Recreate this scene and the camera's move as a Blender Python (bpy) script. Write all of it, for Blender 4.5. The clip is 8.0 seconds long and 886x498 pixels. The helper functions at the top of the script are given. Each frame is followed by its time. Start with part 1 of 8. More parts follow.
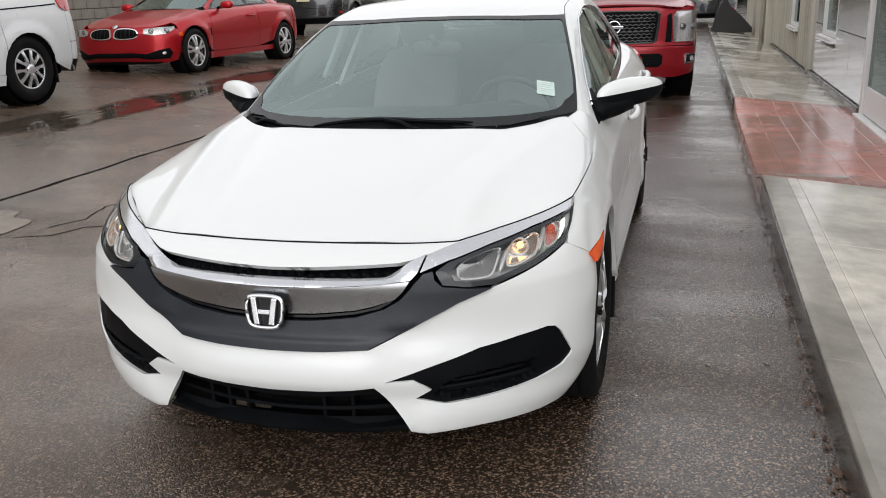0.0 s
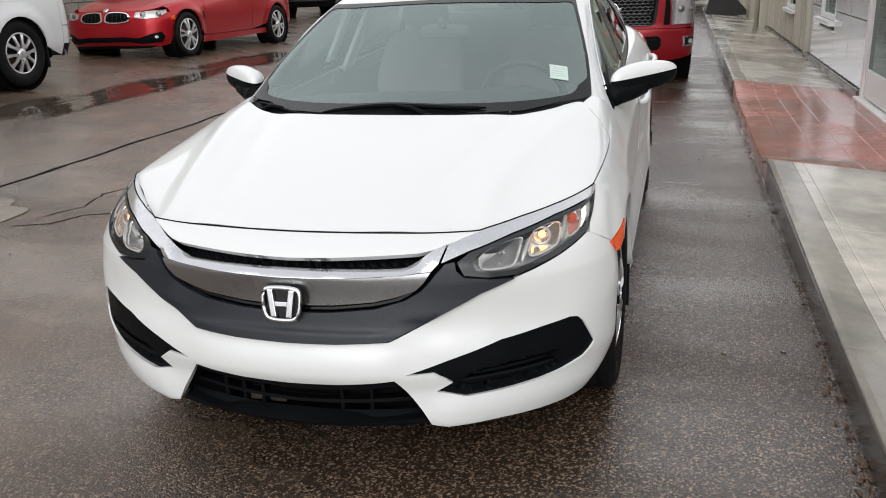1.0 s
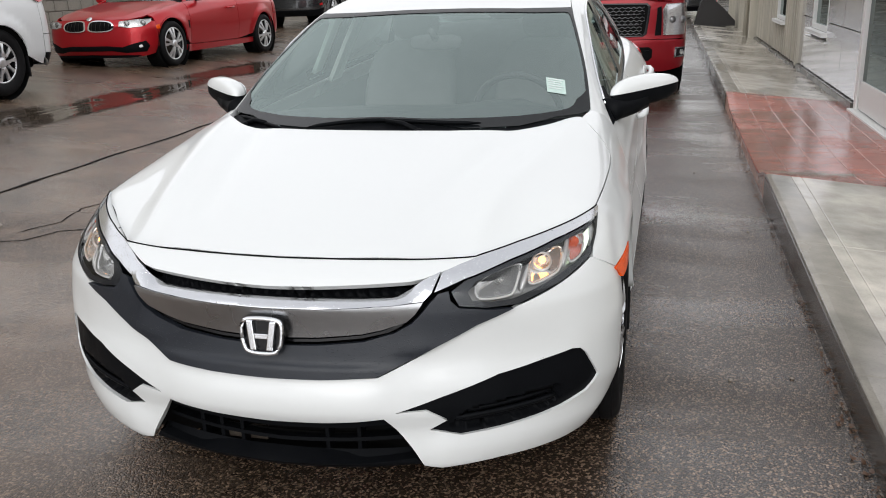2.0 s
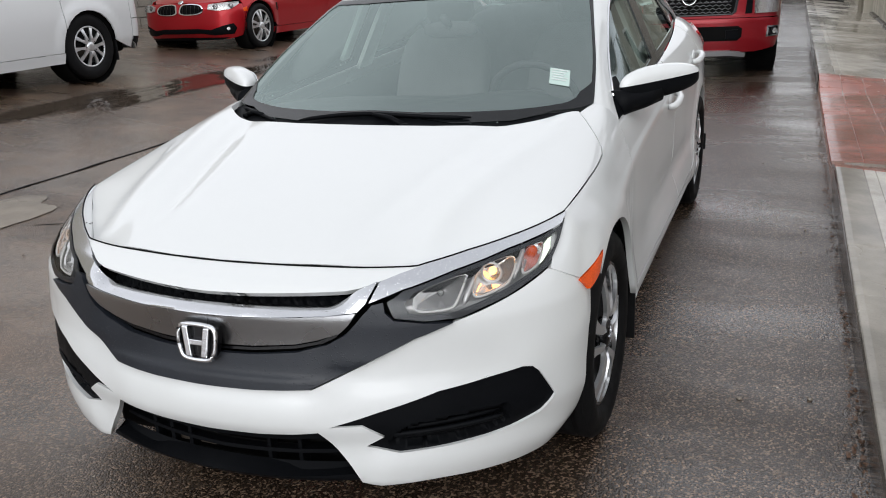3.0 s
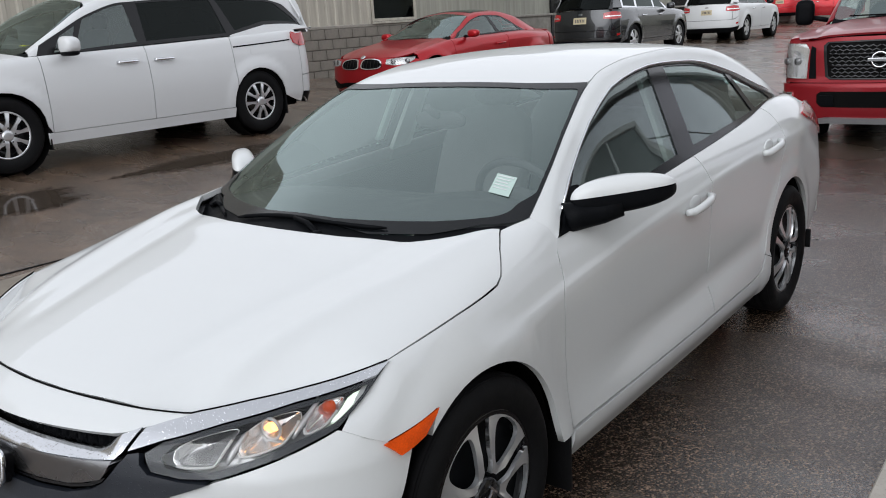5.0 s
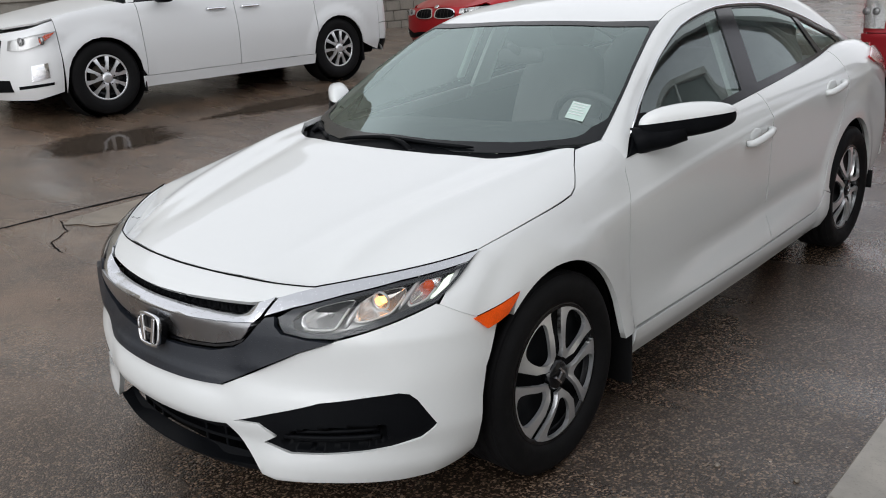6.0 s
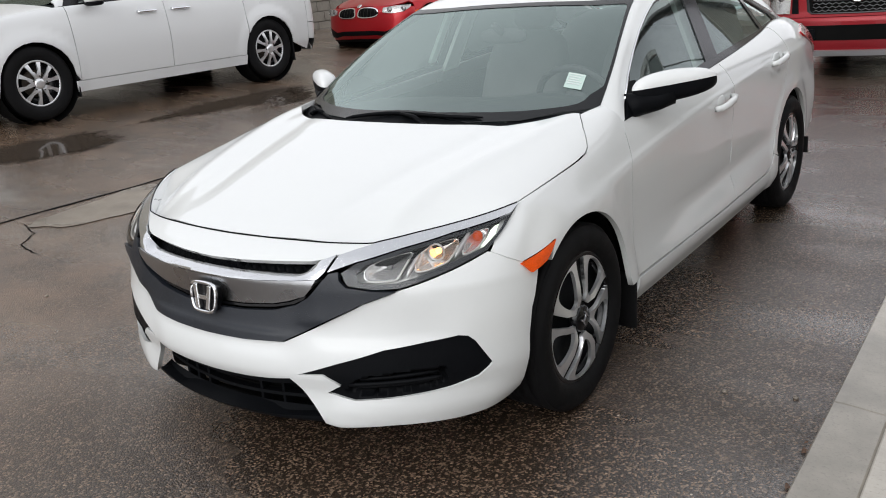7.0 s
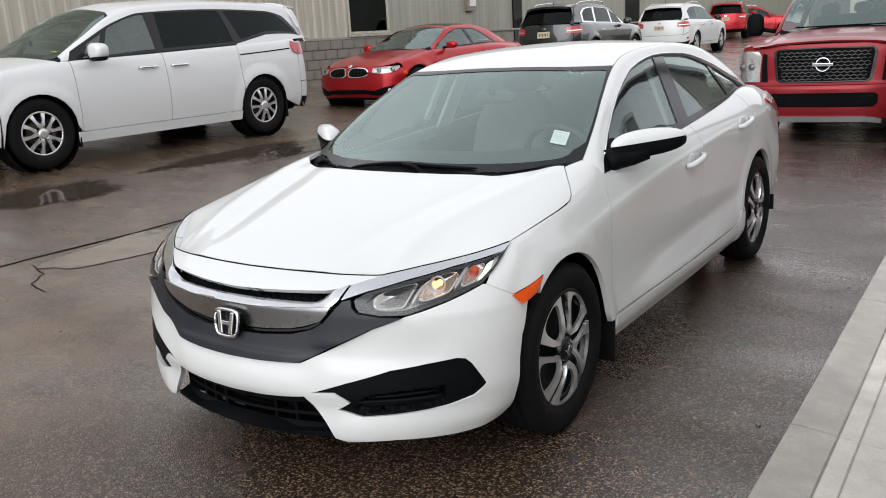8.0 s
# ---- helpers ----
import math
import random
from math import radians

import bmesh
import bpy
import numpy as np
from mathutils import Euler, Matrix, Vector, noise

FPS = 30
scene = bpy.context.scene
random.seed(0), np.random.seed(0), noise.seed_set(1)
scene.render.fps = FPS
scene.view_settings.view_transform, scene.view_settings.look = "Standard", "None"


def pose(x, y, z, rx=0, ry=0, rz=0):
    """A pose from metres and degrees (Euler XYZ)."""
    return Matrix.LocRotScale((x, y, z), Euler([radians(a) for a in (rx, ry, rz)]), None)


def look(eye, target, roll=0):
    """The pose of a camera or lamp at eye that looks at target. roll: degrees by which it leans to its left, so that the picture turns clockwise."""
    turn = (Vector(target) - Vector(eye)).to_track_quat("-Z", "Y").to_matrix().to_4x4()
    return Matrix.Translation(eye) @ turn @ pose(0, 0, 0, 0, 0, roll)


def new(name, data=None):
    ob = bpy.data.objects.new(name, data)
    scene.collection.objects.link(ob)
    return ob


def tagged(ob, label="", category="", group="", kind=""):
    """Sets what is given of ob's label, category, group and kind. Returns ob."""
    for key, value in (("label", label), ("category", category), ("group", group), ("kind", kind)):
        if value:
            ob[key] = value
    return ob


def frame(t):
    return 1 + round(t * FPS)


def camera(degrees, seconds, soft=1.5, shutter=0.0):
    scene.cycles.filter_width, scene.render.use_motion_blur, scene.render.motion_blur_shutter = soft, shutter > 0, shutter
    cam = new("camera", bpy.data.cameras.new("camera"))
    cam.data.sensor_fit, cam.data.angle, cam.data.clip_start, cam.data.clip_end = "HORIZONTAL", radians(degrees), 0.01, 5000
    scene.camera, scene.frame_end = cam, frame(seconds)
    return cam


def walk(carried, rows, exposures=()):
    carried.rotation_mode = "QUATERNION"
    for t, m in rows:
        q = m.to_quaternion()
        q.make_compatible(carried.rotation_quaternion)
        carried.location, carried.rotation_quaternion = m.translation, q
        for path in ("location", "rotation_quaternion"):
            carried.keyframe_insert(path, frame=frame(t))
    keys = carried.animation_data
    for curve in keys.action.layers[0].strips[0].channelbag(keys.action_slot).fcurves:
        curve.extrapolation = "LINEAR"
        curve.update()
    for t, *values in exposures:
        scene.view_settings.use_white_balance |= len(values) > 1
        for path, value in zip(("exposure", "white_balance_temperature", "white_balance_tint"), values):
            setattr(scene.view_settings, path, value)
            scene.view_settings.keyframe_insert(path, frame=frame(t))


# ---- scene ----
cam = camera(55.2, 8.0, soft=1.0)
PATH = [
    (0, (1.125, -2.893, 1.420), (0.588, -1.058, 0.836), -2.2),
    (0.5, (1.135, -2.909, 1.430), (0.594, -1.087, 0.806), -2.3),
    (1, (1.029, -2.859, 1.422), (0.514, -1.029, 0.801), -2.3),
    (1.5, (0.919, -2.776, 1.423), (0.447, -0.929, 0.818), -2.0),
    (1.7, (0.920, -2.741, 1.415), (0.456, -0.882, 0.816), -1.7),
    (2.8, (1.279, -2.524, 1.429), (0.589, -0.757, 0.795), -3.3),
    (3, (1.320, -2.432, 1.431), (0.597, -0.680, 0.792), -3.1),
    (3.5, (1.362, -2.022, 1.384), (0.679, -0.261, 0.727), -2.3),
    (4, (1.522, -1.721, 1.394), (0.729, -0.011, 0.726), -3.0),
    (4.5, (1.802, -1.534, 1.538), (0.763, 0.062, 0.929), -2.8),
    (4.7, (1.904, -1.561, 1.536), (0.785, 0.008, 0.999), -3.5),
    (5.8, (2.218, -1.935, 1.530), (0.924, -0.523, 0.954), -2.4),
    (6, (2.222, -1.985, 1.501), (0.929, -0.586, 0.892), -3.5),
    (6.5, (2.127, -2.217, 1.438), (0.910, -0.767, 0.794), -5.2),
    (7, (2.064, -2.412, 1.453), (0.934, -0.881, 0.838), -4.7),
    (7.5, (2.129, -2.549, 1.460), (1.026, -0.974, 0.911), -3.9),
    (8, (2.195, -2.715, 1.474), (1.089, -1.121, 0.987), -3.4),
]
walk(cam, [(t, look(eye, target, roll)) for t, eye, target, roll in PATH],
     ((0, 0.05, 6500, 10), (1.5, 0.1, 6470, 10), (3.5, -0.05, 6230, 10), (4.5, -0.15, 6130, 10), (6, -0.1, 6300, 10), (6.5, 0.0, 6360, 10), (8, 0.1, 6400, 10)))

# ---------------- light ----------------
world = bpy.data.worlds.new("overcast")
scene.world = world
world.use_nodes = True
wn, wl = world.node_tree.nodes, world.node_tree.links
sky = wn.new("ShaderNodeTexSky")
sky.sky_type, sky.sun_disc = "NISHITA", False
sky.sun_elevation, sky.sun_rotation, sky.dust_density = radians(29), radians(175), 6.0
grey = wn.new("ShaderNodeRGBToBW")
wl.new(sky.outputs[0], grey.inputs[0])
coord = wn.new("ShaderNodeTexCoord")
sep = wn.new("ShaderNodeSeparateXYZ")
wl.new(coord.outputs["Generated"], sep.inputs[0])
ramp = wn.new("ShaderNodeValToRGB")        # cloud cover
ramp.color_ramp.elements[0].position, ramp.color_ramp.elements[0].color = 0.0, (19.0, 19.0, 19.4, 1)
ramp.color_ramp.elements[1].position, ramp.color_ramp.elements[1].color = 1.0, (9.4, 9.5, 9.9, 1)
wl.new(sep.outputs[2], ramp.inputs[0])
cloud = wn.new("ShaderNodeMix")
cloud.data_type = "RGBA"
cloud.inputs[0].default_value = 0.8
wl.new(grey.outputs[0], cloud.inputs[6])
toward = wn.new("ShaderNodeVectorMath")      # the cloud is brighter on the sun's side
toward.operation = "DOT_PRODUCT"
toward.inputs[1].default_value = (0.09, -0.99, 0.0)
wl.new(coord.outputs["Generated"], toward.inputs[0])
side = wn.new("ShaderNodeMapRange")
side.inputs[1].default_value, side.inputs[2].default_value, side.inputs[3].default_value, side.inputs[4].default_value = -1, 1, 0.97, 1.06
wl.new(toward.outputs["Value"], side.inputs[0])
gain = wn.new("ShaderNodeVectorMath")
gain.operation = "SCALE"
wl.new(ramp.outputs[0], gain.inputs[0])
wl.new(side.outputs[0], gain.inputs["Scale"])
wl.new(gain.outputs[0], cloud.inputs[7])
wl.new(cloud.outputs[2], wn["Background"].inputs[0])
wn["Background"].inputs[1].default_value = 0.1
sun = new("sun", bpy.data.lights.new("sun", "SUN"))
sun.data.energy, sun.data.angle, sun.data.color = 1.0, radians(50), (1.0, 0.985, 0.96)
sun.matrix_world = look((0.8, -9, 5.0), (0, 0, 0))


# ---------------- materials ----------------
def shader(name):
    m = bpy.data.materials.new(name)
    m.use_nodes = True
    return m, m.node_tree.nodes, m.node_tree.links, m.node_tree.nodes["Principled BSDF"]


def tint(c, k):
    return tuple(min(1, v * k) for v in c) + (1,)


def tex_noise(n, l, scale, detail=4.0, rough=0.6, where="Object"):
    co = n.new("ShaderNodeTexCoord")
    t = n.new("ShaderNodeTexNoise")
    t.inputs["Scale"].default_value, t.inputs["Detail"].default_value, t.inputs["Roughness"].default_value = scale, detail, rough
    l.new(co.outputs[where], t.inputs["Vector"])
    return t


def span(n, l, src, a, b, c0, c1):
    r = n.new("ShaderNodeMapRange")
    r.inputs[1].default_value, r.inputs[2].default_value, r.inputs[3].default_value, r.inputs[4].default_value = a, b, c0, c1
    l.new(src, r.inputs[0])
    return r.outputs[0]


def blend(n, l, fac, a, b):
    m = n.new("ShaderNodeMix")
    m.data_type = "RGBA"
    l.new(fac, m.inputs[0])
    for socket, v in ((m.inputs[6], a), (m.inputs[7], b)):
        if isinstance(v, tuple):
            socket.default_value = v
        else:
            l.new(v, socket)
    return m.outputs[2]


def relief(n, l, height, bsdf, strength, distance, under=None):
    b = n.new("ShaderNodeBump")
    b.inputs["Strength"].default_value, b.inputs["Distance"].default_value = strength, distance
    l.new(height, b.inputs["Height"])
    if under:
        l.new(under, b.inputs["Normal"])
    l.new(b.outputs[0], bsdf.inputs["Normal"])
    return b.outputs[0]


def plain(name, color, rough=0.5, metal=0.0, scale=30.0, vary=0.25, bump=0.0, coat=0.0, drops=0.0, specular=0.5):
    """A solid colour with grain and stains at two scales; drops: beads of rain."""
    m, n, l, b = shader(name)
    fine, broad = tex_noise(n, l, scale), tex_noise(n, l, scale * 0.08, 3)
    mix = n.new("ShaderNodeMath")
    mix.operation = "ADD"
    l.new(fine.outputs[0], mix.inputs[0])
    l.new(broad.outputs[0], mix.inputs[1])
    l.new(blend(n, l, span(n, l, mix.outputs[0], 0.6, 1.4, 0, 1), tint(color, 1 - vary), tint(color, 1 + vary * 0.6)), b.inputs["Base Color"])
    k = 0.02 if coat else 0.2
    l.new(span(n, l, broad.outputs[0], 0.3, 0.7, rough * (1 - k), min(1, rough * (1 + k))), b.inputs["Roughness"])
    b.inputs["Metallic"].default_value = metal
    b.inputs["Specular IOR Level"].default_value = specular
    b.inputs["Coat Weight"].default_value, b.inputs["Coat Roughness"].default_value = coat, 0.04
    under = relief(n, l, fine.outputs[0], b, bump, 0.002) if bump else None
    if drops:
        co = n.new("ShaderNodeTexCoord")
        v = n.new("ShaderNodeTexVoronoi")
        v.inputs["Scale"].default_value = 170
        l.new(co.outputs["Object"], v.inputs["Vector"])
        spot = n.new("ShaderNodeMath")
        spot.operation = "MULTIPLY"
        l.new(span(n, l, v.outputs["Distance"], 0.34, 0.1, 0, 1), spot.inputs[0])
        l.new(span(n, l, v.outputs["Color"], 0.45, 0.55, 0, 1), spot.inputs[1])
        under = relief(n, l, spot.outputs[0], b, drops, 0.0012, under)
        l.new(under, b.inputs["Coat Normal"])
    return m


def glass(name, color, rough=0.02, drops=0.0, ior=1.7, mirror=(0.88, 0.98, 0.95)):
    """A thin pane: what lies behind shows through the tint, and the sky mirrors in it."""
    m, n, l, b = shader(name)
    n.remove(b)
    clear, shine, fres, mix = (n.new("ShaderNode" + k) for k in ("BsdfTransparent", "BsdfGlossy", "Fresnel", "MixShader"))
    clear.inputs[0].default_value = (*color, 1)
    shine.inputs[0].default_value = (*mirror, 1)
    shine.inputs["Roughness"].default_value = rough
    fres.inputs["IOR"].default_value = ior
    if drops:
        co = n.new("ShaderNodeTexCoord")
        v = n.new("ShaderNodeTexVoronoi")
        v.inputs["Scale"].default_value = 190
        l.new(co.outputs["Object"], v.inputs["Vector"])
        spot = n.new("ShaderNodeMath")
        spot.operation = "MULTIPLY"
        l.new(span(n, l, v.outputs["Distance"], 0.3, 0.08, 0, 1), spot.inputs[0])
        l.new(span(n, l, v.outputs["Color"], 0.72, 0.8, 0, 1), spot.inputs[1])
        bump = n.new("ShaderNodeBump")
        bump.inputs["Strength"].default_value, bump.inputs["Distance"].default_value = drops, 0.002
        l.new(spot.outputs[0], bump.inputs["Height"])
        l.new(bump.outputs[0], shine.inputs["Normal"])
    l.new(fres.outputs[0], mix.inputs[0])
    l.new(clear.outputs[0], mix.inputs[1])
    l.new(shine.outputs[0], mix.inputs[2])
    l.new(mix.outputs[0], n["Material Output"].inputs[0])
    return m


def asphalt_material():
    """Wet, worn asphalt: dark binder, domed stone chips of several tones, mud, films of water in bands."""
    m, n, l, b = shader("wet_asphalt")

    def sums(kind, p, q):
        node = n.new("ShaderNodeMath")
        node.operation = kind
        for socket, value in zip(node.inputs, (p, q)):
            if isinstance(value, float):
                socket.default_value = value
            else:
                l.new(value, socket)
        return node.outputs[0]

    grit, pat, wet = tex_noise(n, l, 200, 3, 0.7), tex_noise(n, l, 2.2, 5), tex_noise(n, l, 1.1, 4, 0.55)
    stretch = n.new("ShaderNodeMapping")          # water lies in bands across the drive
    stretch.inputs["Scale"].default_value = (0.35, 1.0, 1.0)
    l.new(wet.inputs["Vector"].links[0].from_socket, stretch.inputs["Vector"])
    l.new(stretch.outputs[0], wet.inputs["Vector"])
    co, place = n.new("ShaderNodeTexCoord"), n.new("ShaderNodeSeparateXYZ")
    l.new(co.outputs["Object"], place.inputs[0])
    chip, coarse = n.new("ShaderNodeTexVoronoi"), n.new("ShaderNodeTexVoronoi")
    chip.inputs["Scale"].default_value, coarse.inputs["Scale"].default_value = 150, 70
    for v in (chip, coarse):
        l.new(co.outputs["Object"], v.inputs["Vector"])
    stone = blend(n, l, span(n, l, chip.outputs["Color"], 0.58, 0.98, 0, 1), (0.034, 0.0232, 0.016, 1), (0.33, 0.233, 0.162, 1))
    rare = sums("MULTIPLY", span(n, l, coarse.outputs["Color"], 0.93, 0.95, 0, 1), span(n, l, coarse.outputs["Distance"], 0.36, 0.24, 0, 1))
    speck = blend(n, l, rare, stone, (0.42, 0.36, 0.29, 1))
    worn = sums("ADD", place.outputs[0], sums("MULTIPLY", pat.outputs[0], 1.6))       # worn, muddy drive side; its brighter light is also put into the colour
    lit_side = span(n, l, worn, 0.6, -0.8, 0.0, 0.75)
    mud_and_light = sums("MULTIPLY", span(n, l, pat.outputs[0], 0.36, 0.66, 0.15, 1.0), lit_side)
    mud = blend(n, l, mud_and_light, speck, (0.235, 0.158, 0.106, 1))
    l.new(mud, b.inputs["Base Color"])
    l.new(span(n, l, wet.outputs[0], 0.38, 0.6, 0.34, 0.22), b.inputs["Roughness"])
    b.inputs["Specular IOR Level"].default_value = 0.45
    l.new(span(n, l, wet.outputs[0], 0.34, 0.56, 0.6, 1.0), b.inputs["Coat Weight"])
    l.new(span(n, l, wet.outputs[0], 0.38, 0.62, 0.15, 0.05), b.inputs["Coat Roughness"])
    b.inputs["Coat IOR"].default_value = 1.52
    dome = sums("SUBTRACT", sums("MULTIPLY", grit.outputs[0], 0.6), chip.outputs["Distance"])
    amount = sums("MULTIPLY", dome, span(n, l, wet.outputs[0], 0.38, 0.64, 1.0, 0.35))
    relief(n, l, amount, b, 1.0, 0.0045)
    soft = n.new("ShaderNodeBump")
    soft.inputs["Strength"].default_value, soft.inputs["Distance"].default_value = 1.0, 0.0022
    l.new(amount, soft.inputs["Height"])
    l.new(soft.outputs[0], b.inputs["Coat Normal"])
    return m


def concrete_material(name, color, wetness):
    m, n, l, b = shader(name)
    fine, broad, wet = tex_noise(n, l, 120, 4), tex_noise(n, l, 5, 5), tex_noise(n, l, 0.9, 4)
    base = blend(n, l, span(n, l, broad.outputs[0], 0.3, 0.7, 0, 1), tint(color, 0.75), tint(color, 1.15))
    spotty = blend(n, l, span(n, l, fine.outputs[0], 0.55, 0.75, 0, 0.5), base, tint(color, 0.55))
    soaked = n.new("ShaderNodeVectorMath")
    soaked.operation = "SCALE"
    l.new(spotty, soaked.inputs[0])
    l.new(span(n, l, wet.outputs[0], 0.42, 0.58, 1.0, 1.0 - 0.45 * wetness), soaked.inputs["Scale"])
    l.new(soaked.outputs[0], b.inputs["Base Color"])
    l.new(span(n, l, wet.outputs[0], 0.42, 0.58, 0.5 - 0.3 * wetness, 0.42 - 0.46 * wetness), b.inputs["Roughness"])
    relief(n, l, fine.outputs[0], b, 0.25 - 0.1 * wetness, 0.003)
    return m


def water_material():
    m, n, l, b = shader("puddle_water")
    broad = tex_noise(n, l, 0.8, 3)
    l.new(blend(n, l, broad.outputs[0], (0.04, 0.031, 0.024, 1), (0.065, 0.050, 0.038, 1)), b.inputs["Base Color"])
    b.inputs["Roughness"].default_value = 0.05
    b.inputs["IOR"].default_value = 1.33
    ripple = tex_noise(n, l, 9, 2)
    relief(n, l, ripple.outputs[0], b, 0.05, 0.004)
    deep = n.new("ShaderNodeAttribute")            # the film of water thins out towards the shore
    deep.attribute_name = "depth"
    shore = tex_noise(n, l, 14, 5, 0.7)
    add = n.new("ShaderNodeMath")
    add.operation = "ADD"
    l.new(deep.outputs["Fac"], add.inputs[0])
    l.new(span(n, l, shore.outputs[0], 0.3, 0.7, -0.3, 0.3), add.inputs[1])
    clear, mix = n.new("ShaderNodeBsdfTransparent"), n.new("ShaderNodeMixShader")
    l.new(span(n, l, add.outputs[0], 0.15, 0.75, 0, 1), mix.inputs[0])
    l.new(clear.outputs[0], mix.inputs[1])
    l.new(b.outputs[0], mix.inputs[2])
    l.new(mix.outputs[0], n["Material Output"].inputs[0])
    return m


def siding_material(name, color):
    m, n, l, b = shader(name)
    co = n.new("ShaderNodeTexCoord")
    mapping = n.new("ShaderNodeMapping")
    mapping.inputs["Scale"].default_value = (1, 1, 0.06)
    l.new(co.outputs["Object"], mapping.inputs["Vector"])
    streak = n.new("ShaderNodeTexNoise")
    streak.inputs["Scale"].default_value = 9
    l.new(mapping.outputs[0], streak.inputs["Vector"])
    broad = tex_noise(n, l, 1.2, 4)
    base = blend(n, l, span(n, l, streak.outputs[0], 0.35, 0.7, 0, 1), tint(color, 0.82), tint(color, 1.1))
    l.new(blend(n, l, span(n, l, broad.outputs[0], 0.5, 0.75, 0, 0.4), base, tint(color, 0.7)), b.inputs["Base Color"])
    b.inputs["Roughness"].default_value = 0.45
    return m


def lamp_material(name, color, strength):
    m, n, l, b = shader(name)
    b.inputs["Base Color"].default_value = (*color, 1)
    b.inputs["Emission Color"].default_value = (*color, 1)
    b.inputs["Emission Strength"].default_value = strength
    b.inputs["Roughness"].default_value = 0.15
    return m


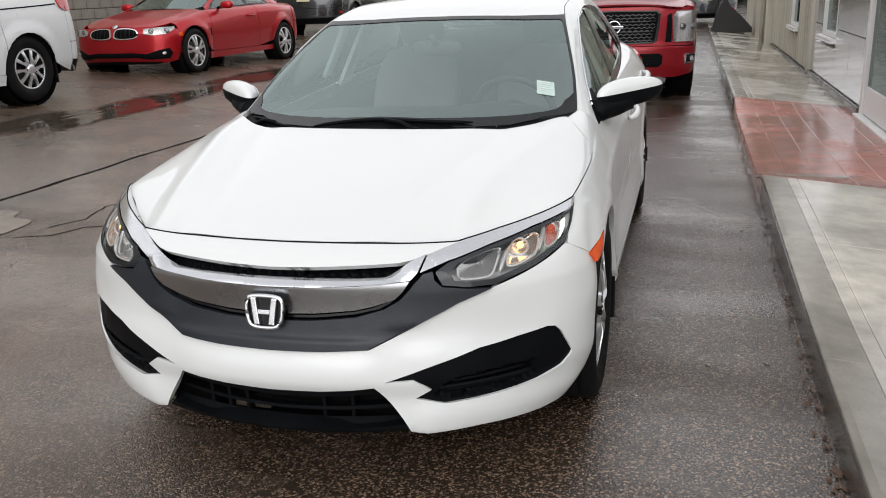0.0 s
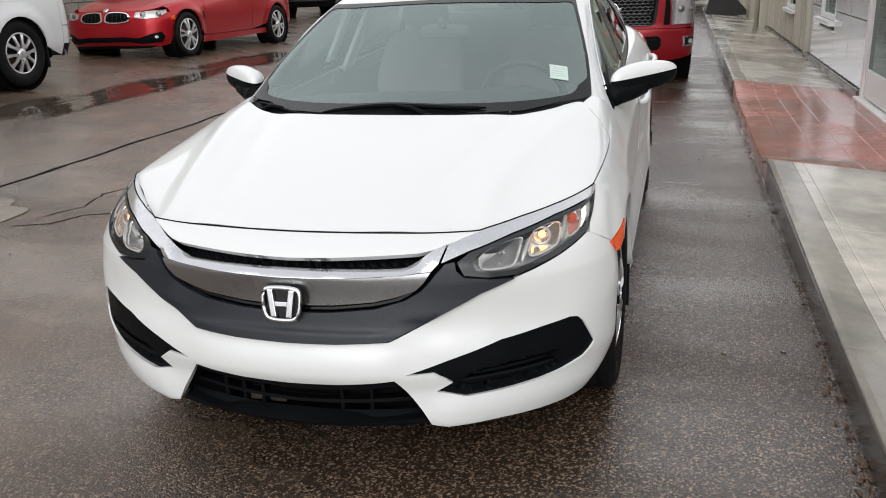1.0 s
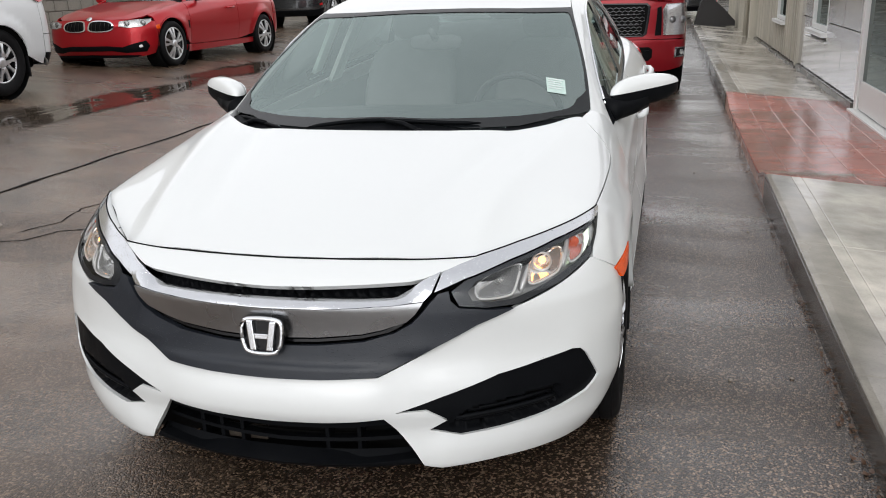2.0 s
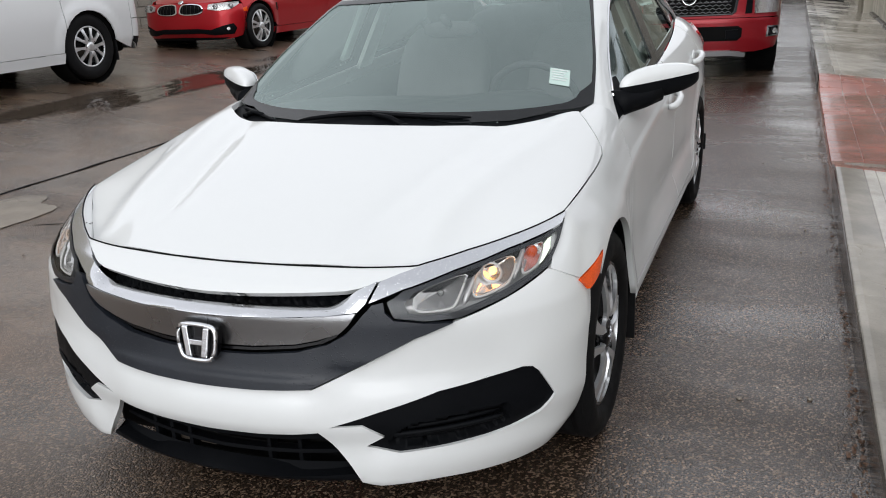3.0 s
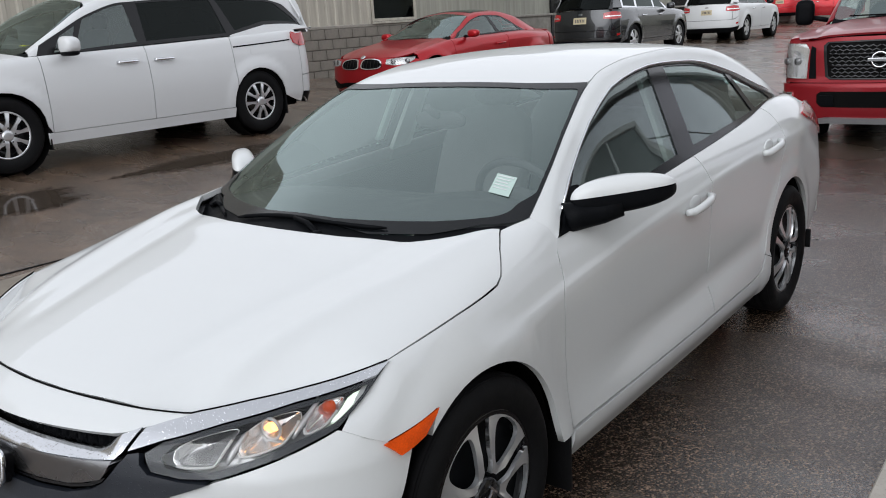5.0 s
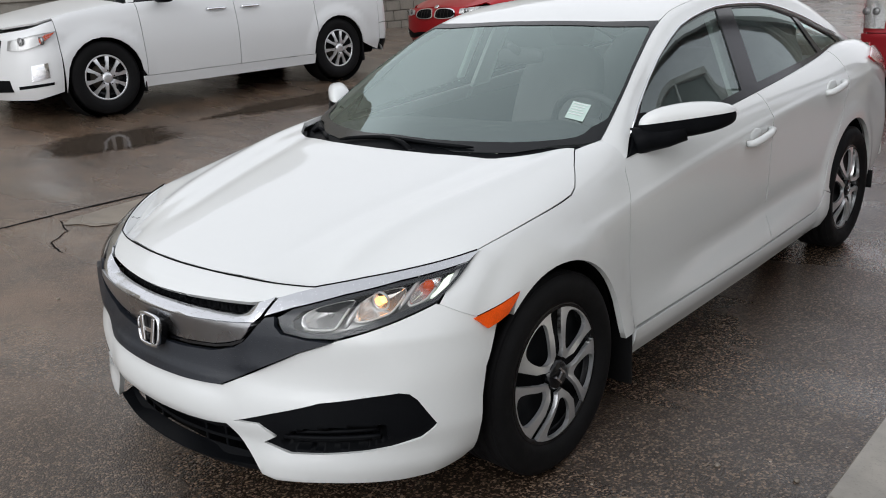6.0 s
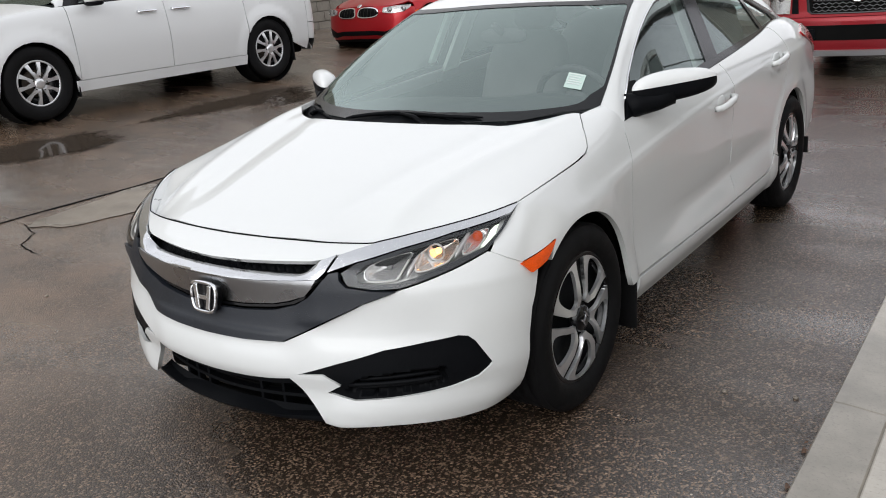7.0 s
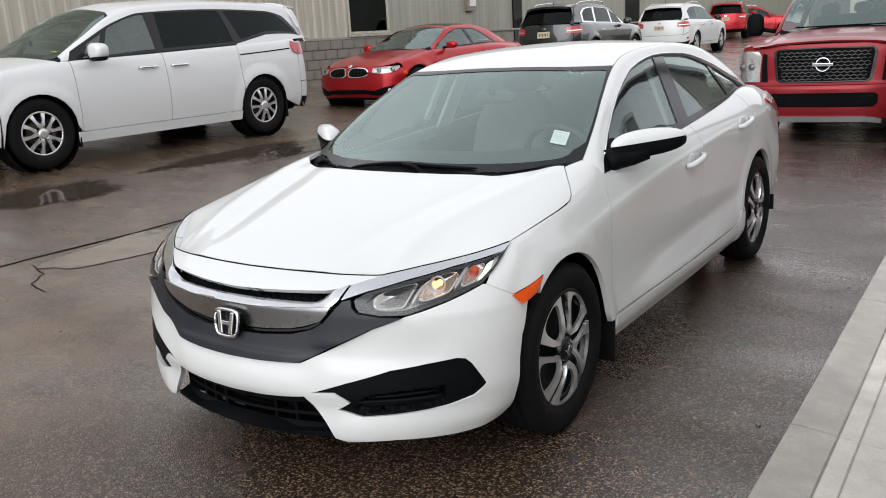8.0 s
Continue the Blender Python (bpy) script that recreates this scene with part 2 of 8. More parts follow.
M = {
    "white": plain("white_pearl_paint", (0.655, 0.668, 0.66), 0.45, 0.0, 60, 0.01, 0, 0.8),
    "van_white": plain("white_van_paint", (0.68, 0.69, 0.69), 0.35, 0.0, 60, 0.006, 0, 0.5),
    "red": plain("red_metallic_paint", (0.40, 0.008, 0.014), 0.3, 0.45, 80, 0.06, 0, 0.35, 0.12, 0.3),
    "maroon": plain("maroon_paint", (0.25, 0.008, 0.014), 0.35, 0.35, 80, 0.08, 0, 0.3, 0.1, 0.3),
    "graphite": plain("graphite_paint", (0.014, 0.016, 0.018), 0.25, 0.3, 80, 0.1, 0, 1.0),
    "trim": plain("black_plastic", (0.0045, 0.005, 0.006), 0.45, 0, 150, 0.2, 0.10, 0, 0.2, 0.05),
    "satin": plain("dark_blue_black_trim", (0.014, 0.017, 0.023), 0.42, 0, 90, 0.2, 0.06, 0.0, 0.5, 0.42),
    "gloss": plain("gloss_black", (0.006, 0.006, 0.007), 0.15, 0, 60, 0.1, 0, 0.1, 0, 0.3),
    # near-black colour that holds the shade of hollows; seams and cracks use it too
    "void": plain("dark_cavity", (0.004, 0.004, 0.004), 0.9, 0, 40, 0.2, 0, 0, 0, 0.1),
    "lamp_silver": plain("lamp_silver", (0.62, 0.62, 0.61), 0.22, 0.35, 40, 0.15),
    "lamp_grey": plain("lamp_grey", (0.22, 0.22, 0.22), 0.25, 0.6, 40, 0.2),
    "strand": plain("grille_strand", (0.13, 0.13, 0.135), 0.3, 0.5, 60, 0.2),
    "alloy_grey": plain("grey_wheel_paint", (0.36, 0.36, 0.37), 0.3, 0.7, 60, 0.1, 0, 0.4),
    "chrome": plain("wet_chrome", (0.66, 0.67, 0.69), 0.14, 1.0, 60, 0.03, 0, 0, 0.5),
    # the same chrome darkened: the shade on the bar's front is in its colour
    "shaded_chrome": plain("shaded_wet_chrome", (0.42, 0.425, 0.435), 0.3, 1.0, 60, 0.05, 0, 0, 0.4),
    "smooth_chrome": plain("chrome", (0.75, 0.76, 0.78), 0.08, 1.0, 60, 0.03),
    "alloy": plain("silver_wheel_paint", (0.72, 0.73, 0.74), 0.28, 0.75, 60, 0.06, 0, 0.4),
    "rubber": plain("tyre_rubber", (0.006, 0.006, 0.0065), 0.65, 0, 90, 0.3, 0.2, 0, 0, 0.15),
    "iron": plain("brake_iron", (0.09, 0.075, 0.06), 0.6, 0.6, 60, 0.35, 0.3),
    "cloth": plain("grey_seat_cloth", (0.30, 0.305, 0.31), 0.9, 0, 200, 0.2, 0.3),
    "dash": plain("dashboard_plastic", (0.10, 0.102, 0.105), 0.6, 0, 160, 0.15, 0.2),
    "amber": plain("amber_lens", (0.80, 0.085, 0.002), 0.2, 0, 250, 0.3, 0.3, 0.2, 0, 0.3),
    "red_lens": plain("red_lens", (0.45, 0.012, 0.015), 0.15, 0, 150, 0.25, 0.2, 1.0),
    "reflector": plain("lamp_reflector", (0.90, 0.90, 0.89), 0.13, 0.75, 130, 0.06, 0.06),
    "paper": plain("paper", (0.72, 0.80, 0.76), 0.8, 0, 60, 0.05),
    "sticker": plain("pale_green_sticker", (0.46, 0.58, 0.53), 0.6, 0, 60, 0.05),
    "note": plain("yellow_paper", (0.62, 0.66, 0.06), 0.8, 0, 60, 0.1),
    "windscreen": glass("windscreen_glass", (0.94, 0.99, 0.975), 0.02, 0.0, 2.55, (0.84, 1.0, 0.97)),
    "side_glass": glass("side_glass", (0.66, 0.76, 0.74), 0.015, 0.06, 2.0),
    "dark_glass": glass("privacy_glass", (0.04, 0.045, 0.05), 0.02, 0.0, 1.28),
    "lens": glass("lamp_lens", (0.95, 0.95, 0.95), 0.02, 0.15, 1.45, (0.97, 0.98, 0.98)),
    "bulb": lamp_material("warm_lit_bulb", (1.0, 0.42, 0.10), 5.0),
    "glow": lamp_material("lit_daytime_lamp", (0.90, 1.0, 0.84), 0.8),
    "frit": plain("black_glass_border", (0.006, 0.007, 0.008), 0.2, 0, 60, 0.1, 0, 0.0, 0.5, 0.3),
    "asphalt": asphalt_material(),
    "water": water_material(),
    "pave": concrete_material("wet_concrete_slab", (0.62, 0.575, 0.50), 0.8),
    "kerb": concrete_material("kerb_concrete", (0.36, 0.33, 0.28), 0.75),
    "kerb_dark": concrete_material("dark_wet_kerb_face", (0.085, 0.066, 0.05), 0.85),
    "patch": concrete_material("pale_concrete_patch", (0.24, 0.205, 0.165), 0.5),
    "stamped": concrete_material("red_stamped_concrete", (0.44, 0.155, 0.115), 0.75),
    "plinth": concrete_material("dark_damp_plinth", (0.10, 0.092, 0.082), 0.4),
    "block": concrete_material("split_face_block", (0.20, 0.18, 0.15), 0.2),
    "joint": concrete_material("pale_worn_joint", (0.46, 0.28, 0.22), 0.5),
    "mortar": concrete_material("mortar", (0.30, 0.28, 0.24), 0.0),
    "beige": siding_material("beige_metal_siding", (0.45, 0.42, 0.35)),
    "grey_green": siding_material("grey_green_siding", (0.33, 0.325, 0.27)),
    "panel": plain("silver_wall_panel", (0.68, 0.68, 0.72), 0.10, 0.9, 12, 0.12),
    "white_frame": plain("white_frame_paint", (0.72, 0.72, 0.70), 0.4, 0, 60, 0.08),
    "steel_dark": plain("rusty_black_steel", (0.022, 0.02, 0.02), 0.5, 0.3, 40, 0.4, 0.3),
    "plate": plain("pale_plate", (0.55, 0.47, 0.30), 0.5, 0, 60, 0.1),
    "bar_dark": plain("dark_print", (0.04, 0.04, 0.06), 0.6, 0, 60, 0.1),
    "litter": plain("wet_leaf_litter", (0.12, 0.060, 0.030), 0.5, 0, 200, 0.5),
    "room": plain("dim_room", (0.05, 0.045, 0.04), 0.9, 0, 4, 0.4),
}


# ---------------- building tools ----------------
def link_mesh(name, bm, material, parent=None, label="", smooth=True):
    me = bpy.data.meshes.new(name)
    lay = bm.verts.layers.float_vector.get("facing")
    bm.verts.ensure_lookup_table()
    turned = [tuple(v[lay]) for v in bm.verts] if lay else None
    bm.to_mesh(me)
    bm.free()
    for p in me.polygons:
        p.use_smooth = smooth
    if turned:
        me.attributes.remove(me.attributes["facing"])
        me.normals_split_custom_set_from_vertices(turned)
    me.materials.append(M[material])
    ob = new(name, me)
    if parent:
        ob.parent = parent
    if label:
        ob["label"] = label
    return ob


def part(name, bm, material, parent, label="", smooth=True):
    return link_mesh(name, bm, material, parent, label, smooth)


def box(bm, a, b, bevel=0.0):
    """A box from corner a to corner b, its edges rounded by bevel."""
    got = bmesh.ops.create_cube(bm, size=1.0)["verts"]
    for v in got:
        v.co = Vector([a[i] + (b[i] - a[i]) * (v.co[i] + 0.5) for i in range(3)])
    if bevel:
        edges = list({e for v in got for e in v.link_edges})
        bmesh.ops.bevel(bm, geom=edges, offset=bevel, segments=2, profile=0.5, affect="EDGES")
    return bm


def boxed(name, a, b, material, parent=None, bevel=0.0, label=""):
    return link_mesh(name, box(bmesh.new(), a, b, bevel), material, parent, label, smooth=False)


def ring(bm, profile, steps=40, axis="x", arc=(0, 360), close=True):
    """A profile of (radius, along) points turned about an axis."""
    full = abs(arc[1] - arc[0]) >= 360
    n = steps if full else steps + 1
    rows = []
    for k in range(n):
        a = radians(arc[0] + (arc[1] - arc[0]) * k / steps)
        row = []
        for r, h in profile:
            c = (h, r * math.sin(a), r * math.cos(a)) if axis == "x" else (r * math.cos(a), r * math.sin(a), h)
            row.append(bm.verts.new(c))
        rows.append(row)
    for k in range(steps):
        a, b = rows[k], rows[(k + 1) % n]
        for i in range(len(profile) - 1):
            bm.faces.new((a[i], a[i + 1], b[i + 1], b[i]))
    return bm


def tube(bm, pts, radius, sides=8):
    """A round bar along a row of points."""
    pts = [Vector(p) for p in pts]
    rows = []
    for i, p in enumerate(pts):
        d = (pts[min(i + 1, len(pts) - 1)] - pts[max(i - 1, 0)]).normalized()
        up = Vector((0, 0, 1)) if abs(d.z) < 0.9 else Vector((1, 0, 0))
        a = d.cross(up).normalized()
        b = d.cross(a)
        r = radius[i] if isinstance(radius, (list, tuple)) else radius
        rows.append([bm.verts.new(p + (a * math.cos(k * math.tau / sides) + b * math.sin(k * math.tau / sides)) * r) for k in range(sides)])
    for q, w in zip(rows, rows[1:]):
        for k in range(sides):
            bm.faces.new((q[k], q[(k + 1) % sides], w[(k + 1) % sides], w[k]))
    bm.faces.new(rows[0][::-1])
    bm.faces.new(rows[-1])
    return bm


def fix(bm):
    bmesh.ops.recalc_face_normals(bm, faces=bm.faces)
    return bm


def mirrored(pts):
    """A half outline that starts and ends on the centre line, made whole."""
    return list(pts) + [(-u, v) for u, v in reversed(pts) if abs(u) > 1e-6]


def rounded(pts, times=2, cut=0.25):
    """An outline with its corners cut round."""
    for _ in range(times):
        out = []
        for (a, b), (c, d) in zip(pts, pts[1:] + pts[:1]):
            out += [(a + (c - a) * cut, b + (d - b) * cut), (c + (a - c) * cut, d + (b - d) * cut)]
        pts = out
    return pts


def inside(poly, xs, ys):
    hit = np.zeros(len(xs), bool)
    for (a, b), (c, d) in zip(poly, poly[1:] + poly[:1]):
        if b != d:
            hit ^= ((b > ys) != (d > ys)) & (xs < (c - a) * (ys - b) / (d - b) + a)
    return hit


def sheet(outline, surf, res=0.03, lift=0.0, depth=0.015, holes=(), heart=(0, 1.2, 0.55), dent=None):
    """A bmesh of the piece of a curved surface within an outline: surf(u, v) gives its place, lift stands it off,
    depth turns its edge inwards; dent(u, v) adds a relief along the normal. heart: a point behind the surface."""
    from mathutils.geometry import delaunay_2d_cdt
    us, vs = [p[0] for p in outline], [p[1] for p in outline]
    u0, v0 = sum(us) / len(us), sum(vs) / len(vs)
    e = 1e-3
    mid = Vector(surf(u0, v0))
    ku = max(1e-4, (Vector(surf(u0 + e * max(1, abs(u0)), v0)) - mid).length / (e * max(1, abs(u0))))
    kv = max(1e-4, (Vector(surf(u0, v0 + e)) - mid).length / e)

    def dense(poly):
        out = []
        for (a, b), (c, d) in zip(poly, list(poly[1:]) + [poly[0]]):
            n = max(1, int(math.hypot((c - a) * ku, (d - b) * kv) / res))
            out += [((a + (c - a) * i / n) * ku, (b + (d - b) * i / n) * kv) for i in range(n)]
        return out
    loops = [dense(list(outline))] + [dense(list(h)) for h in holes]
    pts = [p for lp in loops for p in lp]
    edges, base = [], 0
    for lp in loops:
        edges += [(base + i, base + (i + 1) % len(lp)) for i in range(len(lp))]
        base += len(lp)
    gx = np.arange(min(p[0] for p in loops[0]) + res / 2, max(p[0] for p in loops[0]), res)
    gy = np.arange(min(p[1] for p in loops[0]) + res / 2, max(p[1] for p in loops[0]), res)
    if len(gx) and len(gy):
        X, Y = np.meshgrid(gx, gy)
        X, Y = X.ravel(), Y.ravel()
        keep = inside(loops[0], X, Y)
        for h in loops[1:]:
            keep &= ~inside(h, X, Y)
        border = np.array(pts)
        X, Y = X[keep], Y[keep]
        if len(X):
            near = np.array([np.min((border[:, 0] - a) ** 2 + (border[:, 1] - b) ** 2) for a, b in zip(X, Y)])
            far = near > (res * 0.4) ** 2
            pts += list(zip(X[far].tolist(), Y[far].tolist()))
    co, ed, fa, *_ = delaunay_2d_cdt([Vector(p) for p in pts], edges, [], 0, 1e-7)
    cx = np.array([sum(co[i].x for i in f) / len(f) for f in fa])
    cy = np.array([sum(co[i].y for i in f) / len(f) for f in fa])
    keep = inside(loops[0], cx, cy)
    for h in loops[1:]:
        keep &= ~inside(h, cx, cy)
    bm = bmesh.new()
    place, normal = [], []
    hv = Vector(heart)
    for c in co:
        u, v = c.x / ku, c.y / kv
        p = Vector(surf(u, v))
        h = 0.002
        nrm = (Vector(surf(u + h / ku, v)) - Vector(surf(u - h / ku, v))).cross(Vector(surf(u, v + h / kv)) - Vector(surf(u, v - h / kv)))
        nrm = nrm.normalized() if nrm.length > 1e-12 else Vector((0, 0, 1))
        way = p - Vector((hv.x, min(max(p.y, hv.y - 1.3), hv.y + 1.3), hv.z))
        if nrm.dot(way) < 0:
            nrm.negate()
        p = p + nrm * (lift + (dent(u, v) if dent else 0.0))
        place.append(p)
        if dent:
            hu, hv2 = 0.004 / ku, 0.004 / kv
            su, sv = (Vector(surf(u + hu, v)) - Vector(surf(u - hu, v))) / 2, (Vector(surf(u, v + hv2)) - Vector(surf(u, v - hv2))) / 2
            if su.length > 1e-9 and sv.length > 1e-9:
                du, dv = (dent(u + hu, v) - dent(u - hu, v)) / 2, (dent(u, v + hv2) - dent(u, v - hv2)) / 2
                nrm = (nrm - su * (du / su.length_squared) - sv * (dv / sv.length_squared)).normalized()
        normal.append(nrm)
    lay = bm.verts.layers.float_vector.new("facing")
    verts = [bm.verts.new(p) for p in place]
    for vert, nrm in zip(verts, normal):
        vert[lay] = nrm
    for f, k in zip(fa, keep):
        if k and len(set(f)) == len(f):
            a, b, c = (place[i] for i in f[:3])
            if (b - a).cross(c - a).dot(normal[f[0]]) < 0:
                f = f[::-1]
            try:
                bm.faces.new([verts[i] for i in f])
            except ValueError:
                pass
    bm.verts.index_update()
    if depth:
        inner, made = {}, []
        for edge in [g for g in bm.edges if g.is_boundary]:
            face = edge.link_faces[0]
            order = [lp.vert for lp in face.loops]
            a, b = edge.verts
            if order[(order.index(a) + 1) % len(order)] != b:
                a, b = b, a
            for v in (a, b):
                if v not in inner:
                    nv = normal[v.index] if v.index >= 0 else Vector((0, 0, 1))
                    inner[v] = (bm.verts.new(v.co), bm.verts.new(v.co - nv * depth))
            made.append((b, a))
        for b, a in made:
            bm.faces.new((inner[b][0], inner[a][0], inner[a][1], inner[b][1]))
    for v in [v for v in bm.verts if not v.link_faces]:
        bm.verts.remove(v)
    return bm


def flip_x(bm):
    lay = bm.verts.layers.float_vector.get("facing")
    for v in bm.verts:
        v.co.x = -v.co.x
        if lay:
            v[lay] = Vector((-v[lay][0], v[lay][1], v[lay][2]))
    bmesh.ops.reverse_faces(bm, faces=bm.faces)
    return bm


def panel(name, material, parent, outline, surf, res=0.03, label="", both=False, **more):
    """One panel of a curved shell as a mesh of its own, and with both its mirror image on the other side."""
    bm = sheet(outline, surf, res, **more)
    made = []
    if both:
        twin = bm.copy()
        flip_x(twin)
        made.append(part(name, twin, material, parent, label))
    made.append(part(name, bm, material, parent, label))
    return made[-1] if not both else made


def smoothstep(a, b, v):
    s = min(1.0, max(0.0, (v - a) / (b - a)))
    return s * s * (3 - 2 * s)


def empty(name, m, label, category, group=""):
    ob = new(name)
    ob.matrix_world = m
    return tagged(ob, label, category, group)
def spline(*flat):
    """A smooth curve through (key, value) pairs that never overshoots them."""
    ks, vs = flat[0::2], flat[1::2]
    n = len(ks)
    d = [(vs[i + 1] - vs[i]) / (ks[i + 1] - ks[i]) for i in range(n - 1)]
    m = [d[0]] + [0.0 if d[i - 1] * d[i] <= 0 else 2 * d[i - 1] * d[i] / (d[i - 1] + d[i]) for i in range(1, n - 1)] + [d[-1]]

    def at(k):
        if k <= ks[0]:
            return vs[0] + m[0] * (k - ks[0])
        if k >= ks[-1]:
            return vs[-1] + m[-1] * (k - ks[-1])
        i = 0
        while k > ks[i + 1]:
            i += 1
        h = ks[i + 1] - ks[i]
        s = (k - ks[i]) / h
        return ((1 + 2 * s) * (1 - s) ** 2 * vs[i] + s * (1 - s) ** 2 * h * m[i]
                + s * s * (3 - 2 * s) * vs[i + 1] + s * s * (s - 1) * h * m[i + 1])
    return at


def section(lines):
    """A surface swept along y: lines are (x(y), z(y)) feature curves; t runs across them, and a minus t mirrors x."""
    def at(t, y):
        side, a = (-1 if t < 0 else 1), abs(t)
        i = min(int(a), len(lines) - 2)
        s = a - i
        p = [lines[max(0, min(len(lines) - 1, k))] for k in (i - 1, i, i + 1, i + 2)]
        out = []
        for c in (0, 1):
            v = [q[c](y) for q in p]
            if i == 0:
                v[0] = -v[2] if c == 0 else v[2]
            d0, d1, d2 = v[1] - v[0], v[2] - v[1], v[3] - v[2]
            m1 = 0.0 if d0 * d1 <= 0 else 2 * d0 * d1 / (d0 + d1)
            m2 = 0.0 if d1 * d2 <= 0 else 2 * d1 * d2 / (d1 + d2)
            if i == 0 and c == 0:
                m1 = d1
            if i == len(lines) - 2:
                m2 = d1
            out.append((1 + 2 * s) * (1 - s) ** 2 * v[1] + s * (1 - s) ** 2 * m1 + s * s * (3 - 2 * s) * v[2] + s * s * (s - 1) * m2)
        return side * out[0], y, out[1]
    return at


# the sedan's lower body: t 0 centre, 1 bonnet ridge, 2 bonnet edge or belt, 3 just above the door crease, 4 just below it, 5 door hollow, 6 sill, 7 sill's foot
BODY_LINES = [
    (lambda y: 0.0, spline(-0.84, 0.655, -0.805, 0.70, -0.78, 0.715, -0.72, 0.745, -0.5, 0.81, -0.3, 0.852, 0.0, 0.905, 0.145, 0.935, 3.2, 1.07, 3.7, 1.0)),
    (spline(-0.84, 0.2, -0.5, 0.38, -0.2, 0.53, 0.15, 0.655, 0.33, 0.688, 0.46, 0.712, 0.9, 0.62, 3.2, 0.35), spline(-0.84, 0.652, -0.78, 0.711, -0.5, 0.799, -0.2, 0.861, 0.0, 0.893, 0.15, 0.916, 0.33, 0.937, 0.46, 0.950, 0.9, 0.98, 3.2, 1.06, 3.7, 0.99)),
    (spline(-0.84, 0.28, -0.75, 0.39, -0.612, 0.514, -0.45, 0.67, -0.3, 0.799, 0.0, 0.812, 0.155, 0.806, 0.3, 0.80, 0.5, 0.795, 0.9, 0.795, 1.4, 0.782, 1.9, 0.768, 2.4, 0.738, 2.85, 0.692, 3.7, 0.60),
     spline(-0.84, 0.64, -0.75, 0.70, -0.612, 0.72, -0.45, 0.755, -0.3, 0.787, 0.0, 0.828, 0.155, 0.851, 0.3, 0.873, 0.5, 0.890, 0.9, 0.911, 1.4, 0.945, 1.9, 0.978, 2.4, 1.012, 2.85, 1.05, 3.2, 1.04, 3.7, 0.985)),
    (spline(-0.6, 0.705, -0.48, 0.805, -0.36, 0.846, -0.2, 0.858, 0.2, 0.852, 0.5, 0.842, 1.0, 0.840, 1.6, 0.842, 2.1, 0.846, 2.6, 0.846, 3.3, 0.78, 3.72, 0.66),
     spline(-0.6, 0.68, -0.36, 0.70, 0.0, 0.750, 0.45, 0.786, 0.95, 0.832, 1.45, 0.868, 2.0, 0.902, 2.5, 0.922, 3.3, 0.93, 3.72, 0.90)),
    (spline(-0.6, 0.758, -0.48, 0.845, -0.36, 0.874, -0.2, 0.882, 0.2, 0.872, 0.5, 0.857, 1.0, 0.854, 1.6, 0.857, 2.1, 0.862, 2.6, 0.868, 3.3, 0.81, 3.72, 0.69),
     spline(-0.6, 0.58, -0.36, 0.60, 0.0, 0.68, 0.45, 0.748, 0.95, 0.794, 1.45, 0.829, 2.0, 0.862, 2.5, 0.875, 3.3, 0.86, 3.72, 0.82)),
    (spline(-0.6, 0.64, -0.36, 0.885, -0.1, 0.886, 0.5, 0.862, 1.0, 0.852, 1.5, 0.853, 2.0, 0.862, 2.4, 0.876, 3.3, 0.84, 3.72, 0.70),
     spline(-0.36, 0.42, 0.5, 0.48, 1.2, 0.47, 2.3, 0.54, 3.7, 0.56)),
    (spline(-0.6, 0.62, -0.36, 0.86, 0.45, 0.884, 2.3, 0.890, 3.3, 0.82, 3.72, 0.68),
     spline(-0.36, 0.27, 0.45, 0.30, 2.3, 0.305, 3.7, 0.36)),
    (spline(-0.6, 0.58, -0.36, 0.80, 0.45, 0.846, 2.3, 0.85, 3.3, 0.78, 3.72, 0.66),
     spline(-0.36, 0.18, 0.45, 0.20, 2.3, 0.20, 3.7, 0.27)),
]
_body = section(BODY_LINES)


def body(t, y):
    x, y, z = _body(t, y)
    if abs(t) > 2:
        for yc in (-0.05, 2.64):                      # the flare round a wheel arch, with a firm outer edge
            r = ((y - yc) ** 2 + (z - 0.32) ** 2) ** 0.5
            if r < 0.48:
                k = min(1.0, (0.48 - r) / 0.08)
                x += (1 if t > 0 else -1) * (0.012 if yc < 1 else 0.008) * k * k * (3 - 2 * k)
    return x, y, z


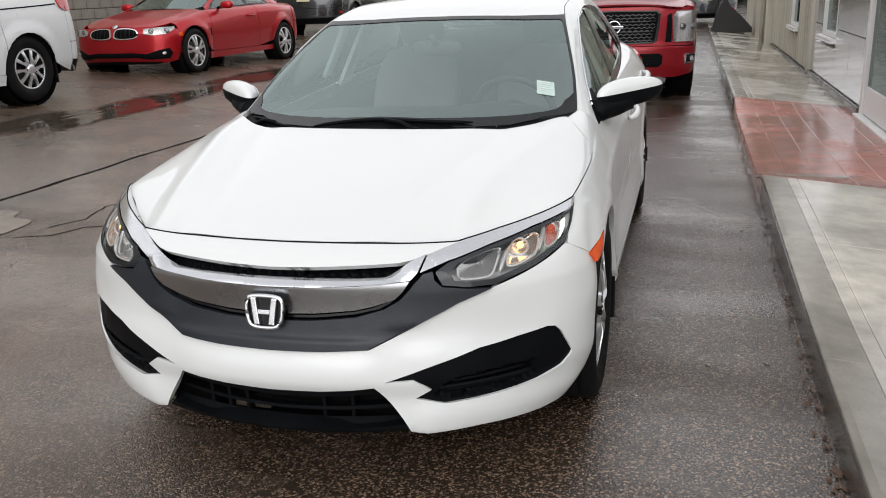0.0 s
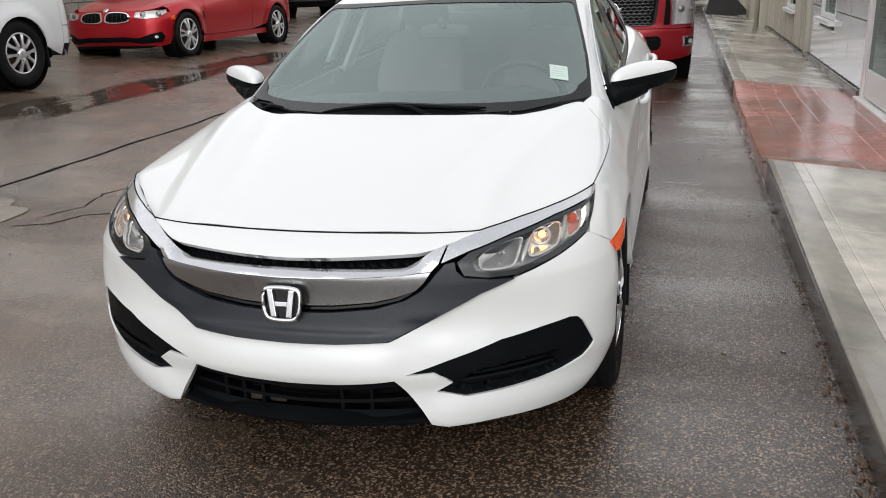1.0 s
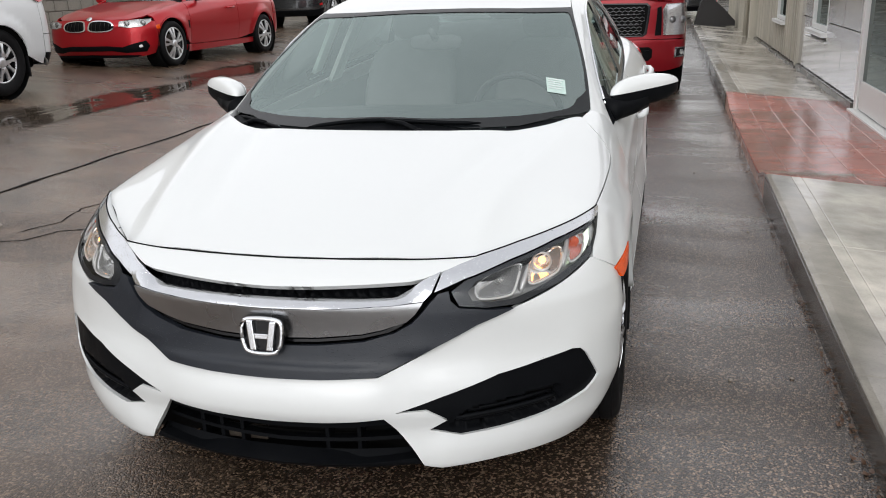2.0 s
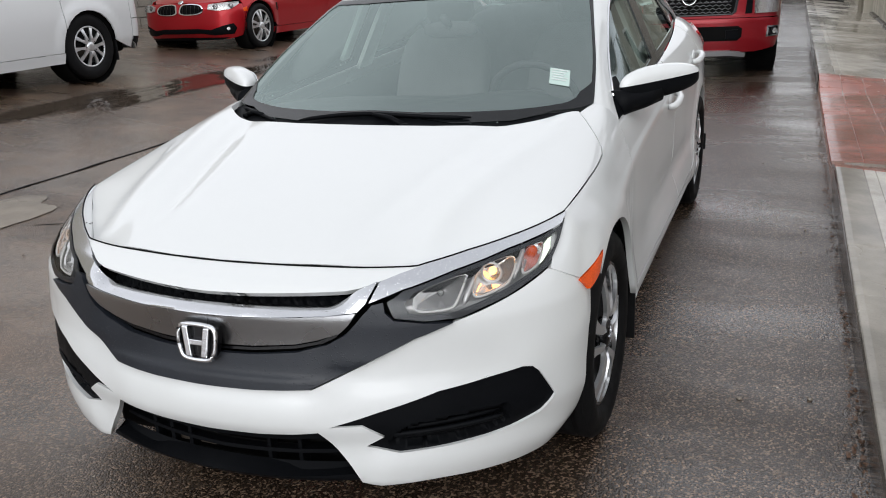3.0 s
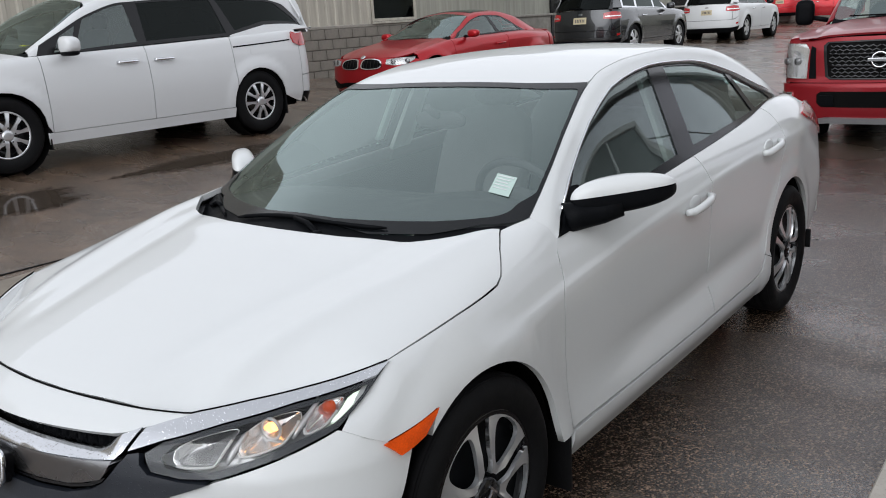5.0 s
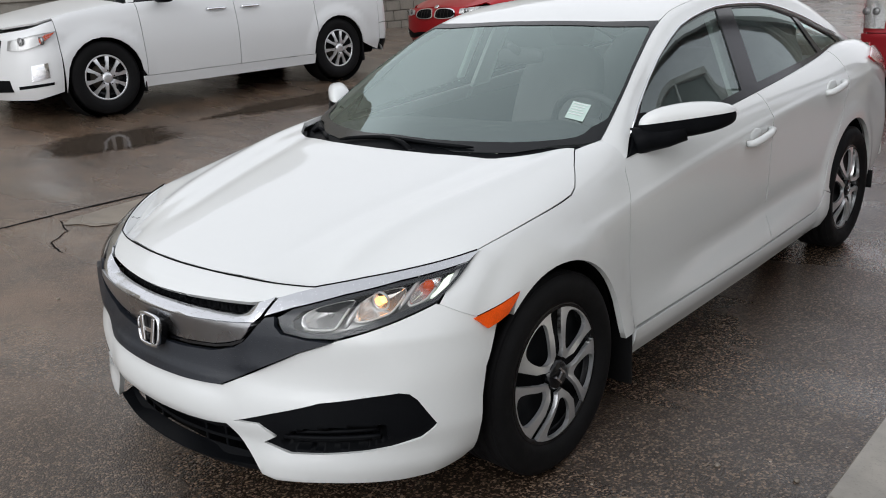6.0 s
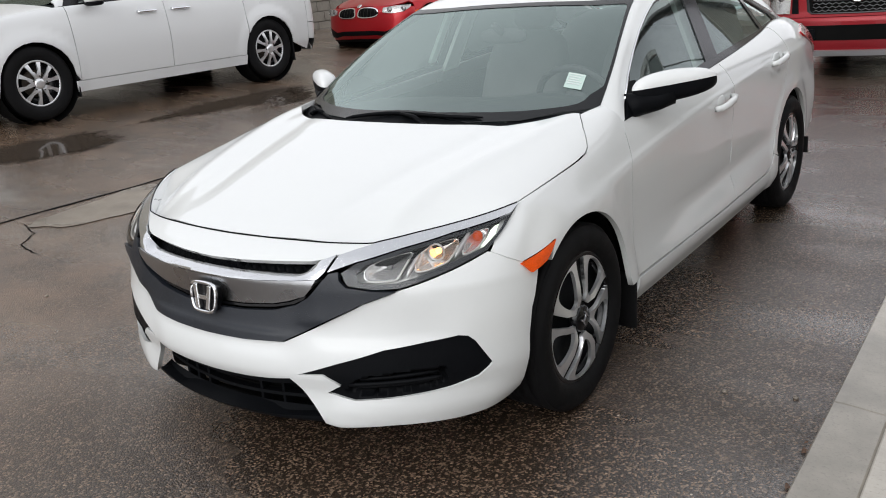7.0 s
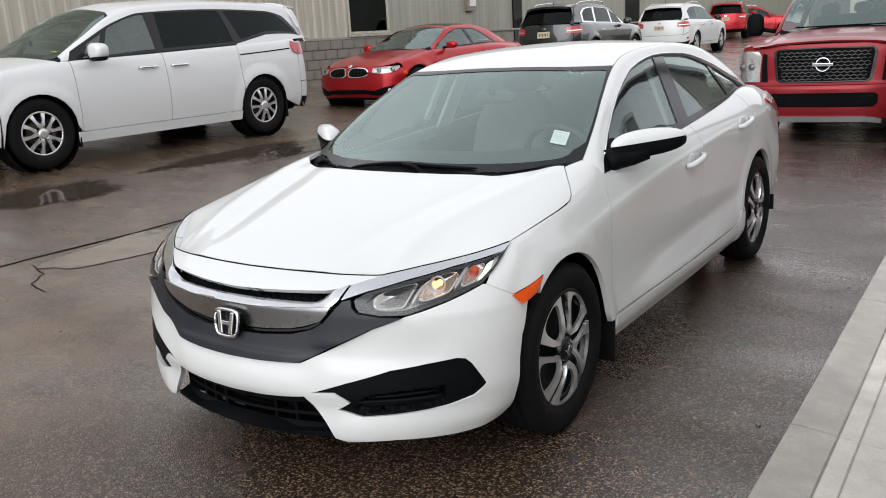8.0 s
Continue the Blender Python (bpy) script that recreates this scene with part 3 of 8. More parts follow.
# the cabin above the belt: t 0 centre, 1 glass edge and roof gutter, 2 top of the side windows, 3 belt
CABIN_LINES = [
    (lambda y: 0.0, spline(0.14, 0.935, 0.5, 1.083, 0.9, 1.243, 1.1, 1.312, 1.25, 1.352, 1.45, 1.383, 1.8, 1.402, 2.1, 1.395, 2.4, 1.358, 2.7, 1.29, 3.2, 1.10, 3.4, 1.05)),
    (spline(0.2, 0.742, 0.45, 0.716, 0.5, 0.709, 0.65, 0.682, 0.85, 0.634, 1.1, 0.578, 1.3, 0.553, 1.8, 0.552, 2.3, 0.55, 2.7, 0.545, 3.2, 0.54, 3.5, 0.54),
     spline(0.2, 0.81, 0.45, 0.943, 0.5, 0.972, 0.65, 1.062, 0.85, 1.171, 1.1, 1.284, 1.25, 1.325, 1.5, 1.356, 1.85, 1.366, 2.3, 1.342, 2.7, 1.268, 3.2, 1.10, 3.5, 1.03)),
    (spline(0.45, 0.797, 0.55, 0.768, 0.75, 0.708, 1.0, 0.658, 1.25, 0.622, 1.6, 0.605, 2.0, 0.605, 2.4, 0.630, 2.7, 0.660, 2.95, 0.680, 3.2, 0.665),
     spline(0.45, 0.878, 0.55, 0.931, 0.75, 1.054, 1.0, 1.195, 1.25, 1.276, 1.6, 1.313, 2.0, 1.297, 2.4, 1.222, 2.7, 1.135, 2.95, 1.065, 3.2, 1.01)),
    (BODY_LINES[2][0], BODY_LINES[2][1]),
]
cabin = section(CABIN_LINES)

NOSE_Y = spline(0.17, -0.855, 0.21, -0.885, 0.30, -0.875, 0.36, -0.885, 0.45, -0.872, 0.57, -0.848, 0.655, -0.84, 0.70, -0.805, 0.715, -0.78, 0.745, -0.72, 0.81, -0.5)
NOSE_X = spline(0.17, 0.79, 0.21, 0.82, 0.28, 0.862, 0.37, 0.885, 0.5, 0.885, 0.6, 0.872, 0.70, 0.845, 0.8, 0.812)


def nose(a, z):
    """The front: a is the angle round the nose in degrees (0 ahead, 90 the flank; past it a degree is a centimetre of y)."""
    side, b = (-1 if a < 0 else 1), abs(a)
    y1 = -0.36 if z < 0.62 else -0.36 + (z - 0.62) * 0.7
    r = math.radians(min(b, 90))
    return side * NOSE_X(z) * math.sin(r), y1 + (NOSE_Y(z) - y1) * math.cos(r) + max(0, b - 90) * 0.01, z


# ---------------- ground ----------------
def gz(x, y):
    """Height of the lot: level round the sedan, a slight gutter at the kerb, rising towards the parked row."""
    u = -1.1 - x
    slope = 0.0275 * (u + (u * u + 0.04) ** 0.5)
    return min(slope, 0.62) + 0.07 * smoothstep(-5.0, -6.7, x) - 0.02 * smoothstep(0.9, 1.6, x)


def spread(a, b, fine_a, fine_b, step, grow=1.35):
    """Grid lines that are close together between fine_a and fine_b and widen outwards."""
    out = list(np.arange(fine_a, fine_b + step / 2, step))
    s = step
    while out[-1] < b:
        s *= grow
        out.append(min(b, out[-1] + s))
    s = step
    while out[0] > a:
        s *= grow
        out.insert(0, max(a, out[0] - s))
    return [float(v) for v in out]


def ground_height(x, y):
    near = smoothstep(16, 8, abs(y - 3)) * smoothstep(1.9, 1.5, x)
    return gz(x, y) + near * 0.012 * (noise.noise((x * 0.7, y * 0.5, 0.3)) + 0.4 * noise.noise((x * 2.3, y * 2.0, 4.0))) * smoothstep(0.9, 2.6, math.hypot(max(0, abs(x) - 0.9), max(0, abs(y - 1.3) - 2.2)))


def build_ground():
    xs, ys = spread(-300, 300, -9, 1.75, 0.14), spread(-250, 400, -3.2, 13, 0.16)
    verts = [(x, y, ground_height(x, y)) for y in ys for x in xs]
    w = len(xs)
    faces = [(j * w + i, j * w + i + 1, (j + 1) * w + i + 1, (j + 1) * w + i) for j in range(len(ys) - 1) for i in range(w - 1)]
    me = bpy.data.meshes.new("ground")
    me.from_pydata(verts, [], faces)
    for p in me.polygons:
        p.use_smooth = True
    me.materials.append(M["asphalt"])
    tagged(new("ground", me), "wet brown-grey asphalt of a car lot with fine stone chips", "asphalt", kind="structure")


def blob(cx, cy, rx, ry, z, seed, steps=40, ragged=0.25, lift=None):
    """A flat patch with an uneven outline; depth is 0 at its shore and grows inwards."""
    bm = bmesh.new()
    deep = bm.verts.layers.float.new("depth")
    rim = []
    for k in range(steps):
        a = k * math.tau / steps
        r = 1 + ragged * noise.noise((math.cos(a) * 1.7 + seed, math.sin(a) * 1.7, seed * 0.7)) + ragged * 0.15 * noise.noise((math.cos(a) * 6 + seed, math.sin(a) * 6, 2.0))
        x, y = cx + rx * r * math.cos(a), cy + ry * r * math.sin(a)
        rim.append((x, y))
    mid = bm.verts.new((cx, cy, z if lift is None else ground_height(cx, cy) + lift))
    inner = [bm.verts.new((cx + (x - cx) * 0.5, cy + (y - cy) * 0.5, z if lift is None else ground_height(cx + (x - cx) * 0.5, cy + (y - cy) * 0.5) + lift)) for x, y in rim]
    outer = [bm.verts.new((x, y, z if lift is None else ground_height(x, y) + lift)) for x, y in rim]
    if lift is not None:
        mid[deep] = 1.6
        for v in inner:
            v[deep] = 1.0
    for k in range(steps):
        q = (k + 1) % steps
        bm.faces.new((mid, inner[k], inner[q]))
        bm.faces.new((inner[k], outer[k], outer[q], inner[q]))
    return bm


def strip(pts, width, lift):
    """A thin uneven ribbon on the ground along a row of points."""
    bm = bmesh.new()
    rows = []
    for i, (x, y) in enumerate(pts):
        a, b = pts[max(0, i - 1)], pts[min(len(pts) - 1, i + 1)]
        d = Vector((b[0] - a[0], b[1] - a[1])).normalized()
        w = width * (0.6 + 0.8 * abs(noise.noise((x * 5, y * 5, 1.0)))) * (0.2 if i in (0, len(pts) - 1) else 1)
        rows.append([bm.verts.new((x + s * d.y * w, y - s * d.x * w, ground_height(x, y) + lift * (1 - s * s) + 0.002)) for s in (-1, 0, 1)])
    for a, b in zip(rows, rows[1:]):
        bm.faces.new((a[0], a[1], b[1], b[0]))
        bm.faces.new((a[1], a[2], b[2], b[1]))
    return fix(bm)


build_ground()
PUDDLES = [(-5.15, 6.0, 0.42, 2.3, 0.0), (-5.5, 4.1, 0.24, 1.4, 1.0), (-5.3, 1.75, 0.46, 0.70, 2.0), (-5.3, 9.2, 0.45, 1.5, 5.0)]
for cx, cy, rx, ry, seed in PUDDLES:
    tagged(link_mesh("puddle", blob(cx, cy, rx, ry, 0, seed, 90, 0.34, 0.006), "water"), "shallow dark rain puddle on the asphalt", "puddle", "puddles in the wheel track")
seam = [(-3.45 + 0.03 * noise.noise((0.0, y * 1.3, 0.0)), y) for y in np.arange(-1.6, 6.4, 0.16)]
tagged(link_mesh("asphalt_seam", strip([(float(a), float(b)) for a, b in seam], 0.022, 0.004), "void"), "dark sealed seam between two asphalt lanes", "seam")
tagged(link_mesh("concrete_patch", blob(-3.12, 0.98, 0.26, 0.66, 0, 3.0, 48, 0.3, 0.005), "patch"), "pale concrete repair patch in the asphalt", "patch")
for pts in ([(-2.75, 1.1), (-2.55, 1.22), (-2.48, 1.42), (-2.3, 1.55), (-2.25, 1.78)], [(-3.3, 0.3), (-3.05, 0.22), (-2.9, 0.05), (-2.62, 0.0)], [(-2.7, 1.32), (-2.6, 1.6), (-2.68, 1.9), (-2.6, 2.15)]):
    fine = []
    for (a, b), (c, d) in zip(pts, pts[1:]):
        fine += [(a + (c - a) * k / 6 + 0.015 * noise.noise((a * 9 + k, b * 9, 0)), b + (d - b) * k / 6 + 0.015 * noise.noise((a * 7, b * 9 + k, 3))) for k in range(6)]
    tagged(link_mesh("crack", strip(fine, 0.007, 0.0), "void"), "thin dark crack in the asphalt", "crack", "cracks in the asphalt")
random.seed(5)
for k in range(46):
    x, y = random.uniform(-3.0, 1.6), random.uniform(-2.2, 4.5)
    if abs(x) < 0.95 and -0.95 < y < 3.8:
        continue
    bm = bmesh.new()
    bmesh.ops.create_icosphere(bm, subdivisions=1, radius=random.uniform(0.004, 0.010))
    for v in bm.verts:
        v.co = Vector((v.co.x, v.co.y * 1.3, v.co.z * 0.6)) * random.uniform(0.8, 1.2) + Vector((x, y, ground_height(x, y) + 0.004))
    tagged(link_mesh("pebble", bm, "patch"), "small pale pebble lying on the asphalt", "pebble", "pebbles on the asphalt")

# ---------------- pavement ----------------
KERB_X, WALK = 1.63, 0.13


def walk_z(x, y):
    drop = 0.095 * smoothstep(3.0, 3.5, y) * (1 - smoothstep(6.3, 7.16, y))
    return WALK + 0.035 * smoothstep(0.0, 3.0, y) - drop * (1 - smoothstep(1.45, 2.75, x)) - 0.10 * max(0.0, x - 1.66)


def slab(bm, x0, x1, y0, y1, low=0.32, gap=0.004, nx=6, ny=8, face=True, sink=0.0):
    """A slab of pavement that follows the pavement's fall, with rounded upper edges."""
    x0, x1, y0, y1 = x0 + gap, x1 - gap, y0 + gap, y1 - gap
    r = min(0.004, (x1 - x0) * 0.2)
    xs = [x0, x0 + r] + [x0 + r + (x1 - x0 - 2 * r) * i / nx for i in range(1, nx)] + [x1 - r, x1]
    ys = [y0, y0 + r] + [y0 + r + (y1 - y0 - 2 * r) * i / ny for i in range(1, ny)] + [y1 - r, y1]
    rows = []
    for j, y in enumerate(ys):
        rows.append([bm.verts.new((x, y, walk_z(x, y) - sink - (0.003 if i in (0, len(xs) - 1) or j in (0, len(ys) - 1) else 0.0))) for i, x in enumerate(xs)])
    for a, b in zip(rows, rows[1:]):
        for i in range(len(xs) - 1):
            bm.faces.new((a[i], a[i + 1], b[i + 1], b[i]))
    rim = rows[0] + [r[-1] for r in rows[1:]] + rows[-1][-2::-1] + [r[0] for r in rows[-2:0:-1]]
    down = [bm.verts.new((v.co.x, v.co.y, v.co.z - low)) for v in rim]
    for i in range(len(rim)):
        q = (i + 1) % len(rim)
        bm.faces.new((rim[i], down[i], down[q], rim[q]))
    return fix(bm)


pavement = tagged(new("pavement"), "wet grey concrete pavement with a raised kerb", "pavement", kind="structure")
JOINTS = [-6.2, -4.6, -3.0, -1.4, 0.10, 1.56, 3.0]
FAR_JOINTS = [7.16, 8.5, 10.0, 11.5, 13.0, 14.5, 16.0, 17.5, 19.0, 20.5, 22.0, 24.0]
for rows in (JOINTS, FAR_JOINTS):
    for a, b in zip(rows, rows[1:]):
        part("kerb_stone", slab(bmesh.new(), KERB_X, 1.7855, a, b, 0.34, 0.001), "kerb", pavement, smooth=False)
        # thin upright piece in a darker brown than the kerb stone
        part("kerb_face", slab(bmesh.new(), KERB_X - 0.004, KERB_X + 0.03, a, b, 0.3, 0.001, 2, 8, sink=0.022), "kerb_dark", pavement, "wet kerb face, darker and browner than the kerb top", smooth=False)
        part("slab_border", slab(bmesh.new(), 1.786, 1.85, a, b, 0.2, 0.001, 2, 6), "pave", pavement, smooth=False)
        part("slab", slab(bmesh.new(), 1.85, 2.9, a, b, 0.2, 0.001), "pave", pavement, smooth=False)
part("slab_bed", slab(bmesh.new(), 1.70, 2.88, -6.2, 24.0, 0.3, 0.004, 6, 90, sink=0.006), "kerb", pavement)
apron = tagged(new("apron"), "red stamped-concrete apron sloping down to the asphalt", "apron", kind="structure")
part("bed", slab(bmesh.new(), KERB_X + 0.004, 2.9, 3.004, 7.156, 0.3, 0.002, 12, 40, sink=0.0045), "joint", apron, "pale worn joints")
random.seed(8)
tile_w, tile_l = 0.2, 0.4
nx = 7
for i in range(nx):
    x0 = KERB_X + i * tile_w
    x1 = min(x0 + tile_w, 2.9)
    y = 3.0 - (tile_l / 2 if i % 2 else 0)
    while y < 7.16:
        a, b = max(3.0, y), min(7.16, y + tile_l)
        if b - a > 0.05:
            part("paving_tile", slab(bmesh.new(), x0, x1, a, b, 0.02, random.choice((0.0015, 0.002, 0.003)), 3, 3), "stamped", apron, smooth=False)
        y += tile_l

# ---------------- building beside the pavement ----------------
def ribbed(bm, x, y0, y1, z0, z1, pitch=0.2, deep=0.025, facing=-1):
    """Upright ribbed sheet metal along y; the ribs stand out towards facing."""
    n = max(1, int((y1 - y0) / pitch))
    p = (y1 - y0) / n
    pts = []
    for k in range(n):
        a = y0 + k * p
        pts += [(a, 0), (a + p * 0.55, 0), (a + p * 0.65, 1), (a + p * 0.9, 1)]
    pts.append((y1, 0))
    lo = [bm.verts.new((x + facing * deep * d, y, z0)) for y, d in pts]
    hi = [bm.verts.new((x + facing * deep * d, y, z1)) for y, d in pts]
    for i in range(len(pts) - 1):
        bm.faces.new((lo[i], lo[i + 1], hi[i + 1], hi[i]))
    return bm


def window(name, x, y0, y1, z0, z1, facing, frame="white_frame", label="", kind="structure", bars=()):
    """A window in a wall that lies along y: frame, sill, pane and the dim room behind it."""
    ob = tagged(new(name), label, "window", kind=kind)
    f = facing
    w = 0.06
    bm = bmesh.new()
    for a, b in (((x - 0.05, y0, z0), (x + 0.05, y0 + w, z1)), ((x - 0.05, y1 - w, z0), (x + 0.05, y1, z1)),
                 ((x - 0.05, y0 + w, z1 - w), (x + 0.05, y1 - w, z1)), ((x - 0.05, y0 + w, z0), (x + 0.05, y1 - w, z0 + w))):
        box(bm, a, b, 0.006)
    part("window_frame", bm, frame, ob, smooth=False)
    part("window_sill", box(bmesh.new(), (x + f * 0.05, y0 - 0.04, z0 - 0.05), (x + f * 0.12, y1 + 0.04, z0 - 0.005), 0.006), frame, ob, smooth=False)
    part("pane", box(bmesh.new(), (x - 0.006, y0 + w, z0 + w), (x + 0.006, y1 - w, z1 - w)), "dark_glass", ob, smooth=False)
    for k in bars:
        part("glazing_bar", box(bmesh.new(), (x - 0.04, k - 0.025, z0 + w), (x + 0.04, k + 0.025, z1 - w)), frame, ob, smooth=False)
    return ob


def wall_boxes(x0, x1, y0, y1, z0, z1, holes):
    """The solid pieces of a wall along y, round its openings (y0, y1, z0, z1)."""
    bm = bmesh.new()
    at = y0
    for a, b, c, d in sorted(holes):
        box(bm, (x0, at, z0), (x1, a, z1))
        if c > z0:
            box(bm, (x0, a, z0), (x1, b, c))
        if d < z1:
            box(bm, (x0, a, d), (x1, b, z1))
        at = b
    box(bm, (x0, at, z0), (x1, y1, z1))
    return bm


SX = 2.82
wall_e = tagged(link_mesh("wall_east", wall_boxes(SX + 0.03, SX + 0.25, 2.4, 10.62, -0.6, 3.35, [(3.6, 6.5, 0.03, 2.5), (8.48, 9.64, 0.68, 2.2)]), "plinth", smooth=False), "wall clad with silver metal panels", "wall", kind="structure")
for a, b in ((2.4, 3.6), (6.5, 7.5), (7.5, 8.48), (9.64, 10.62)):
    for c, d in ((0.13, 0.80), (0.80, 2.2), (2.2, 3.3)):
        part("wall_panel", box(bmesh.new(), (SX, a + 0.004, c + 0.006), (SX + 0.03, b - 0.004, d - 0.006), 0.004), "panel", wall_e, smooth=False)
for a, b, c, d in ((8.48, 9.64, 0.13, 0.55), (8.48, 9.64, 2.2, 3.3), (3.6, 6.5, 2.5, 3.3)):
    part("wall_panel", box(bmesh.new(), (SX, a + 0.004, c + 0.006), (SX + 0.03, b - 0.004, d - 0.006), 0.004), "panel", wall_e, smooth=False)
part("plinth", box(bmesh.new(), (SX - 0.035, 6.55, -0.5), (SX + 0.03, 10.6, 0.125), 0.01), "plinth", wall_e, smooth=False)
part("plinth", box(bmesh.new(), (SX - 0.035, 2.4, -0.4), (SX + 0.03, 3.58, 0.125), 0.01), "plinth", wall_e, smooth=False)
part("drip_ledge", box(bmesh.new(), (SX - 0.03, 8.44, 0.552), (SX + 0.028, 9.98, 0.572), 0.003), "white_frame", wall_e, "thin white metal ledge below the window", smooth=False)
window("window_1", SX + 0.05, 8.48, 9.64, 0.68, 2.2, -1, label="white-framed window in a silver panel wall")
door = tagged(new("door_1"), "glazed entrance door with a white metal frame and low kick panel", "door", kind="structure")
bm = bmesh.new()
for a, b in (((SX - 0.02, 6.40, 0.03), (SX + 0.08, 6.50, 2.5)), ((SX - 0.02, 4.98, 0.03), (SX + 0.08, 5.08, 2.5)), ((SX - 0.02, 3.6, 0.03), (SX + 0.08, 3.7, 2.5)), ((SX - 0.02, 3.7, 2.4), (SX + 0.08, 6.40, 2.5))):
    box(bm, a, b, 0.006)
part("door_frame", bm, "white_frame", door, smooth=False)
part("threshold", box(bmesh.new(), (SX - 0.07, 3.6, -0.05), (SX + 0.1, 6.54, 0.075), 0.008), "white_frame", door, smooth=False)
for a, b in ((3.72, 4.96), (5.10, 6.38)):
    leaf = part("leaf", box(bmesh.new(), (SX + 0.0, a, 0.09), (SX + 0.05, b, 0.36), 0.005), "white_frame", door, smooth=False)
    part("pane", box(bmesh.new(), (SX + 0.02, a, 0.36), (SX + 0.032, b, 2.39)), "dark_glass", door, smooth=False)
boxed("interior_wall", (SX + 1.8, 2.8, -0.2), (SX + 1.9, 10.4, 3.2), "room")["kind"] = "structure"
boxed("interior_floor", (SX + 0.26, 2.8, -0.1), (SX + 1.8, 10.4, 0.0), "room")["kind"] = "structure"

wall_b = tagged(new("wall_beige"), "beige ribbed sheet-metal wall on a dark plinth", "wall", kind="structure")
for x, a, b, holes in ((2.84, 10.62, 16.9, (12.3, 13.5)), (2.72, 16.9, 24.0, None)):
    if holes:
        for c, d, e, f in ((a, holes[0], 0.1, 3.35), (holes[1], b, 0.1, 3.35), (holes[0], holes[1], 0.1, 0.62), (holes[0], holes[1], 2.1, 3.35)):
            part("siding", ribbed(bmesh.new(), x, c, d, e, f, 0.22, 0.03), "beige", wall_b, smooth=False)
        window("window_2", x + 0.03, holes[0], holes[1], 0.62, 2.1, -1, label="small white-framed window in a beige metal wall")
    else:
        part("siding", ribbed(bmesh.new(), x, a, b, 0.06, 3.35, 0.22, 0.03), "beige", wall_b, smooth=False)
    part("backing", box(bmesh.new(), (x + 0.09, a, -0.8), (x + 0.25, b, 3.35)), "plinth", wall_b, smooth=False)
    part("plinth", box(bmesh.new(), (x - 0.07, a, -0.8), (x + 0.02, b, 0.08 if holes else 0.04), 0.01), "plinth", wall_b, smooth=False)
part("corner_trim", box(bmesh.new(), (2.66, 16.82, -0.05), (2.90, 16.94, 3.35), 0.008), "beige", wall_b, smooth=False)
part("downpipe", tube(bmesh.new(), [(2.62, 17.2, -0.05), (2.62, 17.2, 3.35)], 0.05, 10), "beige", wall_b)
part("corner_trim", box(bmesh.new(), (2.775, 10.56, 0.09), (2.90, 10.68, 3.35), 0.008), "beige", wall_b, smooth=False)
wall_s = tagged(new("wall_return"), "beige ribbed wall of the set-back part of the building", "wall", kind="structure")
part("return", box(bmesh.new(), (SX + 0.25, 2.4, -0.6), (7.0, 2.6, 3.35)), "beige", wall_s, smooth=False)
part("siding", ribbed(bmesh.new(), 6.9, -9, 2.4, 0.0, 3.35, 0.22, 0.03), "beige", wall_s, smooth=False)
part("backing", box(bmesh.new(), (6.96, -9, -0.6), (7.2, 2.4, 3.35)), "plinth", wall_s, smooth=False)
boxed("roof_east", (2.6, 2.4, 3.35), (14, 24, 3.6), "plinth")["kind"] = "structure"

# ---------------- building behind the parked row ----------------
WX = -10.5
LIFT = 0.58
back = tagged(new("wall_west"), "long wall of beige ribbed metal above grey split-face blocks", "wall", kind="structure")
for a, b, mat in ((-12, 12.5, "beige"), (14.0, 60, "grey_green")):
    part("siding", ribbed(bmesh.new(), WX, a, b, 0.98, 5.2, 0.25, 0.03 if mat == "beige" else 0.004, 1), mat, back, smooth=False)
part("siding", ribbed(bmesh.new(), WX, 12.5, 14.0, 3.0, 5.2, 0.25, 0.03, 1), "beige", back, smooth=False)
part("backing", wall_boxes(WX - 0.4, WX - 0.06, -12, 60, -1.0, 5.2, [(12.5, 14.0, 1.1, 3.0), (28.5, 30.0, -1.0, 2.4)]), "plinth", back, smooth=False)
part("sill_course", box(bmesh.new(), (WX - 0.05, -12, 0.94), (WX + 0.07, 60, 1.0), 0.01), "mortar", back, smooth=False)
part("mortar_bed", box(bmesh.new(), (WX - 0.06, -12, -1.0), (WX + 0.03, 60, 0.94)), "mortar", back, smooth=False)
window("window_3", WX, 12.5, 14.0, 1.04, 3.0, 1, "beige", label="dark window with a pale frame in the metal wall").location = (0, -0.14, LIFT)
for a, b in ((20.0, 20.5), (28.6, 29.9)):
    part("doorway", box(bmesh.new(), (WX - 0.02, a, -0.9), (WX + 0.06, b, 2.4), 0.01), "gloss", back, smooth=False)
block = box(bmesh.new(), (0, 0.006, 0.006), (0.045, 0.394, 0.194), 0.008)
block_mesh = bpy.data.meshes.new("block")
block.to_mesh(block_mesh)
block.free()
block_mesh.materials.append(M["block"])
for r in range(7):
    for k in range(24):
        ob = new("block", block_mesh)
        ob.parent = back
        ob.location = (WX + 0.03, 6.2 + k * 0.4 + (0.2 if r % 2 else 0), 0.74 - r * 0.2)
box_elec = tagged(new("meter_box"), "small cream electrical box on the wall", "meter box")
part("body", box(bmesh.new(), (WX + 0.01, 17.4, 1.5), (WX + 0.14, 17.8, 2.2), 0.012), "patch", box_elec, smooth=False)
part("cover", box(bmesh.new(), (WX + 0.14, 17.45, 1.62), (WX + 0.16, 17.75, 2.1), 0.006), "white_frame", box_elec, smooth=False)
back.location = box_elec.location = (0, -0.14, LIFT)
far = tagged(new("wall_north"), "distant grey-beige building with dark window bays", "building", kind="structure")
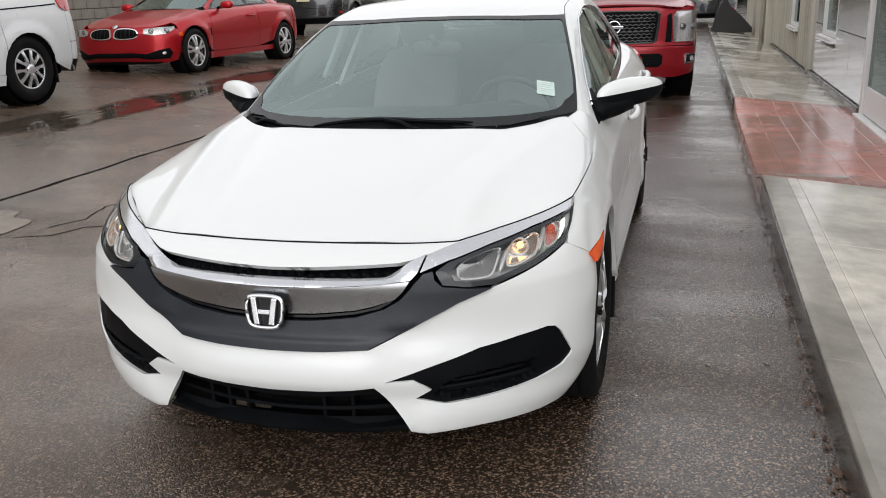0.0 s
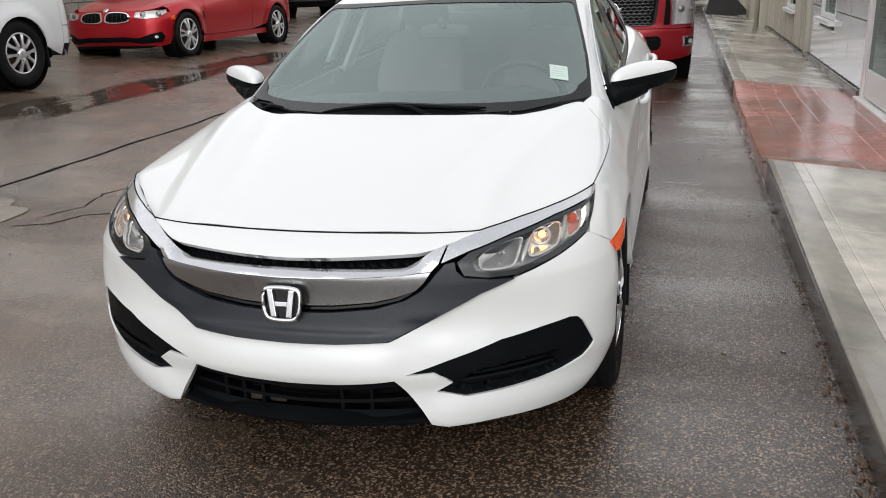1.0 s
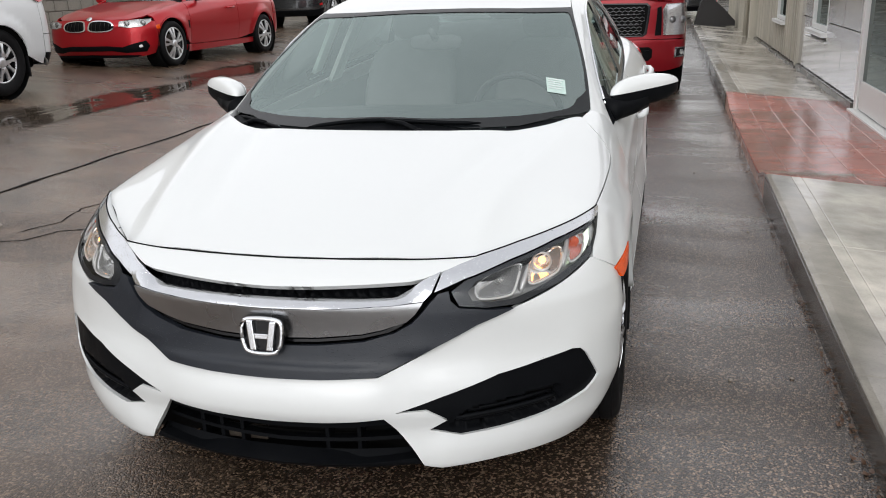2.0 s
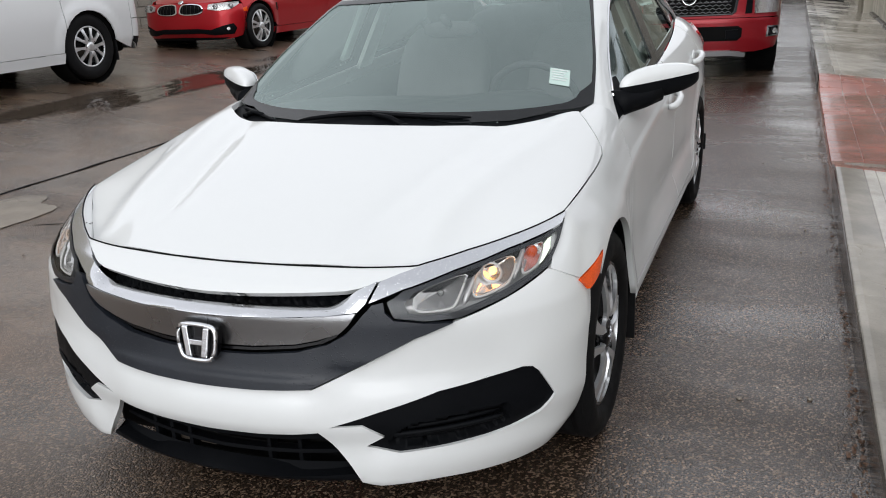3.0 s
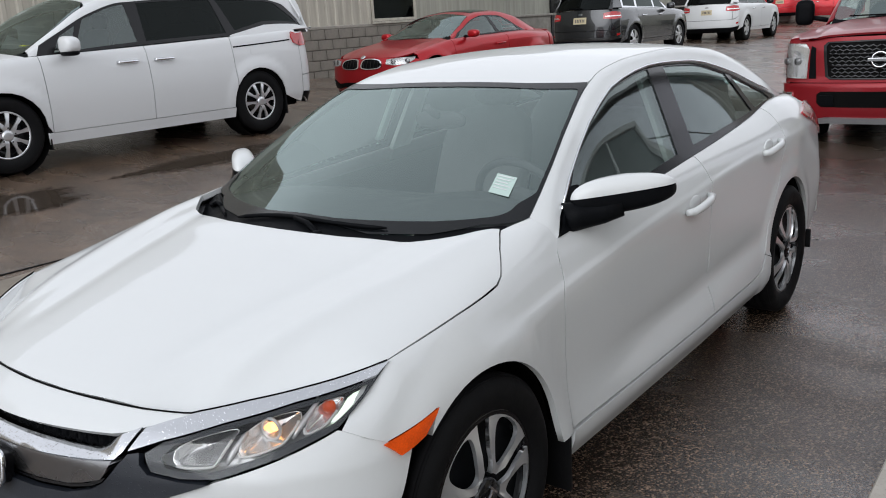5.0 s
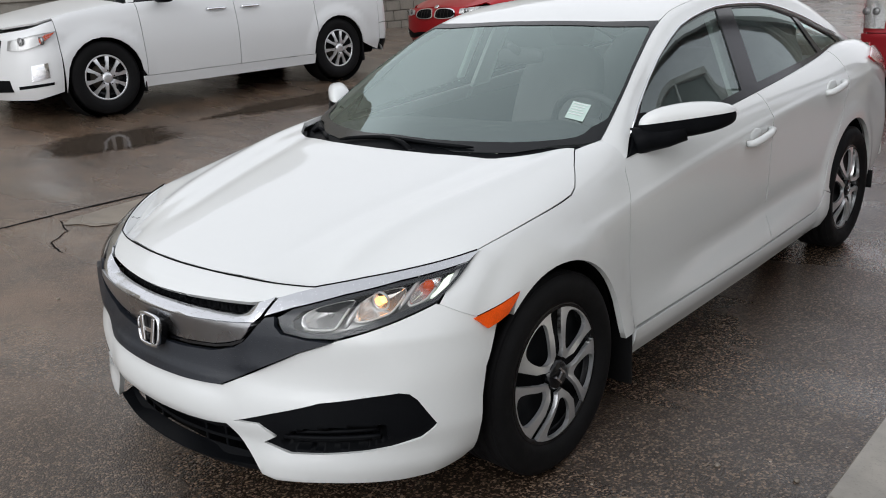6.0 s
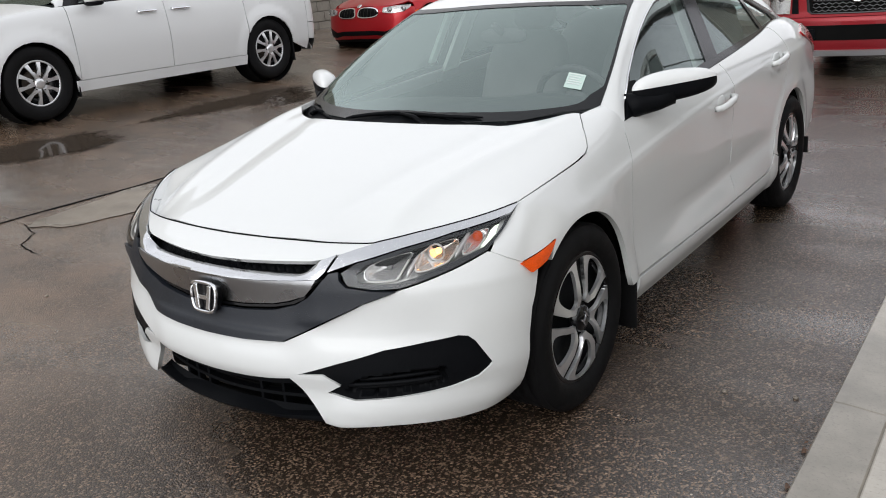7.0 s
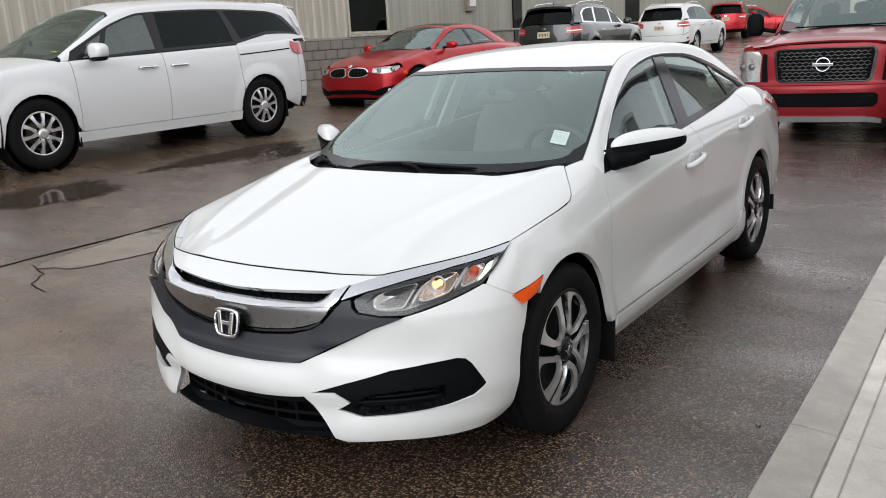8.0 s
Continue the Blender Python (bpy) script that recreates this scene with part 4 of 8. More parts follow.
part("wall", box(bmesh.new(), (-40, 58, -2), (30, 59, 7)), "grey_green", far, smooth=False)
for k in range(12):
    part("bay", box(bmesh.new(), (-30 + k * 3.35, 57.93, -0.6), (-27.6 + k * 3.35, 58.02, 3.4)), "dark_glass" if k % 3 else "room", far, smooth=False)

# ---------------- steel bucket on the far pavement ----------------
def loader_bucket():
    ob = empty("loader_bucket", pose(2.12, 20.6, walk_z(2.1, 20.6)), "black steel loader bucket standing on the pavement", "bucket")
    prof = [(-0.48, 0.0), (0.50, 0.0), (0.50, 0.12), (0.22, 0.42), (-0.04, 0.66), (-0.12, 0.80), (-0.20, 0.83), (-0.34, 0.56)]
    for y in (-0.34, 0.34):
        bm = bmesh.new()
        a = [bm.verts.new((x, y - 0.012, z)) for x, z in prof]
        b = [bm.verts.new((x, y + 0.012, z)) for x, z in prof]
        bm.faces.new(a)
        bm.faces.new(b[::-1])
        for i in range(len(prof)):
            q = (i + 1) % len(prof)
            bm.faces.new((a[i], b[i], b[q], a[q]))
        part("side_plate", fix(bm), "steel_dark", ob, smooth=False)
    bm = bmesh.new()
    rows = [[bm.verts.new((x, y, z)) for y in (-0.33, 0.33)] for x, z in prof[2:] + prof[:1]]
    for a, b in zip(rows, rows[1:]):
        bm.faces.new((a[0], a[1], b[1], b[0]))
    bmesh.ops.solidify(bm, geom=bm.faces[:], thickness=0.015)
    part("shell", fix(bm), "steel_dark", ob, smooth=False)
    part("cutting_edge", box(bmesh.new(), (-0.52, -0.36, 0.0), (-0.44, 0.36, 0.03), 0.004), "steel_dark", ob, smooth=False)


loader_bucket()


# ---------------- litter along the kerb ----------------
def litter(name, material, count, seed, size, label):
    random.seed(seed)
    bm = bmesh.new()
    for k in range(count):
        y = random.uniform(-2.0, 11.0)
        x = KERB_X - 0.008 - abs(random.gauss(0, 0.022))
        r = random.uniform(*size)
        a = random.uniform(0, math.tau)
        z = ground_height(x, y) + 0.004
        ring_pts = []
        for q in range(5):
            b = a + q * math.tau / 5
            rr = r * random.uniform(0.6, 1.2)
            ring_pts.append(bm.verts.new((x + rr * math.cos(b) * 0.7, y + rr * math.sin(b) * 1.3, z + random.uniform(0, 0.006))))
        top = bm.verts.new((x, y, z + r * 0.4))
        for q in range(5):
            bm.faces.new((ring_pts[q], ring_pts[(q + 1) % 5], top))
    tagged(link_mesh(name, bm, material, smooth=False), label, "litter", kind="stuff")


litter("leaf_litter", "litter", 900, 21, (0.004, 0.014), "wet brown leaf scraps along the foot of the kerb")
litter("kerb_grit", "patch", 420, 22, (0.003, 0.008), "pale grit and crumbs along the foot of the kerb")


# ---------------- the white sedan ----------------
def solve_t(surf, y, want, axis, lo, hi):
    """The t at which a swept surface has a given x (axis 0) or z (axis 2) at y."""
    a, b = lo, hi
    rising = surf(hi, y)[axis] > surf(lo, y)[axis]
    for _ in range(36):
        m = (a + b) / 2
        if (surf(m, y)[axis] < want) == rising:
            a = m
        else:
            b = m
    return (a + b) / 2


def plan(surf, pts, hi=2.3):
    return [(solve_t(surf, y, x, 0, 0.0, hi) if x > 1e-6 else 0.0, y) for x, y in pts]


def flank(surf, pts, lo=2.0, hi=7.0):
    return [(solve_t(surf, y, z, 2, lo, hi), y) for y, z in pts]


def arc(cy, cz, r, a, b, n=14):
    """Points (y, z) of a wheel arch from angle a to b, degrees from ahead over the top."""
    return [(cy - r * math.cos(radians(a + (b - a) * k / n)), cz + r * math.sin(radians(a + (b - a) * k / n))) for k in range(n + 1)]


def wheel(parent, x, y, z, radius, width, rim, face, spokes, side, cover="alloy", turn=0.0):
    """A road wheel: tyre with shoulders and grooves, dark dish, spoked face and hub. side: +1 or -1, the way it faces."""
    hub = new("wheel")
    hub.parent = parent
    hub.matrix_local = pose(x, y, z, turn, 0, 0 if side > 0 else 180)
    w = width / 2
    r = radius
    prof = [(rim, -w * 0.75), (rim + 0.012, -w * 0.95), ((rim + r) / 2, -w), (r - 0.025, -w * 0.93), (r - 0.006, -w * 0.78)]
    for k in range(4):
        c = -w * 0.62 + k * w * 0.413
        prof += [(r, c - 0.02), (r, c + 0.012), (r - 0.008, c + 0.015), (r - 0.008, c + 0.021)]
    prof += [(r, w * 0.7), (r - 0.006, w * 0.8), (r - 0.022, w * 0.94), ((rim + r) / 2 + 0.01, w), (rim + 0.02, w * 0.96), (rim + 0.006, w * 0.86), (rim - 0.004, w * 0.76)]
    part("tyre", fix(ring(bmesh.new(), prof, 56)), "rubber", hub)
    part("dish", fix(ring(bmesh.new(), [(rim, w * 0.8), (rim - 0.012, w * 0.84), (rim - 0.018, w * 0.7), (rim - 0.03, w * 0.1), (0.0, w * 0.02)], 48)), "gloss", hub)
    part("brake_disc", fix(ring(bmesh.new(), [(0.135, w * 0.06), (0.135, w * 0.12), (0.05, w * 0.12)], 32)), "iron", hub)
    face(hub, rim, w)
    return hub


def polar(rim, w, dome, swirl):
    return lambda a, r: (w * 0.80 + dome * (1 - (r / rim) ** 2) - 0.012 * smoothstep(0.09, 0.03, r),
                         r * math.sin(radians(a * 1.0 + swirl * r / rim)), r * math.cos(radians(a + swirl * r / rim)))


def cover_face(hub, rim, w):
    """Five-sector wheel cover: each silver sector has a petal-shaped opening; dark grooves between them."""
    surf = polar(rim, w, 0.016, 10)
    R = rim - 0.006
    for k in range(5):
        c = k * 72.0
        thin, wide = (4.0, 8.0) if k % 2 else (7.0, 5.0)
        out = [(c - 12, 0.056), (c + 14, 0.056), (c + 23, 0.085), (c + 29 - wide * 0.3, 0.13), (c + 36 - thin, R), (c + 16, R), (c, R), (c - 16, R), (c - 36 + wide, R), (c - 29, 0.13), (c - 22, 0.085)]
        hole = rounded([(c - 6, 0.082), (c + 9, 0.078), (c + 16, 0.115), (c + 21, 0.16), (c + 19, rim - 0.020), (c - 4, rim - 0.017), (c - 17, rim - 0.024), (c - 19, 0.15), (c - 15, 0.105)], 2)
        bm = sheet(out, surf, 0.011, depth=0.013, holes=[hole], heart=(-5, 0, 0), dent=lambda u, v, c=c: 0.008 * smoothstep(8.0, 30.0, abs(u - c)) * smoothstep(0.21, 0.08, v))
        part("spoke", bm, "alloy", hub, "silver plastic wheel-cover sector")
    part("groove_disc", fix(ring(bmesh.new(), [(rim - 0.02, w * 0.50), (0.1, w * 0.54), (0.0, w * 0.60)], 40)), "trim", hub)
    part("hub_cap", fix(ring(bmesh.new(), [(0.050, w * 0.60), (0.047, w * 0.86), (0.040, w * 0.92), (0.0, w * 0.95)], 28)), "gloss", hub)
    bm = bmesh.new()
    for a, b in (((w * 0.94, -0.019, -0.02), (w * 0.94 + 0.004, -0.013, 0.02)), ((w * 0.94, 0.013, -0.02), (w * 0.94 + 0.004, 0.019, 0.02)), ((w * 0.94, -0.013, -0.004), (w * 0.94 + 0.0035, 0.013, 0.002))):
        box(bm, a, b)
    part("hub_badge", bm, "smooth_chrome", hub, smooth=False)


def spoke_face(count, thick, pairs=1, spreadk=0.0, swirl=0.0, material="alloy"):
    def face(hub, rim, w):
        surf = polar(rim, w, 0.03, swirl)
        for k in range(count):
            for p in range(pairs):
                c = k * 360.0 / count
                off = (p - (pairs - 1) / 2) * spreadk
                a0, a1 = c + off * 0.4, c + off
                h0, h1 = thick * 1.25 * 0.2 / 0.07, thick
                out = [(a0 - h0, 0.05), (a0 + h0, 0.05), (a1 + h1, rim * 0.6), (a1 + h1 * 1.1, rim - 0.006), (a1 - h1 * 1.1, rim - 0.006), (a1 - h1, rim * 0.6)]
                part("spoke", sheet(out, surf, 0.02, depth=0.02, heart=(-5, 0, 0)), material, hub)
        part("rim_lip", fix(ring(bmesh.new(), [(rim + 0.004, w * 0.74), (rim + 0.004, w * 0.86), (rim - 0.012, w * 0.86), (rim - 0.016, w * 0.7)], 44)), material, hub)
        part("hub_cap", fix(ring(bmesh.new(), [(0.055, w * 0.7), (0.054, w * 1.0), (0.03, w * 1.06), (0.0, w * 1.07)], 24)), material, hub)
        for k in range(5):
            a = k * math.tau / 5 + 0.3
            part("wheel_bolt", fix(ring(bmesh.new(), [(0.008, w * 0.8), (0.008, w * 1.02), (0.0, w * 1.03)], 8)), "gloss", hub).location = (0, 0.04 * math.sin(a) * 1.8, 0.04 * math.cos(a) * 1.8)
    return face


def facing(origin, toward):
    """A pose whose z axis points along toward."""
    return Matrix.Translation(origin) @ Vector(toward).to_track_quat("Z", "Y").to_matrix().to_4x4()


def placed(bm, m):
    bmesh.ops.transform(bm, matrix=m, verts=bm.verts)
    return bm


def twin(bm):
    """A mirrored copy of a bmesh."""
    return flip_x(bm.copy())


def pair(name, bm, material, parent, label="", smooth=True):
    a = part(name, twin(bm), material, parent, label, smooth)
    return a, part(name, bm, material, parent, label, smooth)


def ellipsoid(bm, c, r, power=2.4, cut=None, n=20):
    """A squarish ellipsoid; cut(v) moves its points."""
    got = bmesh.ops.create_uvsphere(bm, u_segments=n * 2, v_segments=n, radius=1.0)["verts"]
    for v in got:
        d = v.co.normalized()
        k = (abs(d.x) ** power + abs(d.y) ** power + abs(d.z) ** power) ** (-1 / power)
        p = Vector((d.x * k * r[0], d.y * k * r[1], d.z * k * r[2]))
        if cut:
            p = cut(p)
        v.co = p + Vector(c)
    return bm


def seat(parent, x, y, z, wide=0.5):
    s = new("seat")
    s.parent = parent
    part("cushion", ellipsoid(bmesh.new(), (x, y - 0.05, z + 0.08), (wide / 2, 0.27, 0.10), 4, n=12), "cloth", s)
    lean = lambda p: Vector((p.x * (1 - 0.12 * max(0, p.z)), p.y + p.z * 0.38, p.z))
    part("backrest", ellipsoid(bmesh.new(), (x, y + 0.30, z + 0.42), (wide / 2, 0.09, 0.34), 4, lean, 14), "cloth", s)
    part("headrest", ellipsoid(bmesh.new(), (x, y + 0.47, z + 0.84), (0.13, 0.055, 0.085), 3, n=10), "cloth", s)


def sedan_front(car):
    bumper_half = [(0, 0.448), (10, 0.450), (19.5, 0.457), (24.5, 0.492), (30.3, 0.532), (37.9, 0.580), (46.7, 0.618), (58.5, 0.654), (70.1, 0.690), (74, 0.679), (78, 0.667), (84.0, 0.641),
                   (86.5, 0.632), (90, 0.612), (93.5, 0.602), (90, 0.55), (86.3, 0.50), (84.4, 0.42), (83.8, 0.32), (84.2, 0.245), (81.0, 0.224), (72, 0.214), (63.5, 0.209), (45.5, 0.208), (33, 0.201), (29.4, 0.205), (24.8, 0.275), (20.4, 0.347), (10, 0.334), (0, 0.330)]
    fog = [(22.3, 0.361), (31, 0.402), (41.9, 0.446), (52, 0.464), (60, 0.475), (62.6, 0.470), (64.6, 0.452), (69.8, 0.374), (68.6, 0.362), (65.5, 0.338), (58, 0.316), (52.2, 0.305), (43, 0.293), (35.1, 0.286), (31.8, 0.296), (28.7, 0.305), (31.8, 0.332), (28.0, 0.366)]
    flip = [(-a, z) for a, z in reversed(fog)]
    nz = lambda a, z: nose(a, z)

    def press(a, z):
        b = abs(a)
        k = 0.014 * smoothstep(0.33, 0.24, z) * smoothstep(26, 34, b) * smoothstep(86, 70, b)      # chin swells out
        k += 0.010 * smoothstep(0.30, 0.37, z) * smoothstep(0.46, 0.40, z) * smoothstep(24, 15, b)   # centre bar
        k -= 0.010 * smoothstep(20, 30, b) * smoothstep(0.60, 0.5, z) * smoothstep(0.42, 0.49, z) * smoothstep(64, 50, b)
        return k
    panel("bumper", "white", car, mirrored(bumper_half), nz, 0.022, "white painted front bumper with wet sheen", depth=0.016, holes=[fog, flip], dent=press)
    wide = [(46 + (a - 46) * 1.03, 0.375 + (z - 0.375) * 1.04) for a, z in fog]
    inner = [(33.0, 0.305), (36, 0.352), (46, 0.372), (56.5, 0.378), (57, 0.345), (52, 0.318), (40, 0.297)]

    def pocket(a, z):
        return -0.045 * float(inside(inner, np.array([a]), np.array([z]))[0])
    panel("fog_bezel", "trim", car, wide, nz, 0.010, "matte black plastic bumper insert", both=True, lift=-0.007, depth=0.0, dent=pocket)
    for z, a0, a1, out in ((0.333, 34, 56, -0.006), (0.318, 36, 54, -0.02), (0.348, 37, 56, -0.02)):
        pts = [Vector(nose(a0 + (a1 - a0) * k / 12, z + 0.02 * k / 12)) for k in range(13)]
        pts = [p * 1.0 + Vector((p.x, p.y * 0.5, 0)).normalized() * (out - 0.006) for p in pts]
        pair("fin", tube(bmesh.new(), pts, 0.007, 6), "trim", car)
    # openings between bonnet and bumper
    # near-black sheets put the openings' shade into colour
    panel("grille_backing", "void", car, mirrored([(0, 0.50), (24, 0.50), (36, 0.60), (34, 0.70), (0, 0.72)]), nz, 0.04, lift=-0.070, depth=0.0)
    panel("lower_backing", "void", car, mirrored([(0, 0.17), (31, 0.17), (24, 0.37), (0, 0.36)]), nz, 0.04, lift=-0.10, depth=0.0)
    panel("splitter", "trim", car, mirrored([(0, 0.184), (15, 0.187), (29.5, 0.198), (27.4, 0.222), (14, 0.206), (0, 0.200)]), nz, 0.02, "black plastic lower lip", lift=-0.006, depth=0.05)
    panel("grille_bar", "trim", car, mirrored([(0, 0.300), (14, 0.304), (23.6, 0.316), (23.0, 0.334), (14, 0.326), (0, 0.320)]), nz, 0.02, lift=-0.018, depth=0.05)
    panel("grille_bar", "trim", car, mirrored([(0, 0.252), (14, 0.256), (26.2, 0.262), (25.8, 0.272), (14, 0.266), (0, 0.262)]), nz, 0.02, lift=-0.05, depth=0.04)
    for a in (-17, -12.5, -8, 9, 15):
        x, y, z = nose(a, 0.255)
        part("grille_rib", box(bmesh.new(), (x - 0.006, y + 0.055, 0.205), (x + 0.006, y + 0.09, 0.31), 0.002), "trim", car, smooth=False)
    part("tow_bracket", box(bmesh.new(), (-0.2, -0.79, 0.21), (-0.06, -0.765, 0.25), 0.004), "iron", car, smooth=False)
    # lip under the bonnet, chrome bar, dark trim
    panel("nose_lip", "white", car, mirrored([(0, 0.7345), (10, 0.7345), (19.7, 0.7335), (30, 0.7305), (38.2, 0.7295), (35, 0.7195), (31.7, 0.7095), (28.5, 0.699), (25.9, 0.694), (16.4, 0.690), (8, 0.686), (0, 0.684)]), nz, 0.02, "white strip between bonnet and grille", depth=0.02)
    panel("grille_mesh", "trim", car, mirrored([(0, 0.655), (17, 0.66), (27, 0.672), (27, 0.70), (16, 0.70), (0, 0.695)]), nz, 0.012, "black honeycomb strip beaded with rain", lift=-0.050, depth=0.0, dent=lambda a, z: 0.005 * math.sin(a * 5.0) * math.sin(z * 500))
    for a in (-6.5, 5.5):
        x, y, z = nose(a, 0.675)
        part("grille_post", box(bmesh.new(), (x - 0.014, y + 0.032, 0.658), (x + 0.014, y + 0.06, 0.685), 0.003), "trim", car, smooth=False)
    front = [(0, 0.634), (9, 0.636), (17, 0.640), (24, 0.645), (28.2, 0.650), (26.6, 0.622), (24.8, 0.600), (20.5, 0.580), (16.8, 0.568), (9, 0.557), (0, 0.552)]
    # the bar's front takes the darkened chrome, the ledge above it the bright one
    panel("chrome_bar", "shaded_chrome", car, mirrored(front), nz, 0.012, "broad chrome grille bar beaded with rain", lift=0.016, depth=0.05, dent=lambda a, z: -0.30 * max(0, 0.635 - z))
    ledge = [(0, 0.664), (9, 0.666), (17, 0.668), (23.0, 0.671), (25.8, 0.681), (28.5, 0.6945), (31.4, 0.7065), (30.7, 0.688), (29.8, 0.667), (28.3, 0.6515), (24, 0.6465), (17, 0.6415), (9, 0.6375), (0, 0.6355)]
    panel("chrome_ledge", "chrome", car, mirrored(ledge), nz, 0.010, "bright upper ledge of the chrome bar, beaded with rain", lift=0.016, depth=0.03, dent=lambda a, z: -1.5 * max(0.0, z - 0.640 - 0.0005 * max(0, abs(a) - 17)) * smoothstep(29, 22, abs(a)) - 0.008 * smoothstep(22, 30, abs(a)))
    panel("slot_bar", "gloss", car, mirrored([(0, 0.541), (9, 0.545), (16.8, 0.556), (21.5, 0.570), (23.8, 0.585), (24.6, 0.596), (20.5, 0.574), (16.8, 0.563), (9, 0.552), (0, 0.547)]), nz, 0.015, lift=-0.012, depth=0.02)
    trim_low = [(0, 0.4515), (10, 0.4535), (19.4, 0.461), (24.3, 0.496), (30.1, 0.536), (37.7, 0.584), (45.5, 0.6165), (40, 0.6195), (34.6, 0.629), (33.2, 0.648), (33.0, 0.668), (31.0, 0.664), (29.3, 0.645), (27.7, 0.622), (25.7, 0.597), (22.5, 0.571), (17.0, 0.549), (9, 0.538), (0, 0.534)]
    panel("grille_surround", "satin", car, mirrored(trim_low), nz, 0.014, "satin dark plastic grille surround", lift=0.002, depth=0.02,
          dent=lambda a, z: 0.012 * smoothstep(0.50, 0.475, z) * smoothstep(26, 14, abs(a)) + 0.010 * smoothstep(20, 28, abs(a)) * smoothstep(0.0, 0.03, z - 0.50))
    panel("eyebrow", "chrome", car, [(31.8, 0.7075), (35, 0.7195), (39.5, 0.7325), (48, 0.7485), (58, 0.763), (68, 0.776), (75, 0.7845), (79.3, 0.7885), (76.4, 0.769), (66, 0.756), (57.8, 0.745), (46, 0.720), (36.2, 0.692), (30.4, 0.669)], nz, 0.014, "chrome strip above the headlight, wet", both=True, lift=0.006, depth=0.03, dent=lambda a, z: -0.003)


def sedan_lamps(car):
    nz = lambda a, z: nose(a, z)
    lens = [(33.6, 0.668), (36.4, 0.6885), (46, 0.7165), (57.8, 0.7415), (66, 0.7525), (76.2, 0.7655), (78.6, 0.783), (76.6, 0.758), (74.6, 0.735), (70.1, 0.6945), (64, 0.676), (58.5, 0.6585), (52, 0.640), (46.7, 0.6235), (40, 0.6235), (34.8, 0.6335)]
    for side in (-1, 1):
        lamp = new("headlight")
        lamp.parent = car
        lamp["label"] = "halogen headlight with clear lens, lit bulb and amber turn lamp"
        sn = (lambda a, z: nose(a, z)) if side > 0 else (lambda a, z: (-nose(a, z)[0],) + tuple(nose(a, z)[1:]))
        heart = (0, 1.2, 0.55)
        part("housing", sheet(lens, sn, 0.02, lift=-0.055, depth=0.0, heart=heart), "lamp_silver", lamp)
        wall = sheet(lens, sn, 0.025, lift=0.0, depth=0.085, heart=heart)
        bmesh.ops.delete(wall, geom=[f for f in wall.faces if len(f.verts) == 3], context="FACES")
        part("housing_wall", wall, "trim", lamp)
        clear = [(38.5, 0.686), (46, 0.709), (57.8, 0.734), (66, 0.746), (74.5, 0.757), (74.2, 0.745), (72.5, 0.728), (68.8, 0.703), (63, 0.688), (57.5, 0.671), (51, 0.652), (46, 0.638), (41, 0.636), (37.5, 0.643), (36.8, 0.664)]
        part("lens_border", sheet(lens, sn, 0.02, lift=0.0, depth=0.0, heart=heart, holes=[clear]), "satin", lamp)
        part("lens", sheet(lens, sn, 0.02, lift=0.003, depth=0.004, heart=heart), "lens", lamp)
        cells = (("main_reflector", [(37.8, 0.650), (38.4, 0.684), (48.6, 0.712), (48.0, 0.690), (46.2, 0.650), (45.0, 0.641), (39.2, 0.639)], 0.052, (43.0, 0.668)),
                 ("dip_reflector", [(49.6, 0.668), (50.2, 0.714), (58.6, 0.732), (60.2, 0.712), (58.6, 0.684), (57.4, 0.675), (51.0, 0.658)], 0.055, (54.2, 0.699)),
                 ("turn_reflector", [(61.6, 0.694), (61.8, 0.735), (67.6, 0.744), (68.4, 0.733), (66.6, 0.704), (65.4, 0.697), (62.6, 0.689)], 0.040, (64.8, 0.724)))
        for name, line, deep, (ba, bz) in cells:
            rim = [Vector(sn(a, z)) + Vector((0, 0.016, 0)) for a, z in rounded(line, 2)]
            mid = sum(rim, Vector()) / len(rim)
            bowl, rows = bmesh.new(), []
            for grow, back in ((1.03, 0.004), (1.0, 0.0), (0.93, 0.25), (0.82, 0.55), (0.62, 0.82), (0.36, 0.96), (0.08, 1.0)):
                rows.append([bowl.verts.new(mid + (p - mid) * grow + Vector((-side * 0.35, 0.94, 0)) * (back * deep)) for p in rim])
            for q, w in zip(rows, rows[1:]):
                for k in range(len(rim)):
                    bowl.faces.new((q[k], q[(k + 1) % len(rim)], w[(k + 1) % len(rim)], w[k]))
            piece = part(name, fix(bowl), "reflector", lamp)
            span_low = [rim[k] + Vector((0, -0.004, 0)) for k in range(len(rim)) if rim[k].z - mid.z < 0.55 * (abs(rim[k].x) - abs(mid.x)) + 0.004]
            span_low.sort(key=lambda p: math.atan2((p - mid).z - 0.03, side * (p - mid).x))
            part("bowl_edge", tube(bmesh.new(), span_low, 0.0032, 6), "white_frame", piece, "pale lower edge of the reflector")
            bulb = bmesh.new()
            bmesh.ops.create_uvsphere(bulb, u_segments=14, v_segments=8, radius={"turn_reflector": 0.016, "dip_reflector": 0.010}.get(name, 0.009))
            at = Vector(sn(ba, bz)) + Vector((-side * 0.01, 0.045 if name != "turn_reflector" else 0.035, 0))
            kind = "bulb" if name == "dip_reflector" else "amber" if name == "turn_reflector" else "lens"
            part("bulb", placed(bulb, Matrix.Translation(at)), kind, piece, "lit warm bulb" if kind == "bulb" else "")
            if name == "dip_reflector":
                ringed = fix(ring(bmesh.new(), [(0.026, 0.0), (0.028, 0.006), (0.024, 0.010), (0.021, 0.004)], 28, "z"))
